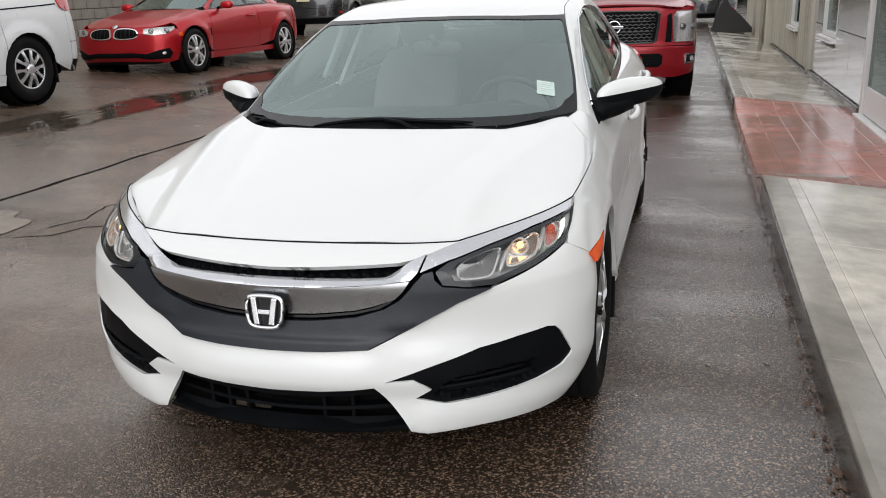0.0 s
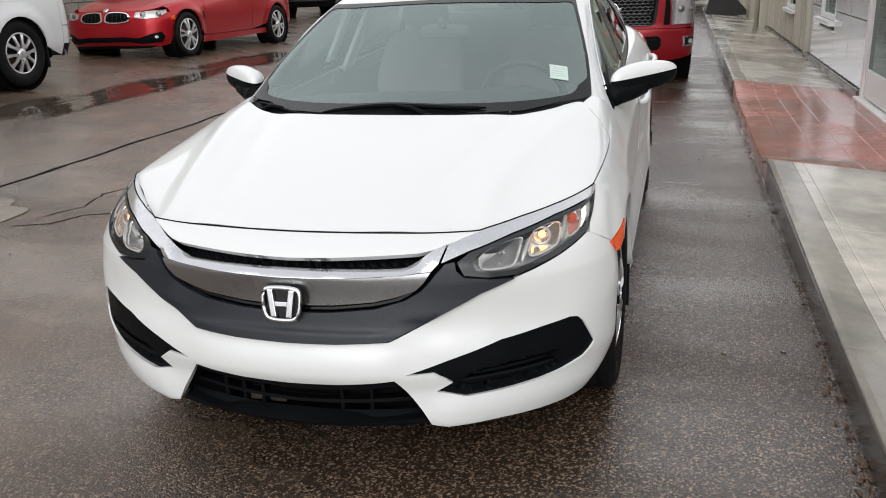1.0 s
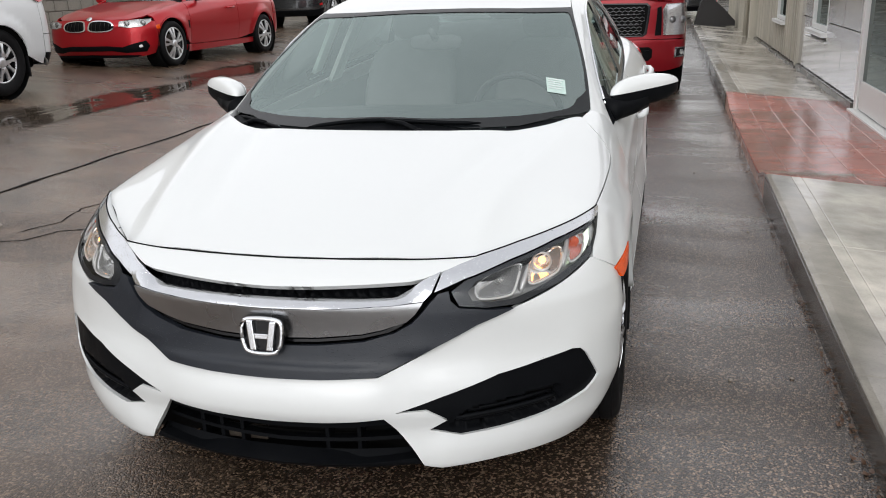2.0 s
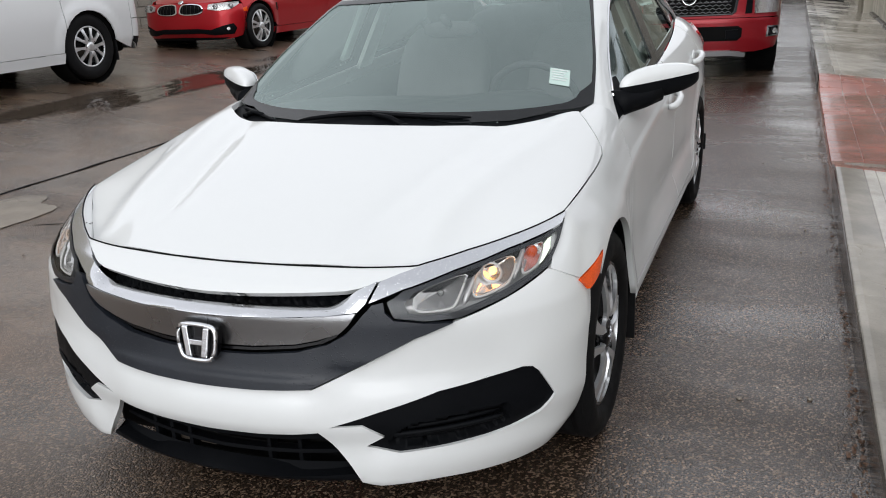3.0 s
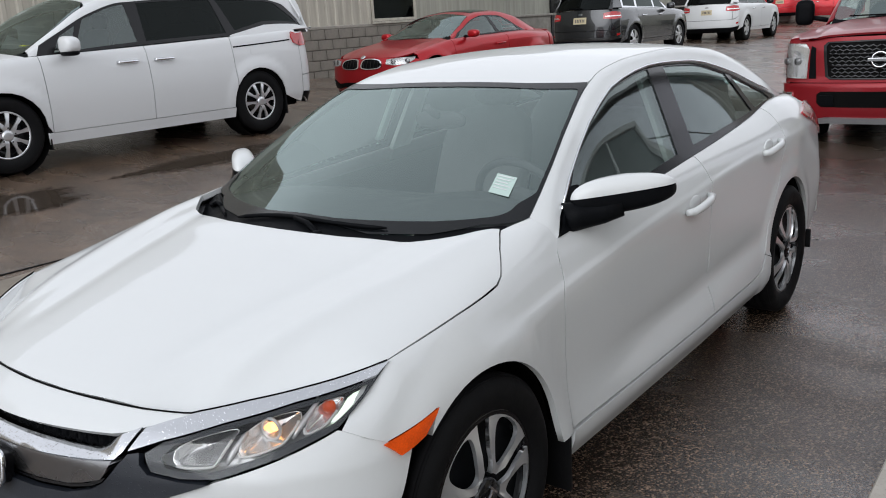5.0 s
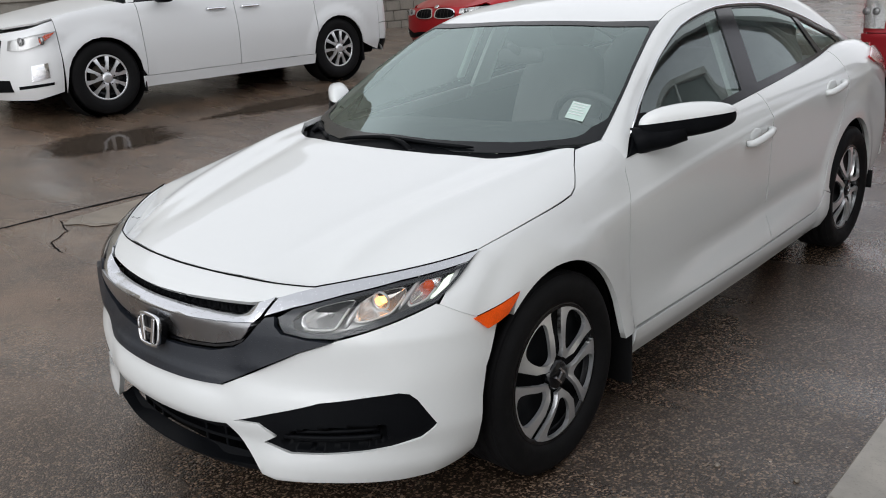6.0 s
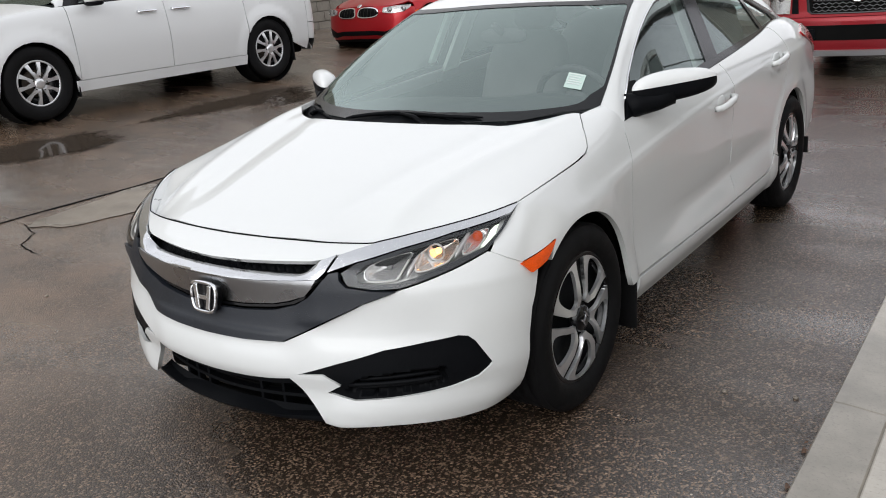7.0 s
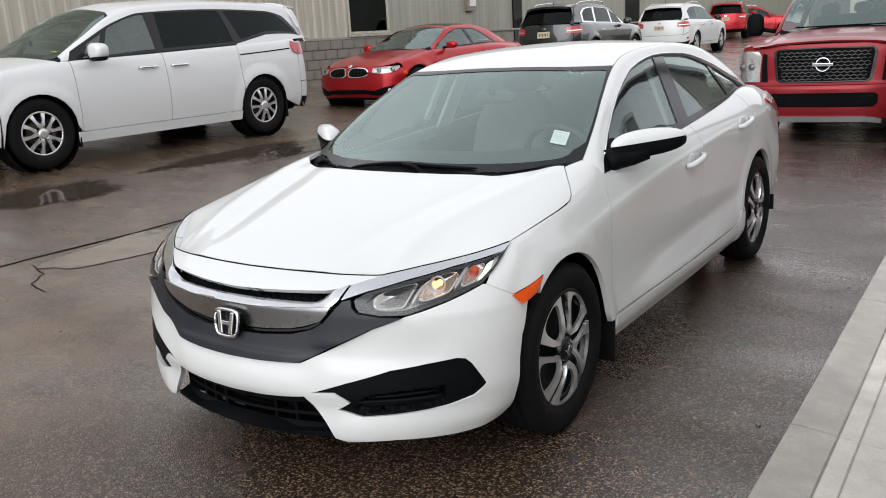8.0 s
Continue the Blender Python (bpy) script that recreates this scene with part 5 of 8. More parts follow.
                part("bulb_shroud", placed(ringed, facing(at + Vector((0, -0.008, 0)), (side * 0.2, -1, 0))), "lamp_silver", piece)
        for a, z in ((49.0, 0.640), (60.9, 0.680)):
            fin = [Vector(sn(a - 1.6 + 2.6 * k / 6, z + 0.004 + 0.058 * k / 6)) + Vector((0, 0.020, 0)) for k in range(7)]
            part("divider", tube(bmesh.new(), fin, [0.003, 0.006, 0.008, 0.008, 0.007, 0.006, 0.003], 8), "lamp_silver", lamp)
        drl = [(70.2, 0.7495), (73.9, 0.755), (73.5, 0.742), (71.9, 0.727), (68.9, 0.707), (67.6, 0.710), (69.4, 0.726)]
        part("daytime_lamp", sheet(rounded(drl, 1), sn, 0.012, lift=-0.012, depth=0.01, heart=heart), "glow", lamp, "lit pale daytime running lamp")


def sedan_shell(car):
    hood = [(0, -0.7375), (0.15, -0.731), (0.281, -0.712), (0.42, -0.678), (0.515, -0.640), (0.60, -0.548), (0.675, -0.465), (0.745, -0.385), (0.792, -0.312), (0.803, -0.2), (0.810, -0.05), (0.811, 0.08), (0.808, 0.135), (0.798, 0.170),
            (0.745, 0.248), (0.705, 0.310), (0.690, 0.336), (0.672, 0.323), (0.635, 0.283), (0.590, 0.236), (0.565, 0.211), (0.535, 0.188), (0.49, 0.166), (0.40, 0.137), (0.26, 0.113), (0.12, 0.103), (0, 0.100)]

    def crease(t, y):
        x = body(abs(t), y)[0]
        a, b = 0.50 + 0.16 * smoothstep(-0.6, 0.3, y), 0.27 + 0.16 * smoothstep(-0.7, 0.3, y)
        ends = smoothstep(-0.72, -0.45, y)
        return ends * (0.008 * math.exp(-((x - a) / 0.045) ** 2) - 0.0065 * math.exp(-((x - b - 0.05) / 0.05) ** 2))
    bonnet = panel("bonnet", "white", car, mirrored(plan(body, hood)), body, 0.022, "white bonnet with two long soft creases", depth=0.02, dent=crease, heart=(0, 0.3, 0.3))
    brow = [(0, 0.7345), (10, 0.7345), (19.7, 0.7335), (30, 0.7305), (38.2, 0.7297), (39.5, 0.7328), (48, 0.7488), (58, 0.7633), (68, 0.7763), (75, 0.7848), (79.0, 0.7885)]
    path = []
    for (a, z), (c, d) in zip(brow, brow[1:]):
        for j in range(5):
            p = nose(a + (c - a) * j / 5, z + (d - z) * j / 5)
            path.append((p[0], p[1] + 0.0022, p[2] + 0.0022 + 0.0015 * smoothstep(25, 40, a)))
    edge_h = [(0.515, -0.640), (0.60, -0.548), (0.675, -0.465), (0.745, -0.385), (0.785, -0.325)]
    edge_b = [(38.2, 0.7297), (48, 0.7488), (58, 0.7633), (68, 0.7763), (76, 0.7852)]

    def gutter(u, v):
        k = min(int(u), 3)
        s = u - k
        (a, b), (c, d) = edge_h[k], edge_h[k + 1]
        (e, f), (g, h) = edge_b[k], edge_b[k + 1]
        y = b + (d - b) * s
        p = Vector(body(solve_t(body, y, a + (c - a) * s, 0, 0.0, 2.3), y))
        q = Vector(nose(e + (g - e) * s, f + (h - f) * s))
        return tuple(p.lerp(q, v) - Vector((0, 0, 0.003)))
    panel("bonnet_gutter", "white", car, [(0, 0), (1, 0), (2, 0), (3, 0), (4, 0), (4, 1), (3, 1), (2, 1), (1, 1), (0, 1)], gutter, 0.015, "", both=True, depth=0.0, heart=(0, 0.3, 0.3))
    seam_line = [(-x, y, z) for x, y, z in path[:0:-1]] + path
    part("bonnet_seam", tube(bmesh.new(), seam_line, 0.0021, 6), "void", car, "dark shut line round the bonnet")
    arch_f = arc(-0.05, 0.32, 0.368, 158, 52, 18)
    fender = plan(body, [(0.7955, -0.309), (0.8065, -0.2), (0.8135, -0.05), (0.8145, 0.08), (0.8115, 0.137), (0.801, 0.173), (0.748, 0.251), (0.708, 0.313), (0.693, 0.339), (0.704, 0.40), (0.715, 0.464)]) + [(1.5, 0.47), (1.80, 0.478), (1.99, 0.484), (2.3, 0.451), (2.73, 0.439), (3.2, 0.427), (3.9, 0.407), (4.7, 0.397), (5.5, 0.392)]
    fender += flank(body, [(0.392, 0.318), (0.325, 0.318), (0.314, 0.36)]) + flank(body, [p for p in arch_f if p[1] < 0.70 and p[0] < 0.33]) + flank(body, [(-0.242, 0.667), (-0.40, 0.641), (-0.44, 0.664), (-0.478, 0.690), (-0.407, 0.735), (-0.36, 0.765)])
    panel("front_wing", "white", car, fender, body, 0.022, "white front wing with a flared wheel arch", both=True, depth=0.02)
    marker = flank(body, [(-0.408, 0.637), (-0.240, 0.6655), (-0.254, 0.652), (-0.298, 0.620), (-0.374, 0.602)])
    panel("side_marker", "amber", car, marker, body, 0.015, "amber side marker lamp", both=True, lift=0.003, depth=0.01)
    door_f = [(2.0, 0.478), (2.3, 0.455), (2.73, 0.443), (3.2, 0.431), (3.9, 0.411), (4.7, 0.401), (5.5, 0.396)] + flank(body, [(0.398, 0.328), (0.9, 0.322), (1.4, 0.320), (1.585, 0.323), (1.59, 0.6), (1.605, 0.85)]) + [(2.0, 1.60), (2.0, 1.0)]
    door_r = [(2.0, 1.606)] + flank(body, [(1.611, 0.85), (1.596, 0.6), (1.591, 0.323), (2.08, 0.330), (2.17, 0.345), (2.215, 0.40), (2.27, 0.53), (2.36, 0.64), (2.44, 0.72), (2.53, 0.86), (2.58, 0.97)]) + [(2.0, 2.60), (2.0, 2.1)]
    def waist(t, y):
        z = body(abs(t), y)[2]
        return -0.009 * math.exp(-((z - (0.42 + 0.06 * smoothstep(0.5, 2.4, y))) / 0.05) ** 2) * smoothstep(0.5, 1.0, y) * smoothstep(2.4, 2.0, y)
    for name, line in (("front_door", door_f), ("rear_door", door_r)):
        panel(name, "white", car, line, body, 0.024, "white door with a sharp shoulder crease", both=True, depth=0.02, dent=waist)
    sill = flank(body, [(0.402, 0.285), (0.412, 0.315), (0.9, 0.314), (1.5, 0.312), (2.08, 0.322), (2.18, 0.337), (2.235, 0.40), (2.30, 0.375), (2.285, 0.30), (2.27, 0.215), (1.5, 0.19), (0.6, 0.205), (0.42, 0.207), (0.40, 0.23)])
    panel("sill", "white", car, sill, body, 0.03, "white sill panel", both=True, depth=0.03)
    arch_r = flank(body, [p for p in arc(2.64, 0.32, 0.372, 14, 160, 18)])
    quarter = [(2.0, 2.608)] + flank(body, [(2.588, 0.97), (2.538, 0.86), (2.448, 0.72), (2.366, 0.640), (2.277, 0.53), (2.224, 0.407), (2.298, 0.381)]) + arch_r + flank(body, [(3.03, 0.30), (3.35, 0.31), (3.70, 0.40), (3.71, 0.70)]) + [(3.2, 3.70), (2.7, 3.45), (2.4, 3.3), (2.0, 3.28), (2.0, 2.9)]
    panel("rear_wing", "white", car, quarter, body, 0.03, "white rear wing", both=True, depth=0.02)
    # cabin
    screen = plan(cabin, [(0, 0.165), (0.3, 0.19), (0.48, 0.27), (0.60, 0.37)], 1.2) + [(0.985, 0.46), (0.985, 0.6), (0.985, 0.9), (0.985, 1.10), (0.955, 1.118), (0.8, 1.100), (0.5, 1.072), (0, 1.06)]
    panel("windscreen", "windscreen", car, mirrored(screen), cabin, 0.04, "tinted windscreen reflecting a grey sky", depth=0.004)
    hole = plan(cabin, [(0, 0.198), (0.08, 0.200), (0.16, 0.210), (0.26, 0.238), (0.36, 0.275), (0.463, 0.320), (0.564, 0.377), (0.610, 0.407), (0.637, 0.430), (0.653, 0.455), (0.660, 0.49)], 1.2) + [(0.936, 0.55), (0.934, 0.75), (0.925, 0.98), (0.918, 1.03), (0.895, 1.055), (0.86, 1.060), (0.6, 1.035), (0, 1.02)]
    panel("windscreen_border", "frit", car, mirrored(screen), cabin, 0.03, "black printed border beaded with rain", lift=0.0025, depth=0.0, holes=[mirrored(hole)])
    cowl = plan(cabin, [(0, 0.075), (0.2, 0.080), (0.4, 0.105), (0.5, 0.135), (0.57, 0.185), (0.63, 0.25), (0.69, 0.32)], 1.3) + plan(cabin, [(0.715, 0.42), (0.66, 0.40), (0.58, 0.35), (0.46, 0.27), (0.3, 0.20), (0, 0.18)], 1.3)
    panel("cowl", "trim", car, mirrored(cowl), cabin, 0.03, "black plastic scuttle", lift=-0.002, depth=0.03)
    roof = [(0, 1.064), (0.5, 1.076), (0.8, 1.104), (0.95, 1.122), (0.978, 1.15), (0.975, 1.6), (0.975, 2.2), (0.97, 2.52), (0.9, 2.58), (0.5, 2.615), (0, 2.625)]
    panel("roof", "white", car, mirrored(roof), cabin, 0.045, "white roof panel", depth=0.015)
    panel("rear_screen", "windscreen", car, mirrored([(0, 2.635), (0.5, 2.625), (0.9, 2.60), (0.95, 2.65), (0.94, 3.1), (0.6, 3.2), (0, 3.22)]), cabin, 0.06, "tinted rear window", depth=0.005)
    boot = mirrored(plan(body, [(0, 3.24), (0.4, 3.22), (0.56, 3.16), (0.6, 3.3), (0.58, 3.66), (0.3, 3.74), (0, 3.76)]))
    panel("boot_lid", "white", car, boot, body, 0.05, "white boot lid", depth=0.03)
    rail = [(1.0, 0.462), (1.0, 0.7), (1.0, 1.08), (1.0, 1.3), (1.0, 1.7), (1.0, 2.2), (1.0, 2.6), (1.0, 3.1), (1.7, 3.2), (2.97, 3.2), (2.97, 2.97), (2.5, 2.965), (1.98, 2.95), (1.98, 2.7), (1.97, 2.4), (1.97, 2.0), (1.97, 1.6), (1.97, 1.25), (1.97, 0.9), (1.97, 0.66), (1.97, 0.56), (2.3, 0.515), (2.96, 0.49), (2.5, 0.474), (1.7, 0.468)]
    panel("roof_rail", "white", car, rail, cabin, 0.03, "white pillar and roof side", both=True, depth=0.02)
    pair("pillar_strip", tube(bmesh.new(), [Vector(cabin(1.93, y)) + Vector((0.004, 0, 0.002)) for y in [0.58 + 0.12 * k for k in range(20)]], 0.0045, 6), "smooth_chrome", car, "thin bright strip round the side windows")
    seal = [(1.985, 0.62), (1.985, 0.9), (1.985, 1.25), (1.985, 1.6), (1.985, 2.0), (1.985, 2.4), (1.985, 2.7), (1.99, 2.93), (2.5, 2.95), (2.99, 2.96), (2.99, 2.5), (2.99, 2.0), (2.99, 1.5), (2.99, 1.0), (2.99, 0.5), (2.6, 0.515), (2.3, 0.53), (1.985, 0.57)]
    front_gl = [(2.3, 0.62), (2.06, 0.76), (2.04, 1.0), (2.04, 1.25), (2.04, 1.55), (2.91, 1.49), (2.91, 1.0), (2.91, 0.62)]
    rear_gl = [(2.045, 1.70), (2.045, 2.0), (2.05, 2.36), (2.91, 2.50), (2.91, 2.0), (2.91, 1.66)]
    quart_gl = [(2.06, 2.42), (2.07, 2.66), (2.15, 2.80), (2.6, 2.87), (2.88, 2.87), (2.9, 2.565)]
    panel("window_trim", "gloss", car, seal, cabin, 0.03, "black window surround", both=True, lift=-0.006, depth=0.012, holes=[front_gl, rear_gl, quart_gl])
    for name, line in (("front_window", front_gl), ("rear_window", rear_gl), ("quarter_window", quart_gl)):
        panel(name, "side_glass", car, line, cabin, 0.05, "tinted side window", both=True, lift=-0.010, depth=0.003)
    # tail
    tail = lambda a, z: ((-1 if a < 0 else 1) * (0.84 - 0.25 * max(0, z - 0.75)) * math.sin(radians(min(abs(a), 90))), 3.3 + (0.44 - 0.25 * max(0, z - 0.8)) * math.cos(radians(min(abs(a), 90))), z)
    panel("rear_bumper", "white", car, mirrored([(0, 0.30), (60, 0.30), (75, 0.36), (75, 0.66), (45, 0.70), (0, 0.70)]), tail, 0.05, "white rear bumper", depth=0.02, heart=(0, 1.9, 0.5))
    panel("boot_face", "white", car, mirrored([(0, 0.705), (40, 0.705), (40, 0.96), (0, 0.97)]), tail, 0.05, depth=0.02, heart=(0, 1.9, 0.5))
    panel("tail_lamp", "red_lens", car, flank(body, [(3.05, 0.955), (3.30, 0.985), (3.66, 0.95), (3.70, 0.80), (3.5, 0.79), (3.3, 0.86)]), body, 0.03, "red wraparound tail lamp", both=True, lift=0.012, depth=0.04)


def sedan_details(car):
    # door mirrors
    shape = lambda p: Vector((p.x, p.y * (1 - 1.2 * p.x) + 0.72 * p.x, p.z * (1 - 1.6 * max(0, p.x)) + 0.10 * p.x))
    for side in (-1, 1):
        mir = new("door_mirror")
        mir.parent = car
        bm = ellipsoid(bmesh.new(), (0, 0, 0), (0.128, 0.062, 0.066), 2.9, shape, 22)
        low = bm.copy()
        bmesh.ops.bisect_plane(bm, geom=bm.verts[:] + bm.edges[:] + bm.faces[:], plane_co=(0, 0, 0.014), plane_no=(0.12, 0, -1), clear_outer=True)
        bmesh.ops.bisect_plane(low, geom=low.verts[:] + low.edges[:] + low.faces[:], plane_co=(0, 0, 0.013), plane_no=(-0.12, 0, 1), clear_outer=True)
        for v in low.verts:
            v.co *= 0.985
            v.co.z = v.co.z * 0.82 + 0.002
        at = Matrix.Translation((0.900, 0.722, 0.983))
        for b, name, mat, label in ((bm, "mirror_cap", "white", "white mirror cap"), (low, "mirror_base", "trim", "black lower mirror shell")):
            placed(b, at)
            part(name, twin(b) if side < 0 else b.copy(), mat, mir, label)
            b.free()
        arm = tube(bmesh.new(), [(0.90, 0.70, 0.955), (0.85, 0.665, 0.94), (0.80, 0.625, 0.93), (0.765, 0.585, 0.925)], [0.034, 0.040, 0.043, 0.050], 14)
        part("mirror_arm", twin(arm) if side < 0 else arm, "trim", mir)
        foot = sheet([(2.02, 0.60), (2.02, 0.67), (2.3, 0.72), (2.96, 0.70), (2.985, 0.49), (2.4, 0.545)], cabin, 0.02, lift=0.006, depth=0.02)
        part("mirror_foot", twin(foot) if side < 0 else foot, "trim", mir)
        glass_bm = ellipsoid(bmesh.new(), (0.875, 0.752, 0.985), (0.095, 0.006, 0.046), 3, lambda p: Vector((p.x, p.y + 0.72 * p.x, p.z)), 10)
        part("mirror_glass", twin(glass_bm) if side < 0 else glass_bm, "smooth_chrome", mir)
    # door handles with their hollows
    for y, z in ((1.445, 0.803), (2.325, 0.890)):
        t = solve_t(body, y, z, 2, 2, 7)
        x = body(t, y)[0]
        bm = tube(bmesh.new(), [(x + 0.004, y - 0.115, z - 0.012), (x + 0.026, y - 0.095, z - 0.010), (x + 0.036, y - 0.04, z - 0.003), (x + 0.036, y + 0.04, z + 0.006), (x + 0.026, y + 0.095, z + 0.012), (x + 0.004, y + 0.112, z + 0.014)], [0.012, 0.015, 0.016, 0.016, 0.015, 0.012], 10)
        pair("door_handle", bm, "white", car, "body-coloured pull handle")
        cup = ellipsoid(bmesh.new(), (x - 0.004, y - 0.02, z + 0.004), (0.010, 0.062, 0.034), 2.2, n=10)
        pair("handle_cup", cup, "white", car)
    # badge, wipers, sticker, mud flaps, aerial
    y = NOSE_Y(0.565) - 0.026
    badge = new("badge")
    badge.parent = car
    badge.matrix_local = pose(0, y, 0.566, -8, 0, 0)
    bm = bmesh.new()
    loop = rounded(rounded([(-0.050, -0.046), (-0.060, 0.046), (0.060, 0.046), (0.050, -0.046)], 1, 0.16), 2)
    bm = tube(bm, [(u, 0, v) for u, v in loop] + [(loop[0][0], 0, loop[0][1])], 0.0065, 8)
    part("badge_ring", bm, "smooth_chrome", badge)
    part("badge_field", sheet(loop, lambda u, v: (u, 0.006, v), 0.02, depth=0.02, heart=(0, 3, 0)), "gloss", badge)
    for s in (-1, 1):
        bm = bmesh.new()
        box(bm, (-0.009, -0.008, -0.037), (0.009, 0.006, 0.040), 0.003)
        for v in bm.verts:
            v.co.x += s * (0.027 + 0.10 * v.co.z * 1.4)
        part("badge_stroke", bm, "smooth_chrome", badge, smooth=False)
    part("badge_link", box(bmesh.new(), (-0.022, -0.005, -0.007), (0.022, 0.006, 0.007), 0.002), "smooth_chrome", badge, smooth=False)

    def on_glass(x, yy, lift):
        t = solve_t(cabin, yy, abs(x), 0, 0, 1.2)
        p = cabin(t, yy)
        return (x, yy, p[2] + lift)
    wipers = (([on_glass(x, 0.165 + (0.5 if x > 0 else 0.1) * x * x, 0.010) for x in [-0.28 + 0.045 * k for k in range(15)]],
               [on_glass(0.15, 0.125, 0.006), on_glass(0.09, 0.145, 0.014), on_glass(0.02, 0.158, 0.013)]),
              ([on_glass(-0.655 + 0.255 * k / 8, 0.38 - 0.172 * k / 8, 0.005) for k in range(9)],
               [on_glass(-0.60, 0.315, 0.004), on_glass(-0.56, 0.305, 0.014), on_glass(-0.50, 0.275, 0.010)]))
    for blade, arm_line in wipers:
        wip = new("wiper")
        wip.parent = car
        part("blade", tube(bmesh.new(), blade, [0.003] + [0.0075] * (len(blade) - 2) + [0.003], 6), "trim", wip)
        part("arm", tube(bmesh.new(), arm_line, [0.011, 0.009, 0.007], 8), "trim", wip)
        part("pivot", ellipsoid(bmesh.new(), arm_line[0], (0.015, 0.015, 0.010), 2.5, n=8), "trim", wip)
    p0, dx, dy = Vector(on_glass(0.578, 0.532, 0.003)), Vector(on_glass(0.60, 0.55, -0.012)) - Vector(on_glass(0.52, 0.545, -0.012)), Vector(on_glass(0.545, 0.60, -0.012)) - Vector(on_glass(0.56, 0.52, -0.012))
    dx, dy = dx.normalized(), dy.normalized()
    tag = lambda u, v: tuple(p0 + dx * u + dy * v)
    sticker = panel("window_sticker", "sticker", car, [(-0.036, -0.046), (0.036, -0.046), (0.036, 0.046), (-0.036, 0.046)], tag, 0.03, "pale green paper sticker on the windscreen", depth=0.001)
    for k in range(5):
        part("print_bar", sheet([(-0.03, 0.034 - k * 0.014), (0.028 - 0.006 * (k % 3), 0.034 - k * 0.014), (0.028 - 0.006 * (k % 3), 0.038 - k * 0.014), (-0.03, 0.038 - k * 0.014)], tag, 0.03, lift=0.002, depth=0.0), "reflector", sticker)
    for yy, zz in ((0.385, 0.12), (3.03, 0.24)):
        bm = box(bmesh.new(), (0.70, yy - 0.006, zz), (0.882, yy + 0.008, 0.34), 0.004)
        pair("mud_flap", bm, "rubber", car, "black rubber mud flap", False)
    # wheel housings and underbody, near-black to stand for their shade; cabin interior
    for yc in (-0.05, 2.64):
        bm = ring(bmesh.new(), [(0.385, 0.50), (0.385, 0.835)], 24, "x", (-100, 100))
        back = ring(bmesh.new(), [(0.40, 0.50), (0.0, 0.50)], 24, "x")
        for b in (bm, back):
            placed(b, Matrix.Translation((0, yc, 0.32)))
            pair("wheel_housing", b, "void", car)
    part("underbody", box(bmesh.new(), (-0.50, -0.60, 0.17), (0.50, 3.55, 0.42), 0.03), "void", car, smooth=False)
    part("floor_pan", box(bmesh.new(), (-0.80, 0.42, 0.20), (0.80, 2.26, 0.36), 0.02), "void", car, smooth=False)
    # near-black boxes added to darken the lower grille and hide the ground behind
    part("lower_grille_block", box(bmesh.new(), (-0.46, -0.72, 0.17), (0.46, -0.56, 0.40), 0.02), "void", car, smooth=False)
    part("lower_grille_floor", box(bmesh.new(), (-0.30, -0.78, 0.176), (0.30, -0.56, 0.192), 0.004), "void", car, smooth=False)
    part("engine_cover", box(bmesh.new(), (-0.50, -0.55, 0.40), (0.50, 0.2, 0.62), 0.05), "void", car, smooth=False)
    cab = new("cabin")
    cab.parent = car
    dash = bmesh.new()
    rows = []
    for yy, zz in ((0.20, 0.88), (0.34, 0.925), (0.55, 0.935), (0.75, 0.925), (0.82, 0.88), (0.80, 0.70), (0.72, 0.45)):
        rows.append([dash.verts.new((x, yy, zz - 0.03 * (abs(x) / 0.7) ** 3 + 0.03 * math.exp(-((x - 0.36) / 0.16) ** 2) * (0.5 < yy < 0.85))) for x in [-0.74 + 0.074 * k for k in range(21)]])
    for a, b in zip(rows, rows[1:]):
        for k in range(20):
            dash.faces.new((a[k], a[k + 1], b[k + 1], b[k]))
    part("dashboard", fix(dash), "dash", cab)
    wheel_bm = bmesh.new()
    tube(wheel_bm, [(0.185 * math.cos(k * math.tau / 36), 0.185 * math.sin(k * math.tau / 36), 0) for k in range(37)], 0.016, 8)
    box(wheel_bm, (-0.17, -0.02, -0.01), (0.17, 0.02, 0.01), 0.005)
    ellipsoid(wheel_bm, (0, 0, 0), (0.07, 0.07, 0.03), 2.5, n=8)
    part("steering_wheel", placed(wheel_bm, facing((0.36, 0.98, 0.86), (0, 1, 0.42))), "dash", cab)
    seat(cab, 0.36, 1.45, 0.36)
    seat(cab, -0.36, 1.45, 0.36)
    seat(cab, 0.0, 2.28, 0.42, 1.2)
    for x in (-0.4, 0.4):
        part("rear_headrest", ellipsoid(bmesh.new(), (x, 2.72, 1.10), (0.12, 0.05, 0.07), 3, n=8), "cloth", cab)
    part("rear_mirror", ellipsoid(bmesh.new(), (0.0, 0.98, 1.165), (0.12, 0.02, 0.035), 3, n=10), "dash", cab)
    part("mirror_stalk", tube(bmesh.new(), [(0, 0.90, 1.22), (0, 0.95, 1.19), (0, 0.985, 1.175)], 0.016, 8), "dash", cab)
    part("headliner", sheet(mirrored([(0, 1.08), (0.9, 1.15), (0.95, 1.7), (0.95, 2.4), (0, 2.6)]), cabin, 0.12, lift=-0.035, depth=0.0), "paper", cab)
    lining = flank(body, [(0.5, 0.40), (2.2, 0.40), (2.35, 0.95), (0.55, 0.90)])
    bm = sheet(lining, body, 0.1, lift=-0.07, depth=0.0)
    pair("door_lining", bm, "dash", cab)
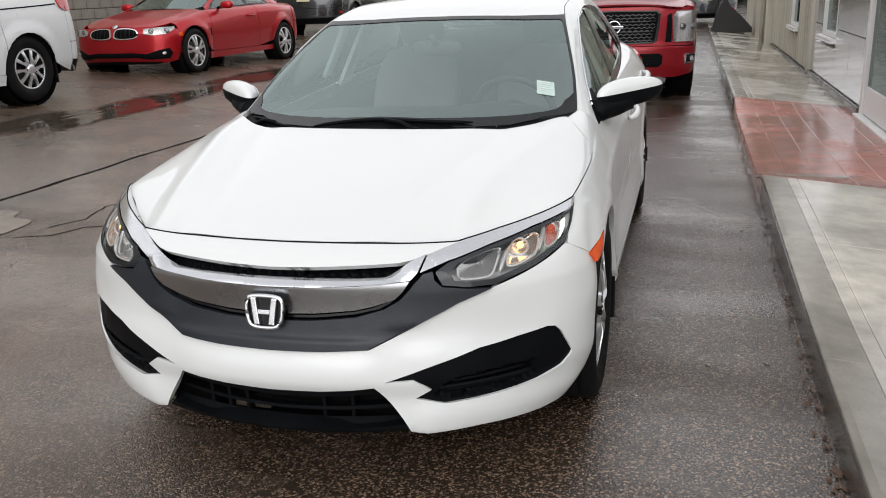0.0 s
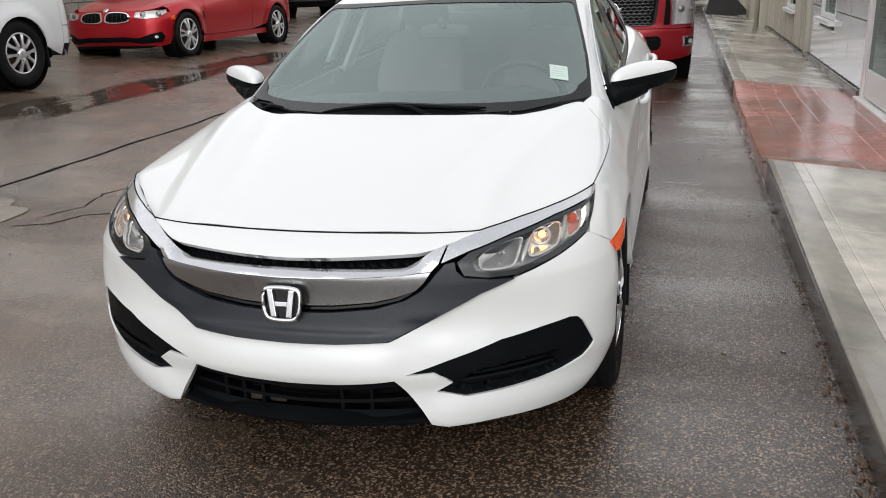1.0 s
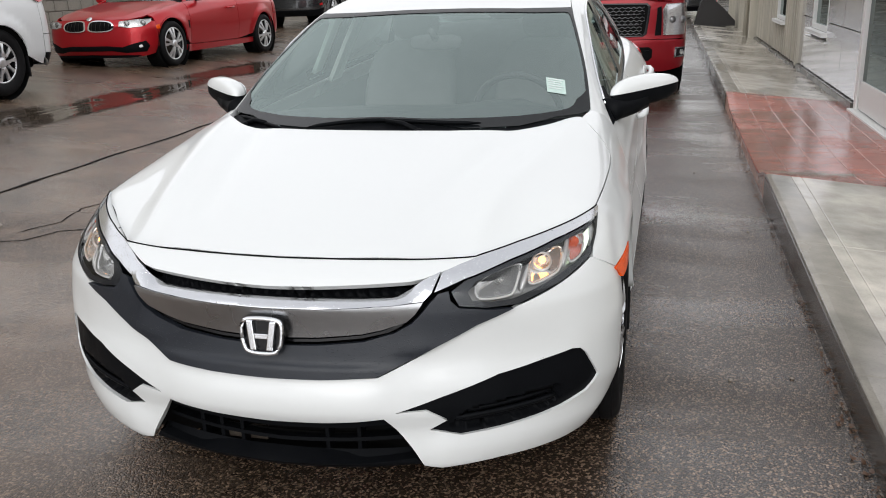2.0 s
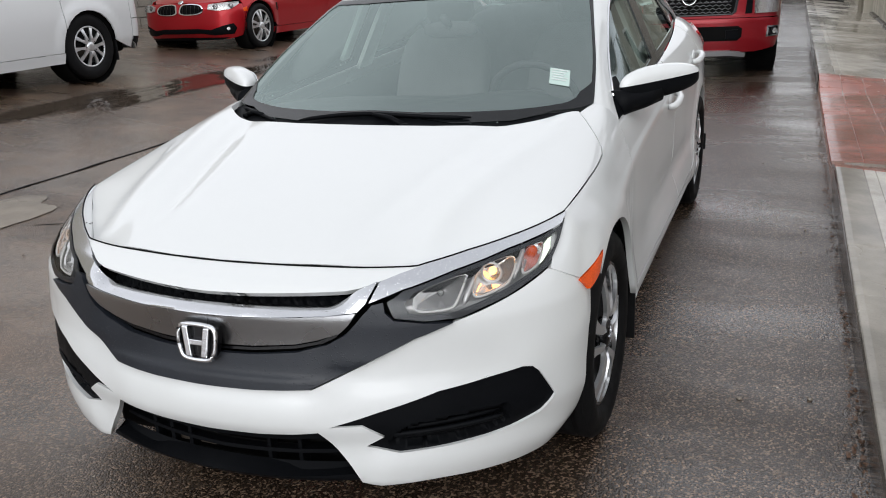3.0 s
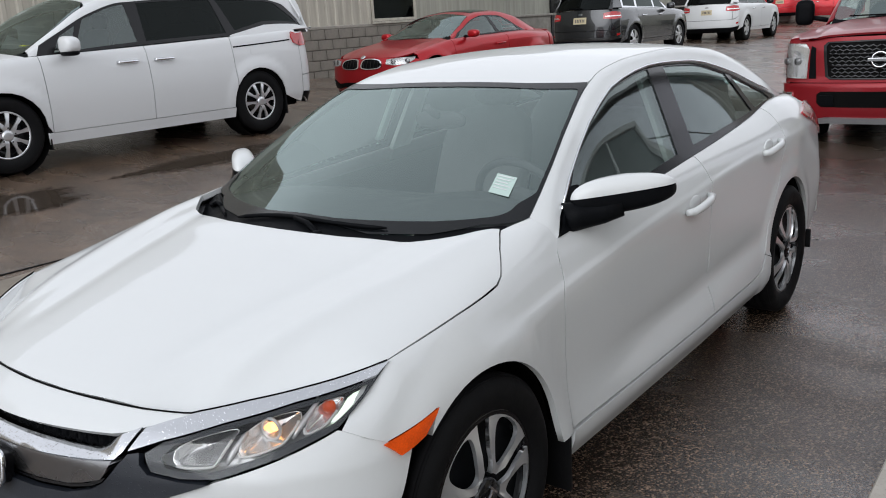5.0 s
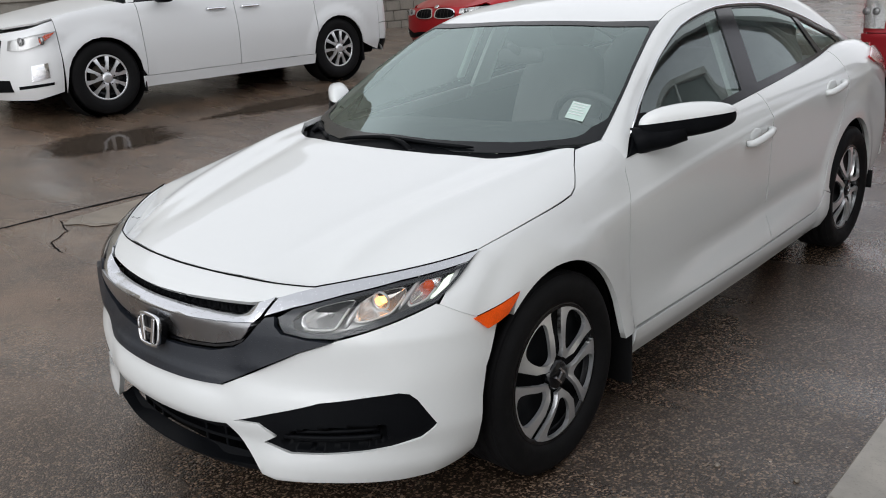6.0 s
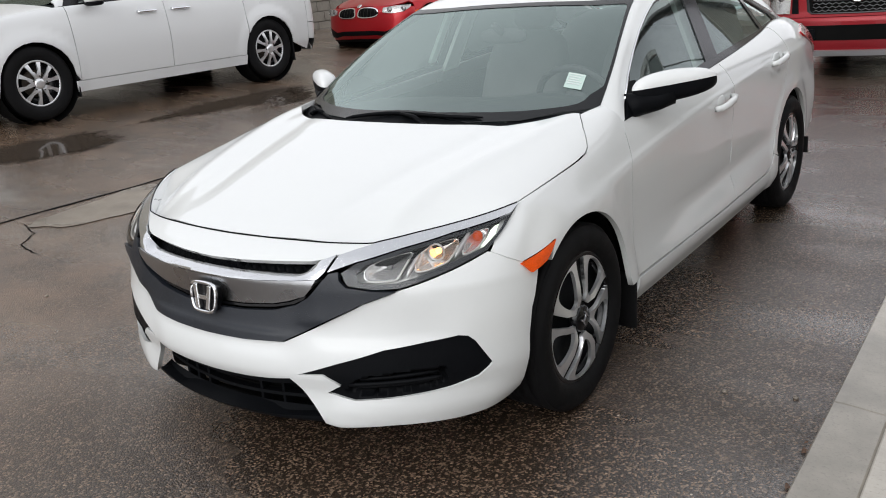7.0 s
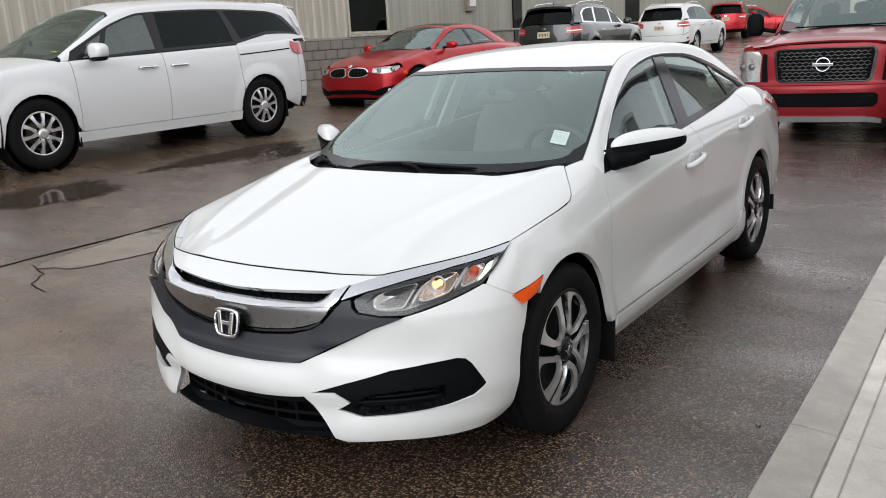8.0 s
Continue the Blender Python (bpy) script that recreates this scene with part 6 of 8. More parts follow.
    part("bulkhead", box(bmesh.new(), (-0.75, 0.24, 0.36), (0.75, 0.28, 0.86)), "void", cab, smooth=False)
    part("parcel_shelf", box(bmesh.new(), (-0.6, 2.75, 0.90), (0.6, 3.25, 0.94)), "cloth", cab, smooth=False)
    pillar = sheet([(2.05, 1.55), (2.05, 1.66), (2.95, 1.63), (2.95, 1.49)], cabin, 0.05, lift=-0.05, depth=0.02)
    pair("pillar_lining", pillar, "paper", cab)


def white_sedan():
    car = empty("sedan", pose(0, 0, 0), "white four-door sedan with a chrome grille bar, wet from rain", "car")
    sedan_front(car)
    sedan_shell(car)
    sedan_lamps(car)
    sedan_details(car)
    k = 0
    for y in (-0.03, 2.66):
        for s in (-1, 1):
            wheel(car, s * 0.775, y, 0.32, 0.322, 0.205, 0.226, cover_face, 5, s, turn=20 + 25 * k)
            k += 1
    for ob in car.children:                 # daylight falls through the panes into the cabin
        if ob.type == "MESH" and ob.data.materials[0] in (M["windscreen"], M["side_glass"]):
            ob.visible_shadow = False
    return car


white_sedan()


# ---------------- other vehicles ----------------
def swept(lines):
    return section(lines)


def line(*yxz):
    """A feature curve from (y, x, z) triples."""
    ys, xs, zs = yxz[0::3], yxz[1::3], yxz[2::3]
    return (spline(*[v for p in zip(ys, xs) for v in p]), spline(*[v for p in zip(ys, zs) for v in p]))


class Shell:
    """The shell of a parked vehicle: front axle at y 0, tail towards +y. lines: centre, edge or belt, shoulder, widest, low, foot."""

    def __init__(self, car, paint, lines, cab, nose_y, tail_y, y_nose, y_tail, base, low, arch_r, hub_z):
        self.car, self.paint, self.low, self.base, self.arch_r, self.hub_z = car, paint, low, base, arch_r, hub_z
        self.flat = swept(lines)
        self.cab = swept(cab + [lines[1]])
        self.y_nose, self.y_tail, self.nose_y, self.tail_y = y_nose, y_tail, nose_y, tail_y

    def body(self, t, y):
        x, y, z = self.flat(t, y)
        if abs(t) > 1:
            for yc in (0.0, self.base):
                r = math.hypot(y - yc, z - self.hub_z)
                x += (1 if t > 0 else -1) * 0.018 * smoothstep(self.arch_r + 0.15, self.arch_r + 0.02, r)
        return x, y, z

    def end(self, front):
        y1, curve = (self.y_nose, self.nose_y) if front else (self.y_tail, self.tail_y)
        zs = [self.low + 0.05 * k for k in range(int((self.top(y1) - self.low) / 0.05) + 1)]
        xs = [self.body(solve_t(self.body, y1, z, 2, 1.0, 5.0), y1)[0] for z in zs]
        wide = spline(*[v for p in zip(zs, xs) for v in p])
        return lambda a, z: ((-1 if a < 0 else 1) * wide(z) * math.sin(radians(min(abs(a), 90))), y1 + (curve(z) - y1) * math.cos(radians(min(abs(a), 90))) ** 0.85, z)

    def top(self, y):
        return self.body(1.0, y)[2] - 0.005

    def side(self, pts):
        return [(solve_t(self.body, y, z, 2, 1.0, 5.0), y) for y, z in pts]

    def put(self, name, outline, surf=None, paint=None, label="", res=0.05, **more):
        more.setdefault("depth", 0.02)
        return panel(name, paint or self.paint, self.car, outline, surf or self.body, res, label, **more)

    def arch(self, yc, a, b):
        return arc(yc, self.hub_z, self.arch_r, a, b, 12)

    def sides(self, doors, cowl, sill):
        """Wings, doors and sills on both flanks; doors: (front, rear) of each."""
        r, zc, g = self.arch_r, self.hub_z, 0.004
        zl = self.low
        wing = [(1.0, self.y_nose), (1.0, 0.0), (1.0, doors[0][0] - g)] + self.side([(doors[0][0] - g, self.top(0.3) - 0.1), (doors[0][0] - g, 0.6), (doors[0][0] - g, sill)])
        wing += self.side([p for p in self.arch(0.0, 175, 5) if p[1] > zl]) + self.side([(self.y_nose, zl + 0.05), (self.y_nose, 0.6)])
        self.put("front_wing", wing, both=True)
        for k, (a, b) in enumerate(doors):
            lower = [(a, sill), (b, sill)]
            if b > self.base - r:
                lower = [(a, sill), (self.base - r - 0.006, sill)] + [p for p in self.arch(self.base, 5, 100) if p[0] < b and p[1] > sill]
                lower.append((b, lower[-1][1] + 0.02))
            self.put("door", [(1.0, a + g)] + self.side([(a + g, self.top(a) - 0.12), (a + g, 0.6)]) + self.side([(min(max(y, a + g), b - g), z) for y, z in lower]) + self.side([(b - g, max(0.75, lower[-1][1] + 0.05)), (b - g, self.top(b) - 0.12)]) + [(1.0, b - g)], both=True)
        b = doors[-1][1]
        quarter = [(1.0, b + g)] + self.side([(b + g, self.top(b) - 0.12), (b + g, 0.75)])
        if b < self.base - r:
            quarter += self.side([(b + g, sill)])
            quarter += self.side([p for p in self.arch(self.base, 5, 175) if p[1] > zl])
        else:
            quarter += self.side([p for p in self.arch(self.base, 5, 175) if p[1] > zl and p[0] > b + g])
        quarter += self.side([(self.y_tail, zl + 0.06), (self.y_tail, 0.7)]) + [(1.0, self.y_tail)]
        self.put("rear_wing", quarter, both=True)
        self.put("sill", self.side([(r - 0.01, sill - 0.006), (self.base - r + 0.01, sill - 0.006), (self.base - r, zl), (r, zl)]), both=True)

    def wheels(self, track, radius, width, rim, face, turn=9):
        for k, y in enumerate((0.0, self.base)):
            for s in (-1, 1):
                wheel(self.car, s * track, y, self.hub_z, radius, width, rim, face, 5, s, turn=turn + 31 * k)
                # the shade inside the arch is put into the housing's near-black colour
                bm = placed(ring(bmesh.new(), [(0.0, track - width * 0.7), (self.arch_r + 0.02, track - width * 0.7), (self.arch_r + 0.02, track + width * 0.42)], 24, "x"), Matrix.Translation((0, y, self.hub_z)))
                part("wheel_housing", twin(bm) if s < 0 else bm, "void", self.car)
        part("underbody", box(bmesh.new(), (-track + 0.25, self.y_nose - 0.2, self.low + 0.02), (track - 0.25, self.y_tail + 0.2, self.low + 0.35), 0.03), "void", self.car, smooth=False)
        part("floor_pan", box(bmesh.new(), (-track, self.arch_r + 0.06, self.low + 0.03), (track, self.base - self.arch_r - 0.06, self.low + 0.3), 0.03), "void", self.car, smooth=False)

    def interior(self, y0, y1, z, xw):
        cab = new("cabin")
        cab.parent = self.car
        part("dashboard", ellipsoid(bmesh.new(), (0, y0 + 0.25, z - 0.12), (xw, 0.35, 0.14), 4, n=10), "dash", cab)
        for x in (-xw * 0.52, xw * 0.52):
            seat(cab, x, y0 + 1.05, z - 0.52)
        seat(cab, 0.0, min(y1 - 0.5, y0 + 2.0), z - 0.5, xw * 1.5)
        part("steering_wheel", placed(tube(bmesh.new(), [(0.18 * math.cos(k * math.tau / 24), 0.18 * math.sin(k * math.tau / 24), 0) for k in range(25)], 0.016, 6), facing((xw * 0.52, y0 + 0.62, z - 0.03), (0, 1, 0.42))), "dash", cab)
        part("floor", box(bmesh.new(), (-xw, y0, z - 0.75), (xw, y1, z - 0.6)), "void", cab, smooth=False)

    def lining(self, y0, y1, z0):
        pts = self.side([(y0, z0), (y1, z0)])
        bm = sheet([(1.02, y0), pts[0], pts[1], (1.02, y1)], self.body, 0.15, lift=-0.06, depth=0.0)
        for b in (twin(bm), bm):
            part("lining", b, "void", self.car)


def front_lamp(shell, outline, front, label, amber=None, inside_mat="lamp_silver"):
    """A headlamp that lies in the front's surface: dark housing, bowls and a clear lens."""
    for s in (-1, 1):
        surf = front if s > 0 else (lambda a, z: (-front(a, z)[0],) + tuple(front(a, z)[1:]))
        lamp = new("headlight")
        lamp.parent = shell.car
        lamp["label"] = label
        part("housing", sheet(outline, surf, 0.03, lift=0.004, depth=0.0), inside_mat, lamp)
        a0, z0 = sum(p[0] for p in outline) / len(outline), sum(p[1] for p in outline) / len(outline)
        for k in (-1, 1):
            c = Vector(surf(a0 + k * (max(p[0] for p in outline) - a0) * 0.42, z0)) + Vector((0, -0.012, 0))
            part("projector", placed(fix(ring(bmesh.new(), [(0.040, -0.01), (0.040, 0.004), (0.032, 0.008), (0.0, 0.016)], 18, "z")), facing(c, (s * 0.3, -1, 0))), "lamp_grey", lamp)
        part("lens", sheet(outline, surf, 0.04, lift=0.026, depth=0.024), "lens", lamp)
        if amber:
            part("turn_lamp", sheet(amber, surf, 0.03, lift=0.022, depth=0.004), "amber", lamp)


def white_van():
    car = empty("minivan", pose(-7.11, 2.26, 0.37, 0, 0, -1.7), "white minivan with dark rear windows, parked on wet asphalt", "minivan")
    lines = [line(-0.9, 0, 0.84, -0.75, 0, 0.95, -0.4, 0, 1.04, 0.35, 0, 1.16, 3.9, 0, 1.2),
             line(-0.8, 0.66, 0.86, -0.5, 0.86, 0.96, -0.2, 0.89, 1.02, 0.35, 0.895, 1.07, 1.0, 0.90, 1.085, 3.0, 0.90, 1.15, 4.1, 0.85, 1.20),
             line(-0.7, 0.84, 0.80, -0.4, 0.935, 0.87, 0.3, 0.955, 0.94, 2.0, 0.955, 0.96, 3.4, 0.955, 1.0, 4.1, 0.90, 1.04),
             line(-0.7, 0.87, 0.60, -0.4, 0.965, 0.62, 0.3, 0.985, 0.66, 2.0, 0.985, 0.66, 3.4, 0.985, 0.70, 4.1, 0.93, 0.74),
             line(-0.7, 0.86, 0.42, -0.4, 0.955, 0.42, 0.5, 0.965, 0.40, 2.6, 0.965, 0.40, 3.4, 0.97, 0.44, 4.1, 0.92, 0.46),
             line(-0.7, 0.80, 0.20, -0.4, 0.90, 0.20, 0.5, 0.93, 0.22, 2.6, 0.93, 0.22, 3.4, 0.92, 0.26, 4.1, 0.86, 0.32)]
    cab = [line(0.22, 0, 1.12, 0.7, 0, 1.40, 1.15, 0, 1.64, 1.5, 0, 1.715, 2.4, 0, 1.75, 3.6, 0, 1.715, 4.0, 0, 1.66),
           line(0.3, 0.80, 1.08, 0.7, 0.755, 1.31, 1.15, 0.70, 1.55, 1.5, 0.695, 1.63, 2.4, 0.70, 1.67, 3.6, 0.685, 1.635, 4.0, 0.67, 1.58),
           line(0.3, 0.87, 1.075, 0.7, 0.815, 1.27, 1.15, 0.755, 1.47, 1.5, 0.74, 1.56, 2.4, 0.74, 1.59, 3.4, 0.735, 1.56, 3.8, 0.74, 1.47, 4.02, 0.80, 1.22)]
    s = Shell(car, "van_white", lines, cab, spline(0.2, -0.86, 0.35, -0.93, 0.6, -0.92, 0.8, -0.90, 0.86, -0.84, 0.95, -0.70), spline(0.2, 4.08, 0.5, 4.17, 0.9, 4.16, 1.2, 4.12), -0.42, 3.75, 3.06, 0.21, 0.40, 0.365)
    f, r = s.end(True), s.end(False)
    s.sides([(0.44, 1.60), (1.60, 2.72)], 0.3, 0.335)
    s.put("bonnet", mirrored([(0, -0.78), (0.6, -0.75), (0.97, -0.55), (0.985, -0.2), (0.985, 0.32), (0.6, 0.24), (0, 0.19)]), label="white bonnet")
    s.put("front_bumper", mirrored([(0, 0.22), (60, 0.22), (88, 0.28), (89.5, 0.60), (89.5, 0.955), (76, 0.935), (60, 0.895), (35, 0.865), (0, 0.86)]), f, label="white front bumper")
    s.put("grille", mirrored([(0, 0.62), (34, 0.64), (38, 0.80), (0, 0.83)]), f, "gloss", "dark grille", lift=0.006)
    s.put("lower_grille", mirrored([(0, 0.30), (42, 0.31), (40, 0.42), (0, 0.43)]), f, "trim", "black lower grille", lift=0.006)
    s.put("fog_surround", [(60, 0.40), (77, 0.43), (77, 0.57), (62, 0.55)], f, "smooth_chrome", "chrome fog lamp surround", both=True, lift=0.006)
    s.put("fog_lamp", [(63, 0.45), (75, 0.47), (75, 0.52), (64, 0.51)], f, "reflector", "fog lamp", both=True, lift=0.012)
    s.put("bumper_gap", [(48, 0.33), (80, 0.36), (80, 0.385), (48, 0.36)], f, "trim", "", both=True, lift=0.004)
    front_lamp(s, [(44, 0.70), (58, 0.70), (72, 0.735), (84, 0.80), (89, 0.855), (78, 0.84), (60, 0.81), (46, 0.79)], f, "swept-back headlight with amber corner", amber=[(74, 0.75), (83, 0.80), (88, 0.845), (80, 0.83), (73, 0.79)])
    s.put("rear_bumper", mirrored([(0, 0.24), (70, 0.26), (89, 0.36), (89.5, 0.62), (0, 0.62)]), r, label="white rear bumper", heart=(0, 2.0, 0.6))
    s.put("bumper_foot", mirrored([(0, 0.26), (70, 0.28), (89, 0.36), (89, 0.42), (0, 0.36)]), r, "trim", "black bumper foot", lift=0.006, heart=(0, 2.0, 0.6))
    s.put("tailgate", mirrored([(0, 0.63), (72, 0.63), (72, 1.16), (0, 1.16)]), r, label="white tailgate", heart=(0, 2.0, 0.6))
    s.put("rear_corner", [(72.5, 0.63), (89.6, 0.63), (89.6, 1.15), (72.5, 1.15)], r, None, "", both=True, heart=(0, 2.0, 0.6))
    s.put("tail_lamp", [(66, 0.99), (89, 0.98), (89.5, 1.13), (66, 1.15)], r, "red_lens", "red tail lamp", both=True, lift=0.015, depth=0.04, heart=(0, 2.0, 0.6))
    s.put("tail_lamp_side", s.side([(3.64, 1.09), (3.67, 1.02), (3.74, 0.985), (3.76, 1.12), (3.66, 1.15)]), None, "red_lens", "", both=True, lift=0.022, depth=0.04)
    ws = [(0, 0.20), (0.6, 0.26), (0.96, 0.36), (0.965, 0.7), (0.96, 1.06), (0.7, 1.15), (0, 1.17)]
    s.put("windscreen", mirrored(ws), s.cab, "windscreen", "windscreen with a small yellow note", depth=0.005)
    s.put("windscreen_border", mirrored(ws), s.cab, "frit", "", lift=-0.003, depth=0.0, holes=[mirrored([(0, 0.32), (0.6, 0.37), (0.9, 0.47), (0.915, 0.7), (0.91, 0.98), (0.7, 1.08), (0, 1.10)])])
    s.put("roof", mirrored([(0, 1.18), (0.7, 1.16), (0.985, 1.10), (0.985, 2.0), (0.985, 3.5), (0.95, 3.95), (0, 4.0)]), s.cab, label="white roof")
    s.put("spoiler", mirrored([(0, 3.86), (0.95, 3.84), (0.99, 4.02), (0, 4.12)]), s.cab, label="white roof spoiler", lift=0.025, depth=0.04)
    back = lambda a, q: ((-1 if a < 0 else 1) * (0.86 - 0.17 * q) * abs(a), 4.13 - 0.14 * q - 0.12 * a * a, 1.15 + 0.47 * q)
    s.put("rear_screen", mirrored([(0, 0.06), (0.82, 0.08), (0.88, 0.2), (0.88, 0.9), (0, 0.95)]), back, "dark_glass", "dark rear window", lift=0.004, heart=(0, 2.0, 1.2))
    s.put("tailgate_frame", mirrored([(0, 0.0), (1.0, 0.0), (1.03, 0.5), (0.99, 1.0), (0, 1.02)]), back, None, "white tailgate upper frame", heart=(0, 2.0, 1.2))
    s.put("belt_kick", [(2.79, 3.98), (2.79, 3.3), (2.96, 2.76), (3.0, 2.76), (3.0, 3.4), (3.0, 4.05), (2.79, 4.05)], s.cab, label="white panel below the rear quarter window", both=True)
    s.put("roof_rail", [(1.0, 0.38), (1.0, 1.1), (1.0, 2.0), (1.0, 3.0), (1.0, 3.98), (2.0, 4.06), (2.95, 4.08), (2.95, 3.96), (2.4, 3.90), (2.02, 3.72), (1.97, 3.4), (1.97, 2.4), (1.97, 1.5), (1.97, 1.15), (1.97, 0.5), (2.9, 0.44), (2.9, 0.36)], s.cab, label="white pillar and roof side", both=True)
    fg = [(2.1, 1.03), (2.1, 1.3), (2.1, 1.53), (2.9, 1.555), (2.9, 1.1), (2.9, 0.84)]
    qg = [(2.25, 0.72), (2.18, 0.93), (2.88, 0.79), (2.88, 0.62)]
    rg = [(2.1, 1.68), (2.1, 2.2), (2.1, 2.62), (2.9, 2.72), (2.9, 2.2), (2.9, 1.66)]
    bg = [(2.1, 2.70), (2.1, 3.2), (2.12, 3.58), (2.5, 3.80), (2.7, 3.86), (2.7, 3.3), (2.86, 2.85)]
    s.put("window_trim", [(1.98, 0.5), (1.98, 1.15), (1.98, 1.5), (1.98, 2.4), (1.98, 3.4), (2.03, 3.72), (2.42, 3.88), (2.80, 3.93), (2.80, 3.3), (2.97, 2.8), (2.97, 1.5), (2.97, 0.42)], s.cab, "gloss", "black window surround", both=True, lift=-0.004, holes=[fg, qg, rg, bg])
    for nm, g, mt in (("front_window", fg, "side_glass"), ("corner_window", qg, "side_glass"), ("rear_window", rg, "dark_glass"), ("quarter_window", bg, "dark_glass")):
        s.put(nm, g, s.cab, mt, "tinted side window", both=True, lift=-0.008, depth=0.003)
    s.put("door_rail", s.side([(2.74, 1.015), (3.62, 1.055), (3.62, 1.07), (2.74, 1.03)]), None, "trim", "black sliding door rail", both=True, lift=0.003, depth=0.006)
    s.put("fuel_flap", s.side([(2.98, 0.92), (3.16, 0.925), (3.16, 1.0), (2.98, 0.99)]), None, None, "", both=True, lift=0.002, depth=0.006)
    for y in (1.36, 1.80):
        z = 0.955
        x = s.body(solve_t(s.body, y, z, 2, 1, 5), y)[0]
        pair("door_handle", tube(bmesh.new(), [(x, y - 0.12, z), (x + 0.03, y - 0.1, z), (x + 0.036, y, z), (x + 0.03, y + 0.1, z), (x, y + 0.12, z)], 0.016, 8), "smooth_chrome", car, "chrome and white pull handle")
    shape = lambda p: Vector((p.x, p.y, p.z * (1 - 0.15 * p.x / 0.13)))
    for sd in (-1, 1):
        mir = new("door_mirror")
        mir.parent = car
        part("mirror_cap", ellipsoid(bmesh.new(), (sd * 1.055, 0.70, 1.16), (0.12, 0.08, 0.085), 3.2, shape, 12), "van_white", mir)
        part("mirror_arm", tube(bmesh.new(), [(sd * 0.88, 0.70, 1.09), (sd * 0.98, 0.70, 1.085)], 0.03, 8), "trim", mir)
        part("mirror_base", ellipsoid(bmesh.new(), (sd * 1.05, 0.70, 1.085), (0.11, 0.07, 0.03), 3, n=8), "trim", mir)
    pair("mud_flap", box(bmesh.new(), (0.75, 0.40, 0.17), (0.96, 0.415, 0.38), 0.004), "rubber", car, "", False)
    pair("mud_flap", box(bmesh.new(), (0.75, 3.45, 0.17), (0.96, 3.465, 0.40), 0.004), "rubber", car, "", False)
    s.wheels(0.845, 0.365, 0.235, 0.225, spoke_face(5, 5.4, 2, 36, 0, "alloy"))
    s.lining(0.5, 3.7, 0.4)
    s.interior(0.35, 3.6, 1.08, 0.72)
    p = Vector(s.cab(0.70, 0.46))
    part("note", box(bmesh.new(), (p.x - 0.05, p.y - 0.03, p.z - 0.02), (p.x + 0.05, p.y + 0.03, p.z - 0.012)), "note", car, "yellow note behind the glass", False)


def red_coupe():
    car = empty("coupe", pose(-7.03, 8.94, 0.35, -0.6, 0, -2.5), "red two-door coupe with a twin-oval grille, wet paint", "car")
    lines = [line(-0.74, 0, 0.66, -0.6, 0, 0.74, -0.3, 0, 0.83, 0.3, 0, 0.92, 0.55, 0, 0.95, 3.0, 0, 1.04, 3.7, 0, 1.0),
             line(-0.66, 0.55, 0.66, -0.5, 0.68, 0.71, -0.2, 0.775, 0.79, 0.3, 0.77, 0.88, 0.6, 0.765, 0.92, 1.6, 0.75, 0.955, 2.6, 0.74, 0.985, 3.6, 0.60, 0.97),
             line(-0.62, 0.70, 0.64, -0.4, 0.825, 0.71, 0.2, 0.865, 0.78, 1.4, 0.865, 0.83, 2.6, 0.895, 0.88, 3.3, 0.80, 0.88, 3.7, 0.68, 0.86),
             line(-0.62, 0.74, 0.52, -0.4, 0.865, 0.56, 0.2, 0.895, 0.60, 1.4, 0.885, 0.60, 2.6, 0.91, 0.62, 3.3, 0.83, 0.64, 3.7, 0.70, 0.64),
             line(-0.62, 0.74, 0.38, -0.4, 0.865, 0.36, 0.5, 0.87, 0.36, 2.3, 0.87, 0.38, 3.3, 0.83, 0.42, 3.7, 0.70, 0.44),
             line(-0.62, 0.68, 0.17, -0.4, 0.80, 0.17, 0.5, 0.84, 0.18, 2.3, 0.84, 0.20, 3.3, 0.78, 0.26, 3.7, 0.66, 0.28)]
    cab = [line(0.45, 0, 0.945, 0.9, 0, 1.16, 1.25, 0, 1.31, 1.6, 0, 1.37, 2.0, 0, 1.377, 2.5, 0, 1.32, 3.1, 0, 1.06),
           line(0.55, 0.70, 0.935, 0.9, 0.64, 1.10, 1.25, 0.575, 1.255, 1.6, 0.555, 1.31, 2.0, 0.545, 1.315, 2.5, 0.54, 1.25, 3.1, 0.55, 1.04),
           line(0.55, 0.755, 0.935, 0.9, 0.70, 1.06, 1.25, 0.63, 1.20, 1.6, 0.60, 1.265, 2.0, 0.595, 1.255, 2.4, 0.63, 1.14, 2.68, 0.71, 0.995)]
    s = Shell(car, "red", lines, cab, spline(0.17, -0.72, 0.3, -0.79, 0.5, -0.78, 0.62, -0.76, 0.7, -0.70, 0.76, -0.62), spline(0.2, 3.7, 0.5, 3.84, 0.8, 3.82, 1.0, 3.74), -0.36, 3.3, 2.81, 0.17, 0.375, 0.325)
    f, r = s.end(True), s.end(False)
    s.sides([(0.50, 1.95)], 0.5, 0.29)
    s.put("bonnet", mirrored([(0, -0.66), (0.5, -0.64), (0.8, -0.57), (0.97, -0.42), (0.985, -0.1), (0.985, 0.45), (0.6, 0.49), (0, 0.44)]), label="red bonnet", heart=(0, 0.5, 0.2),
          dent=lambda t, y: 0.012 * math.exp(-((abs(t) - 0.62) / 0.12) ** 2) * smoothstep(-0.7, -0.2, y))
    s.put("front_bumper", mirrored([(0, 0.18), (60, 0.18), (86, 0.22), (89.5, 0.40), (89.5, 0.66), (70, 0.69), (30, 0.70), (0, 0.70)]), f, label="red front bumper")
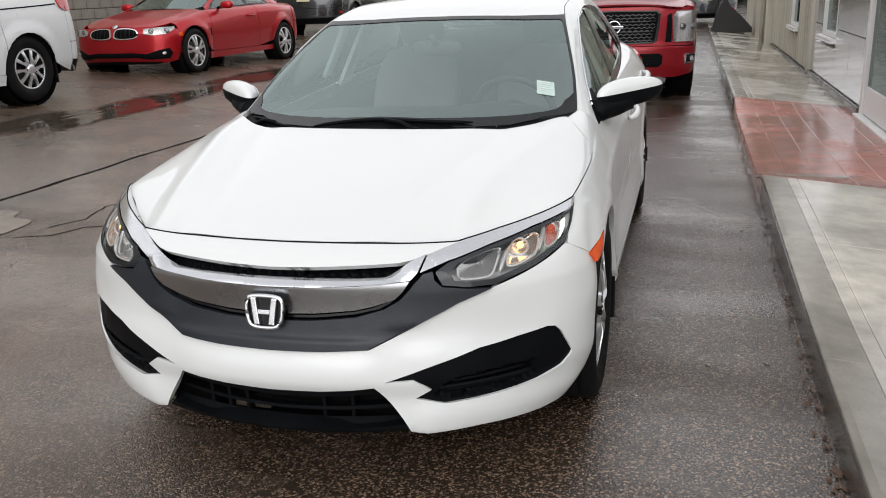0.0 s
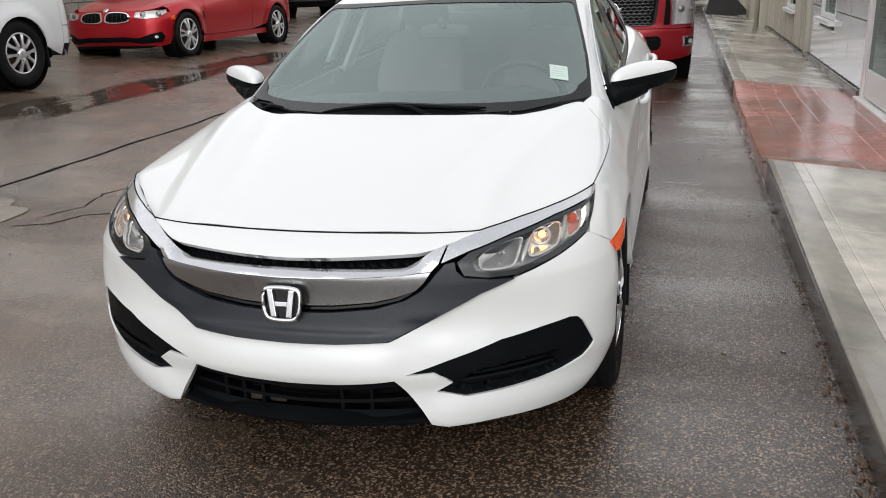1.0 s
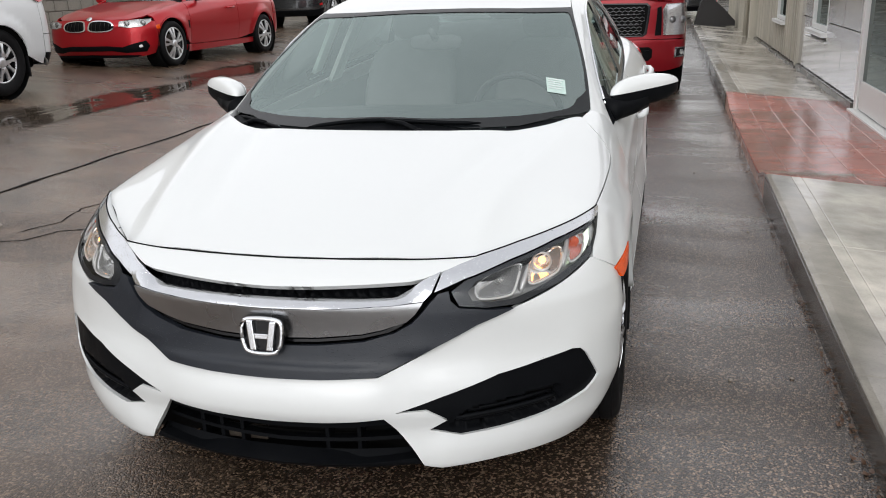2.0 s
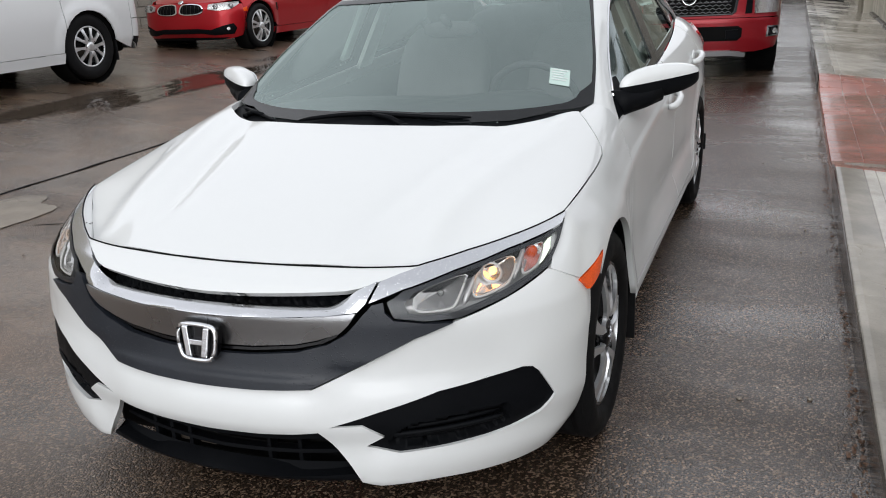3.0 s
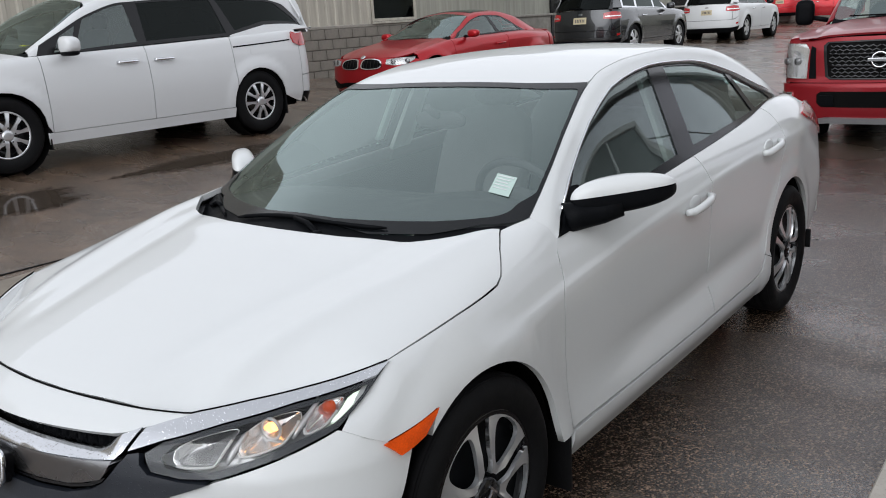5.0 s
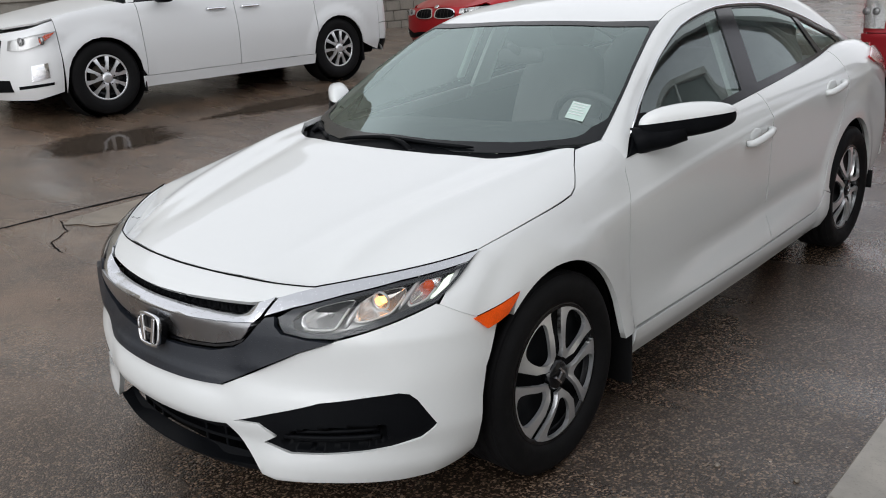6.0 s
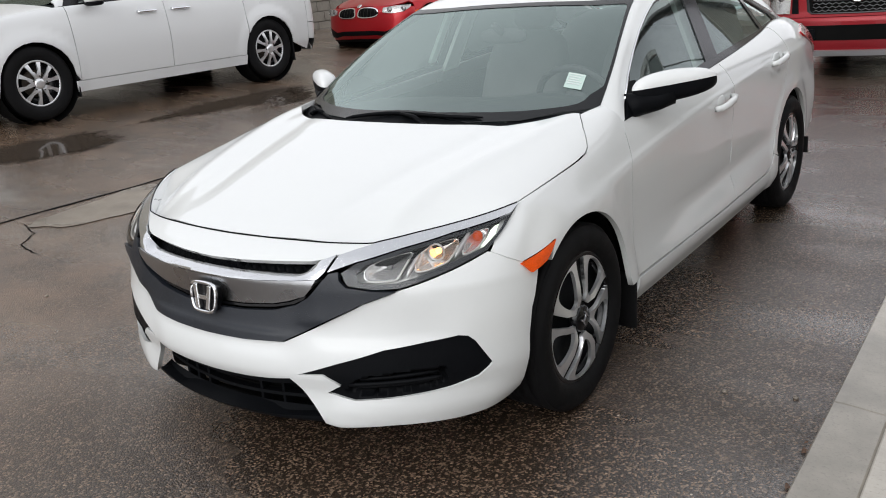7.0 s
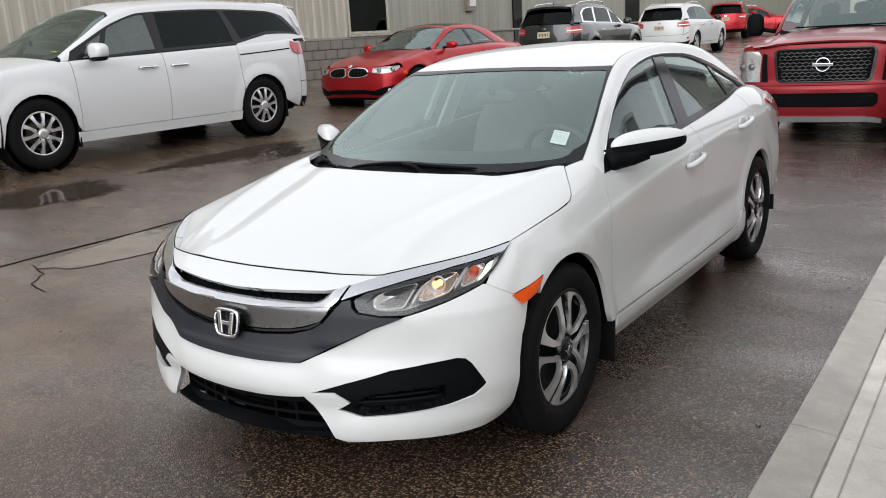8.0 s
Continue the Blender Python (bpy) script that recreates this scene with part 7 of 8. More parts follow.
    s.put("lower_intake", mirrored([(0, 0.27), (25, 0.27), (40, 0.24), (68, 0.25), (72, 0.33), (66, 0.40), (50, 0.37), (36, 0.32), (20, 0.34), (0, 0.34)]), f, "trim", "black lower air intake", lift=0.006)
    s.put("splitter", mirrored([(0, 0.175), (50, 0.175), (60, 0.20), (0, 0.215)]), f, "trim", "", lift=0.01)
    for sd in (-1, 1):
        k = [(1.5, 0.53), (25, 0.535), (30, 0.60), (26, 0.675), (4, 0.69), (1.2, 0.62)]
        k = rounded([(sd * a, z) for a, z in k], 2)
        s.put("kidney_ring", k, f, "smooth_chrome", "chrome oval grille ring", lift=0.018, depth=0.03, res=0.03, holes=[[(sd * 14.5 + (a - sd * 14.5) * 0.88, 0.608 + (z - 0.608) * 0.84) for a, z in k]])
        s.put("kidney_field", k, f, "void", "", lift=0.008, depth=0.0)
        for q in range(5):
            a = sd * (5 + q * 4.6)
            s.put("kidney_slat", [(a, 0.555), (a + 0.8, 0.555), (a + 0.8, 0.66), (a, 0.66)], f, "gloss", "", lift=0.016, depth=0.01)
    front_lamp(s, [(34, 0.60), (46, 0.583), (62, 0.595), (79, 0.655), (81, 0.688), (60, 0.682), (42, 0.672), (35, 0.66)], f, "clear angular headlight with twin bowls")
    s.put("fog_lamp", rounded([(56, 0.31), (61, 0.31), (61, 0.35), (56, 0.35)], 2), f, "reflector", "round fog lamp", both=True, lift=0.014)
    s.put("side_marker", s.side([(-0.40, 0.60), (-0.30, 0.62), (-0.30, 0.56), (-0.37, 0.555)]), None, "amber", "amber side marker", both=True, lift=0.004)
    part("badge", placed(fix(ring(bmesh.new(), [(0.041, 0.0), (0.041, 0.008), (0.034, 0.010), (0.0, 0.011)], 24, "z")), facing(Vector(f(0, 0.70)) + Vector((0, 0.01, 0.012)), (0, -0.75, 1))), "smooth_chrome", car, "round white and blue badge")
    s.put("rear_bumper", mirrored([(0, 0.24), (70, 0.24), (89, 0.32), (89.5, 0.66), (0, 0.66)]), r, label="red rear bumper", heart=(0, 2.0, 0.5))
    s.put("boot_face", mirrored([(0, 0.67), (88, 0.67), (88, 0.95), (0, 0.97)]), r, heart=(0, 2.0, 0.5))
    s.put("boot_lid", mirrored([(0, 3.1), (0.9, 3.05), (0.98, 3.3), (0.95, 3.62), (0, 3.74)]))
    ws = [(0, 0.46), (0.6, 0.50), (0.96, 0.62), (0.965, 0.9), (0.96, 1.20), (0.7, 1.26), (0, 1.28)]
    s.put("windscreen", mirrored(ws), s.cab, "windscreen", "windscreen reflecting the sky", depth=0.005)
    s.put("windscreen_border", mirrored(ws), s.cab, "frit", "", lift=-0.003, depth=0.0, holes=[mirrored([(0, 0.56), (0.6, 0.60), (0.9, 0.70), (0.92, 0.9), (0.91, 1.14), (0.7, 1.20), (0, 1.22)])])
    s.put("roof", mirrored([(0, 1.29), (0.7, 1.27), (0.985, 1.21), (0.985, 1.7), (0.985, 2.3), (0.9, 2.42), (0, 2.48)]), s.cab, label="red roof")
    s.put("sunroof", mirrored([(0, 1.42), (0.75, 1.42), (0.75, 1.95), (0, 1.97)]), s.cab, "dark_glass", "dark glass sunroof", lift=0.003, depth=0.004)
    s.put("rear_screen", mirrored([(0, 2.49), (0.9, 2.43), (0.95, 3.0), (0, 3.09)]), s.cab, "dark_glass", "rear window")
    s.put("roof_rail", [(1.0, 0.60), (1.0, 0.9), (1.0, 1.25), (1.0, 1.7), (1.0, 2.3), (1.0, 3.05), (2.97, 3.1), (2.97, 2.72), (2.4, 2.6), (2.03, 2.35), (1.97, 2.0), (1.97, 1.6), (1.97, 1.25), (1.97, 0.75), (2.9, 0.62), (2.9, 0.50)], s.cab, label="red pillar and roof side", both=True)
    fg, bg = [(2.1, 0.86), (2.08, 1.25), (2.08, 1.66), (2.92, 1.80), (2.92, 1.2), (2.92, 0.70)], [(2.1, 1.74), (2.12, 2.1), (2.3, 2.38), (2.88, 2.56), (2.9, 1.88)]
    s.put("window_trim", [(1.98, 0.75), (1.98, 1.25), (1.98, 1.6), (1.98, 2.0), (2.05, 2.34), (2.42, 2.58), (2.97, 2.68), (2.97, 1.6), (2.97, 0.62)], s.cab, "gloss", "black window surround", both=True, lift=-0.004, holes=[fg, bg])
    for nm, g in (("door_window", fg), ("quarter_window", bg)):
        s.put(nm, g, s.cab, "side_glass", "tinted side window", both=True, lift=-0.008, depth=0.003)
    for sd in (-1, 1):
        mir = new("door_mirror")
        mir.parent = car
        part("mirror_cap", ellipsoid(bmesh.new(), (sd * 0.955, 0.88, 0.985), (0.105, 0.065, 0.06), 2.8, None, 12), "red", mir)
        part("mirror_arm", tube(bmesh.new(), [(sd * 0.77, 0.88, 0.94), (sd * 0.90, 0.88, 0.95)], 0.022, 8), "gloss", mir)
    z = 0.80
    x = s.body(solve_t(s.body, 1.72, z, 2, 1, 5), 1.72)[0]
    pair("door_handle", tube(bmesh.new(), [(x, 1.60, z), (x + 0.026, 1.62, z), (x + 0.03, 1.72, z + 0.004), (x + 0.026, 1.82, z + 0.008), (x, 1.84, z + 0.008)], 0.014, 8), "red", car, "red pull handle")
    s.put("side_vent", s.side([(0.43, 0.64), (0.47, 0.64), (0.47, 0.52), (0.44, 0.54)]), None, "gloss", "black side vent", both=True, lift=0.004)
    s.wheels(0.80, 0.325, 0.225, 0.232, spoke_face(5, 5.5, 2, 22, 0))
    s.lining(0.55, 2.4, 0.35)
    s.interior(0.55, 2.5, 0.93, 0.60)


def pickup():
    car = empty("pickup_truck", pose(0.18, 8.95, -0.01, -1.2, 0, 3.0), "maroon full-size pickup truck with a dark honeycomb grille", "pickup")
    lines = [line(-0.9, 0, 1.13, -0.7, 0, 1.18, 0.0, 0, 1.24, 0.95, 0, 1.29, 5.0, 0, 1.25),
             line(-0.86, 0.80, 1.10, -0.6, 0.86, 1.13, 0.0, 0.87, 1.19, 0.95, 0.89, 1.24, 2.0, 0.92, 1.26, 3.1, 0.93, 1.29, 5.0, 0.93, 1.29),
             line(-0.8, 0.89, 1.08, -0.5, 0.965, 1.12, 0.0, 0.985, 1.15, 2.0, 0.985, 1.15, 5.0, 0.985, 1.16),
             line(-0.8, 0.92, 0.85, -0.5, 0.99, 0.86, 0.0, 1.0, 0.88, 2.0, 1.0, 0.88, 5.0, 1.0, 0.9),
             line(-0.8, 0.90, 0.50, -0.5, 0.985, 0.50, 0.0, 0.99, 0.58, 2.0, 0.99, 0.58, 5.0, 0.99, 0.6),
             line(-0.8, 0.86, 0.24, -0.5, 0.95, 0.26, 0.0, 0.96, 0.34, 2.0, 0.96, 0.36, 5.0, 0.96, 0.40)]
    cab = [line(0.85, 0, 1.285, 1.2, 0, 1.58, 1.6, 0, 1.83, 2.0, 0, 1.93, 2.6, 0, 1.955, 3.4, 0, 1.92),
           line(0.95, 0.82, 1.26, 1.2, 0.79, 1.49, 1.6, 0.735, 1.75, 2.0, 0.71, 1.86, 2.6, 0.71, 1.88, 3.4, 0.70, 1.85),
           line(0.95, 0.88, 1.25, 1.2, 0.845, 1.44, 1.6, 0.79, 1.68, 2.0, 0.76, 1.79, 2.6, 0.755, 1.80, 3.4, 0.75, 1.77)]
    s = Shell(car, "maroon", lines, cab, spline(0.2, -0.90, 0.45, -0.96, 0.62, -0.97, 0.7, -0.93, 1.0, -0.90, 1.12, -0.86), spline(0.4, 4.9, 0.9, 4.95, 1.2, 4.95), -0.6, 4.85, 3.55, 0.25, 0.47, 0.42)
    f, r = s.end(True), s.end(False)
    s.sides([(0.62, 1.75), (1.75, 2.9)], 0.9, 0.52)
    s.put("bonnet", mirrored([(0, -0.86), (0.6, -0.85), (0.95, -0.78), (0.985, -0.5), (0.985, 0.88), (0.6, 0.84), (0, 0.80)]), label="maroon bonnet with a raised centre", heart=(0, 0.5, 0.4), dent=lambda t, y: 0.022 * smoothstep(0.72, 0.55, abs(t)))
    s.put("grille_frame", mirrored([(0, 0.66), (36, 0.66), (64, 0.66), (88, 0.66), (89.5, 1.09), (40, 1.12), (0, 1.125)]), f, label="maroon grille shell", res=0.05)
    s.put("bumper", mirrored([(0, 0.28), (50, 0.28), (86, 0.34), (89.5, 0.46), (89.5, 0.645), (0, 0.645)]), f, label="maroon front bumper", lift=0.02, depth=0.05)
    gr = [(0, 0.70), (28, 0.705), (30, 0.73), (33, 1.03), (31.5, 1.06), (0, 1.07)]
    s.put("grille_field", mirrored(gr), f, "void", "dark grille", lift=0.004, depth=0.0)
    s.put("grille_rim", mirrored([(0, 0.685), (29, 0.69), (32, 0.72), (35, 1.04), (32.5, 1.075), (0, 1.085)]), f, "gloss", "", lift=0.012, depth=0.03, holes=[mirrored(gr)])
    for row in range(9):
        for sd in (-1, 1):
            pts = [(sd * (0.5 + 34 * k / 16), 0.725 + row * 0.038 + (0.009 if k % 2 else -0.009) * (1 if row % 2 else -1)) for k in range(17)]
            pts = [p for p in pts if abs(p[0]) < 29 + (p[1] - 0.72) * 10]
            part("grille_strand", tube(bmesh.new(), [Vector(f(a, z)) + Vector((0, -0.012, 0)) for a, z in pts], 0.0055, 5), "strand" if row % 2 else "strand", car)
    for z in (0.83, 0.95):
        part("grille_bar", tube(bmesh.new(), [Vector(f(-29 + 58 * k / 14, z)) + Vector((0, -0.008, 0)) for k in range(15)], 0.012, 6), "gloss", car)
    c = Vector(f(0, 0.89)) + Vector((0, -0.03, 0))
    part("badge_ring", placed(fix(ring(bmesh.new(), [(0.085, 0), (0.085, 0.02), (0.075, 0.028), (0.066, 0.02), (0.066, 0)], 32, "z")), facing(c, (0, -1, 0.05))), "smooth_chrome", car, "chrome ring badge")
    part("badge_bar", box(bmesh.new(), (-0.115, c.y - 0.03, c.z - 0.018), (0.115, c.y + 0.0, c.z + 0.018), 0.006), "smooth_chrome", car, smooth=False)
    front_lamp(s, [(47, 0.70), (80, 0.705), (88, 0.75), (88, 1.07), (50, 1.06), (46, 1.0)], f, "tall clear headlight", None, "reflector")
    s.put("lamp_shade", [(39, 0.70), (45, 0.70), (45, 1.04), (41, 1.02)], f, "trim", "black inset beside the lamp", both=True, lift=0.006)
    s.put("fog_surround", [(60, 0.44), (82, 0.445), (82, 0.56), (60, 0.56)], f, "smooth_chrome", "chrome fog lamp frame", both=True, lift=0.032, depth=0.02, holes=[[(62.5, 0.455), (79.5, 0.46), (79.5, 0.545), (62.5, 0.545)]])
    s.put("fog_field", [(61, 0.445), (81, 0.45), (81, 0.555), (61, 0.555)], f, "gloss", "", both=True, lift=0.024, depth=0.0)
    s.put("fog_lamp", rounded([(69, 0.47), (76, 0.47), (76, 0.53), (69, 0.53)], 2), f, "reflector", "round fog lamp", both=True, lift=0.03)
    s.put("intake", mirrored([(0, 0.41), (34, 0.41), (37, 0.45), (37, 0.54), (34, 0.57), (0, 0.57)]), f, "void", "black bumper intake", lift=0.026, depth=0.01)
    s.put("tow_hook", [(25, 0.43), (34, 0.43), (34, 0.53), (25, 0.53)], f, "trim", "", both=True, lift=0.04)
    s.put("skid_plate", mirrored([(0, 0.245), (30, 0.245), (42, 0.225), (42, 0.275), (30, 0.305), (0, 0.305)]), f, "alloy_grey", "silver skid plate", lift=0.045, depth=0.05)
    s.put("tailgate", mirrored([(0, 0.5), (88, 0.5), (88, 1.25), (0, 1.25)]), r, heart=(0, 3.4, 0.8))
    ws = [(0, 0.86), (0.6, 0.90), (0.96, 1.02), (0.965, 1.3), (0.955, 1.62), (0.7, 1.70), (0, 1.73)]
    s.put("windscreen", mirrored(ws), s.cab, "windscreen", "windscreen", depth=0.005)
    s.put("scuttle", mirrored([(0, 0.80), (0.6, 0.84), (0.98, 0.93), (0.98, 1.01), (0.6, 0.93), (0, 0.89)]), s.cab, "trim", "black scuttle with wipers", lift=0.004)
    for x0, x1 in ((-0.62, 0.02), (0.02, 0.64)):
        part("wiper", tube(bmesh.new(), [Vector(s.cab(abs(x0 + (x1 - x0) * k / 8) / 0.85, 0.96)).copy() * 1.0 if False else Vector((x0 + (x1 - x0) * k / 8, 0.90 + 0.06 * (abs(x0 + (x1 - x0) * k / 8)), 1.335)) for k in range(9)], 0.010, 6), "trim", car)
    s.put("roof", mirrored([(0, 1.74), (0.7, 1.71), (0.985, 1.63), (0.985, 2.4), (0.97, 3.3), (0, 3.36)]), s.cab, label="maroon roof")
    s.put("pillar", [(1.0, 1.0), (1.0, 1.6), (1.0, 2.4), (1.0, 3.3), (2.95, 3.35), (2.95, 3.12), (2.03, 3.1), (1.97, 2.6), (1.97, 2.0), (1.97, 1.6), (1.97, 1.15), (2.9, 1.05), (2.9, 0.92)], s.cab, label="maroon pillar", both=True)
    s.put("side_window", [(2.02, 1.2), (2.0, 1.65), (2.0, 2.4), (2.05, 3.08), (2.95, 3.1), (2.95, 2.0), (2.95, 1.08)], s.cab, "dark_glass", "tinted side windows", both=True, lift=-0.005)
    s.put("cab_back", mirrored([(0, 3.36), (0.97, 3.3), (2.9, 3.36), (2.9, 3.40), (0, 3.44)]), s.cab)
    for sd in (-1, 1):
        mir = new("door_mirror")
        mir.parent = car
        part("mirror_shell", ellipsoid(bmesh.new(), (sd * 1.17, 1.10, 1.40), (0.11, 0.07, 0.155), 4, None, 12), "trim", mir, "tall black towing mirror")
        part("mirror_arm", tube(bmesh.new(), [(sd * 0.9, 1.12, 1.30), (sd * 1.1, 1.12, 1.34)], 0.03, 8), "trim", mir)
    s.wheels(0.86, 0.42, 0.275, 0.24, spoke_face(6, 8, 1, 0, 0))
    s.lining(0.7, 3.1, 0.6)
    s.interior(0.95, 3.2, 1.27, 0.72)


def suv(paint, m, label, far=False, plate=True):
    """A mid-size sport utility vehicle, seen from behind."""
    car = empty("suv", m, label, "car", "parked sport utility vehicles")
    lines = [line(-0.85, 0, 0.90, -0.6, 0, 1.0, 0.5, 0, 1.12, 3.4, 0, 1.15),
             line(-0.8, 0.66, 0.88, -0.5, 0.80, 0.98, 0.5, 0.82, 1.06, 2.4, 0.83, 1.10, 3.7, 0.78, 1.14),
             line(-0.7, 0.82, 0.82, -0.4, 0.89, 0.88, 0.5, 0.91, 0.94, 2.8, 0.91, 0.98, 3.75, 0.84, 1.0),
             line(-0.7, 0.85, 0.62, -0.4, 0.925, 0.64, 0.5, 0.945, 0.66, 2.8, 0.945, 0.70, 3.75, 0.88, 0.72),
             line(-0.7, 0.84, 0.45, -0.4, 0.915, 0.44, 0.5, 0.925, 0.42, 2.8, 0.93, 0.46, 3.75, 0.87, 0.50),
             line(-0.7, 0.80, 0.24, -0.4, 0.87, 0.24, 0.5, 0.89, 0.25, 2.8, 0.89, 0.28, 3.75, 0.82, 0.34)]
    cab = [line(0.45, 0, 1.10, 0.9, 0, 1.36, 1.3, 0, 1.57, 1.7, 0, 1.64, 2.4, 0, 1.67, 3.2, 0, 1.63, 3.55, 0, 1.56),
           line(0.5, 0.76, 1.07, 0.9, 0.70, 1.29, 1.3, 0.645, 1.49, 1.7, 0.635, 1.57, 2.4, 0.64, 1.60, 3.2, 0.63, 1.56, 3.55, 0.62, 1.49),
           line(0.5, 0.81, 1.06, 0.9, 0.75, 1.25, 1.3, 0.695, 1.42, 1.7, 0.675, 1.50, 2.4, 0.675, 1.52, 3.1, 0.67, 1.46, 3.55, 0.70, 1.30)]
    s = Shell(car, paint, lines, cab, spline(0.24, -0.86, 0.4, -0.93, 0.7, -0.92, 0.95, -0.84), spline(0.24, 3.72, 0.45, 3.86, 0.75, 3.85, 1.15, 3.78), -0.42, 3.42, 2.78, 0.24, 0.40, 0.365)
    f, r = s.end(True), s.end(False)
    h = (0, 1.9, 0.7)
    s.sides([(0.46, 1.42), (1.42, 2.55)], 0.4, 0.36)
    s.put("bonnet", mirrored([(0, -0.72), (0.6, -0.68), (0.98, -0.5), (0.985, 0.46), (0, 0.40)]))
    s.put("front_bumper", mirrored([(0, 0.26), (60, 0.26), (88, 0.30), (89.5, 0.9), (0, 0.9)]), f)
    s.put("tailgate", mirrored([(0, 0.64), (56, 0.64), (58, 1.10), (0, 1.12)]), r, heart=h)
    s.put("rear_bumper", mirrored([(0, 0.36), (60, 0.36), (89, 0.42), (89.5, 0.75), (60, 0.63), (0, 0.63)]), r, heart=h)
    s.put("bumper_foot", mirrored([(0, 0.26), (60, 0.26), (89, 0.34), (89, 0.45), (60, 0.40), (0, 0.40)]), r, "trim", "black bumper foot", lift=0.008, heart=h)
    s.put("rear_corner", [(57, 0.64), (89.5, 0.76), (89.5, 1.08), (59, 1.11)], r, None, "", both=True, heart=h)
    s.put("tail_lamp", [(40, 0.90), (62, 0.88), (89, 0.90), (89.5, 1.03), (64, 1.06), (42, 1.03)], r, "red_lens", "red tail lamp", both=True, lift=0.012, depth=0.03, heart=h)
    s.put("lamp_stripe", [(44, 0.94), (86, 0.945), (86, 0.965), (44, 0.96)], r, "reflector", "", both=True, lift=0.018, depth=0.003, heart=h)
    s.put("reflector", [(70, 0.50), (80, 0.51), (80, 0.56), (70, 0.55)], r, "red_lens", "", both=True, lift=0.012, heart=h)
    s.put("badge", rounded([(-4, 1.00), (4, 1.00), (4, 1.04), (-4, 1.04)], 2), r, "smooth_chrome", "oval badge", lift=0.006, heart=h)
    if plate:
        pl = s.put("number_plate", [(-11, 0.80), (11, 0.80), (11, 0.95), (-11, 0.95)], r, "plate", "pale plate with dark bars", lift=0.008, heart=h)
        for k in range(6):
            part("print_bar", sheet([(-8 + 2.8 * k, 0.84), (-6.6 + 2.8 * k, 0.84), (-6.6 + 2.8 * k, 0.91), (-8 + 2.8 * k, 0.91)], r, 0.05, lift=0.012, depth=0.0, heart=h), "bar_dark", pl)
    s.put("windscreen", mirrored([(0, 0.44), (0.96, 0.58), (0.96, 1.22), (0, 1.30)]), s.cab, "windscreen", "windscreen")
    s.put("roof", mirrored([(0, 1.31), (0.985, 1.23), (0.985, 2.4), (0.97, 3.3), (0, 3.36)]), s.cab, label="roof panel")
    s.put("spoiler", mirrored([(0, 3.30), (0.98, 3.26), (1.0, 3.52), (0, 3.62)]), s.cab, label="roof spoiler", lift=0.02, depth=0.05)
    glass_back = lambda a, q: ((-1 if a < 0 else 1) * (0.78 - 0.14 * q) * abs(a), 3.78 - 0.30 * q - 0.10 * a * a, 1.11 + 0.42 * q)
    s.put("rear_screen", mirrored([(0, 0.04), (0.86, 0.06), (0.92, 0.2), (0.94, 0.98), (0, 1.0)]), glass_back, "dark_glass", "dark rear window", heart=(0, 2.0, 1.0))
    s.put("rear_pillar", [(0.88, 0.0), (1.0, 0.0), (1.03, 0.5), (1.0, 1.0), (0.95, 1.0), (0.93, 0.2)], glass_back, None, "", both=True, heart=(0, 2.0, 1.0))
    s.put("wiper", [(-0.05, 0.08), (0.5, 0.12), (0.5, 0.15), (-0.05, 0.12)], glass_back, "trim", "", lift=0.015, heart=(0, 2.0, 1.0))
    s.put("pillar", [(1.0, 0.56), (1.0, 1.25), (1.0, 2.4), (1.0, 3.5), (2.0, 3.58), (2.95, 3.66), (2.95, 3.2), (2.3, 3.2), (1.97, 2.9), (1.97, 2.4), (1.97, 1.7), (1.97, 0.7), (2.9, 0.58), (2.9, 0.46)], s.cab, label="pillar and roof side", both=True)
    fg, rg, qg = [(2.08, 0.95), (2.06, 1.36), (2.92, 1.38), (2.92, 0.72)], [(2.06, 1.44), (2.06, 2.3), (2.92, 2.42), (2.92, 1.46)], [(2.08, 2.40), (2.12, 2.86), (2.4, 3.06), (2.85, 3.12), (2.9, 2.52)]
    s.put("window_trim", [(1.98, 0.7), (1.98, 1.7), (1.98, 2.4), (1.98, 2.9), (2.3, 3.15), (2.97, 3.2), (2.97, 0.58)], s.cab, "smooth_chrome" if paint == "graphite" else "gloss", "window surround", both=True, lift=-0.004, holes=[fg, rg, qg])
    for g in (fg, rg, qg):
        s.put("side_window", g, s.cab, "dark_glass", "", both=True, lift=-0.008, depth=0.003)
    pair("roof_bar", tube(bmesh.new(), [(0.60, 1.45, 1.58), (0.62, 1.6, 1.645), (0.63, 2.3, 1.68), (0.62, 3.0, 1.64), (0.60, 3.15, 1.58)], 0.016, 8), "smooth_chrome", car, "roof rail")
    part("aerial", tube(bmesh.new(), [(0, 3.2, 1.62), (0, 3.28, 1.82)], 0.005, 5), "trim", car)
    for y in (1.2, 2.2):
        z = 0.93
        x = s.body(solve_t(s.body, y, z, 2, 1, 5), y)[0]
        pair("door_handle", tube(bmesh.new(), [(x, y - 0.1, z), (x + 0.03, y - 0.08, z), (x + 0.03, y + 0.08, z), (x, y + 0.1, z)], 0.014, 6), "smooth_chrome", car)
    for sd in (-1, 1):
        part("door_mirror", ellipsoid(bmesh.new(), (sd * 1.0, 0.78, 1.12), (0.11, 0.07, 0.08), 3, None, 8), paint if paint != "van_white" else "gloss", car)
    s.wheels(0.81, 0.365, 0.235, 0.235, spoke_face(5, 8, 2, 24, 0))
    s.lining(0.5, 3.3, 0.4)
    s.interior(0.5, 3.3, 1.06, 0.66)
    return car


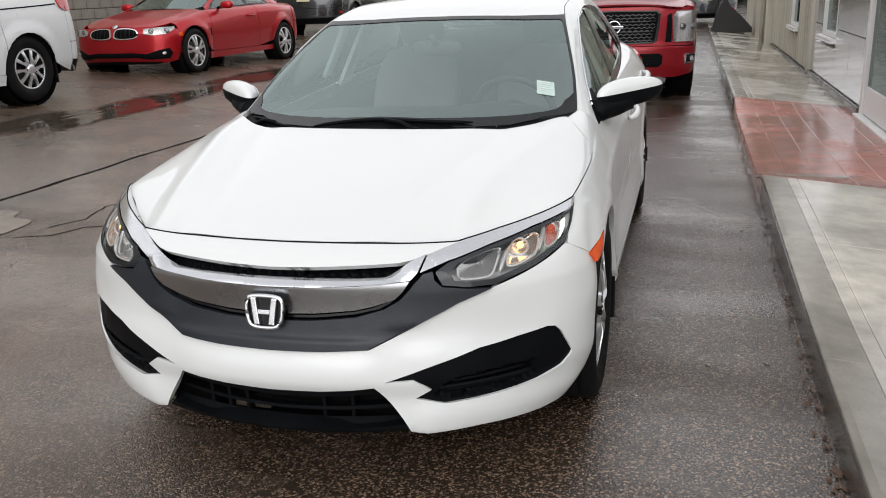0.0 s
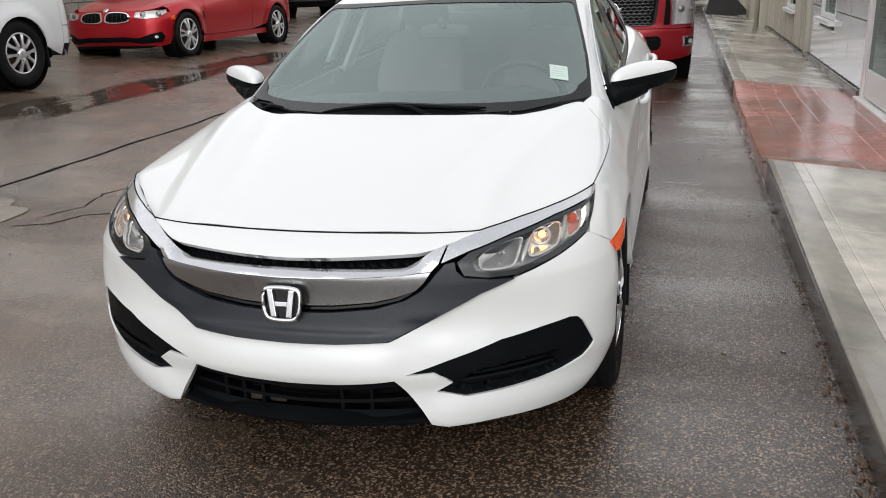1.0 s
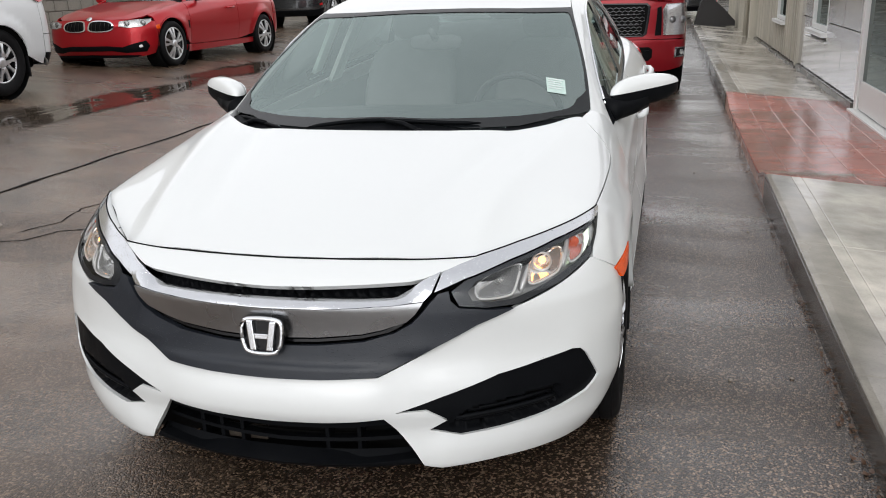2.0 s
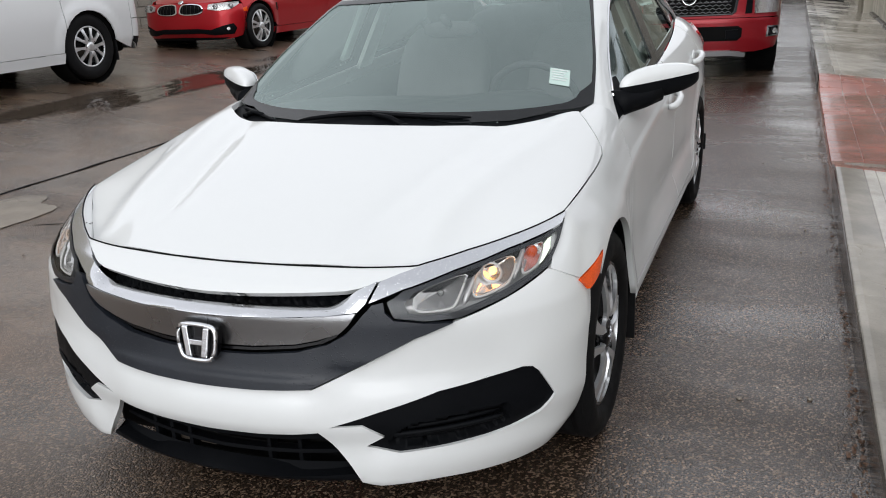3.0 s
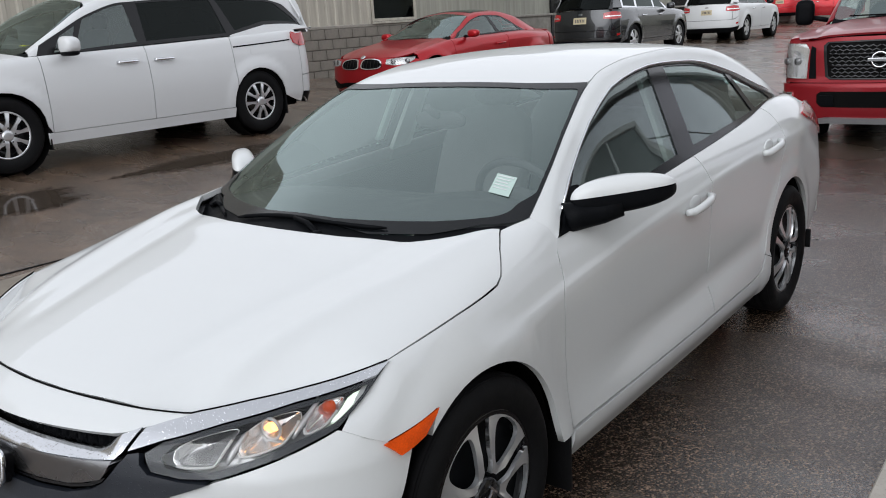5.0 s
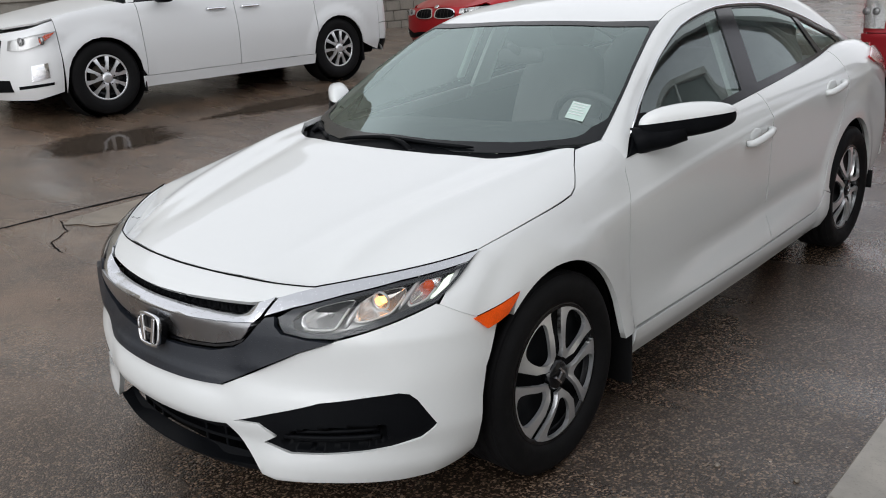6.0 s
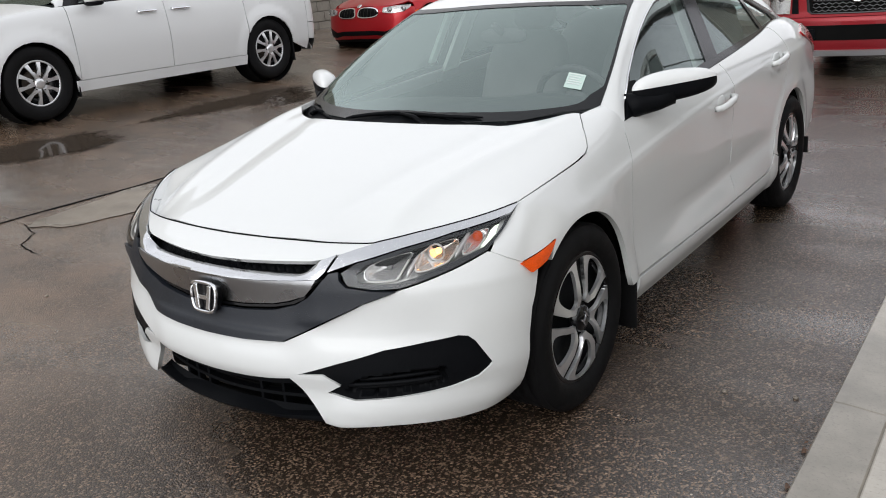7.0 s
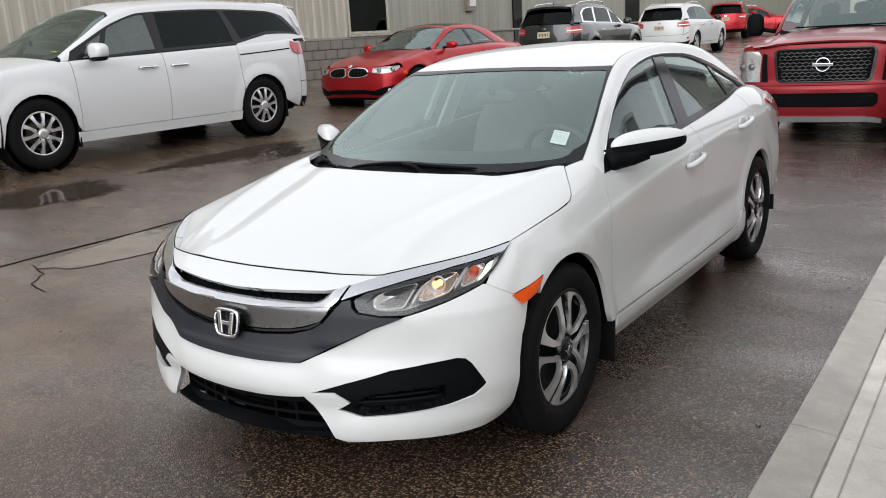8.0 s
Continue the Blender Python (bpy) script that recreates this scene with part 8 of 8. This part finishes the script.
white_van()
red_coupe()
pickup()
suv("graphite", pose(-8.05, 20.9, 0.47, 0, 0, 180), "dark grey sport utility vehicle with chrome window trim, seen from behind")
suv("van_white", pose(-7.95, 28.9, 0.43, 0, 0, 180), "white sport utility vehicle with red tail lamps, seen from behind")
suv("red", pose(-10.4, 42.5, 0.60, 0, 0, 190), "red sport utility vehicle parked far off")
suv("red", pose(-8.6, 45.7, 0.45, 0, 0, 100), "red sport utility vehicle parked crosswise far off")
suv("graphite", pose(1.6, 30.0, gz(1, 30), 0, 0, 180), "dark sport utility vehicle far along the pavement", True)
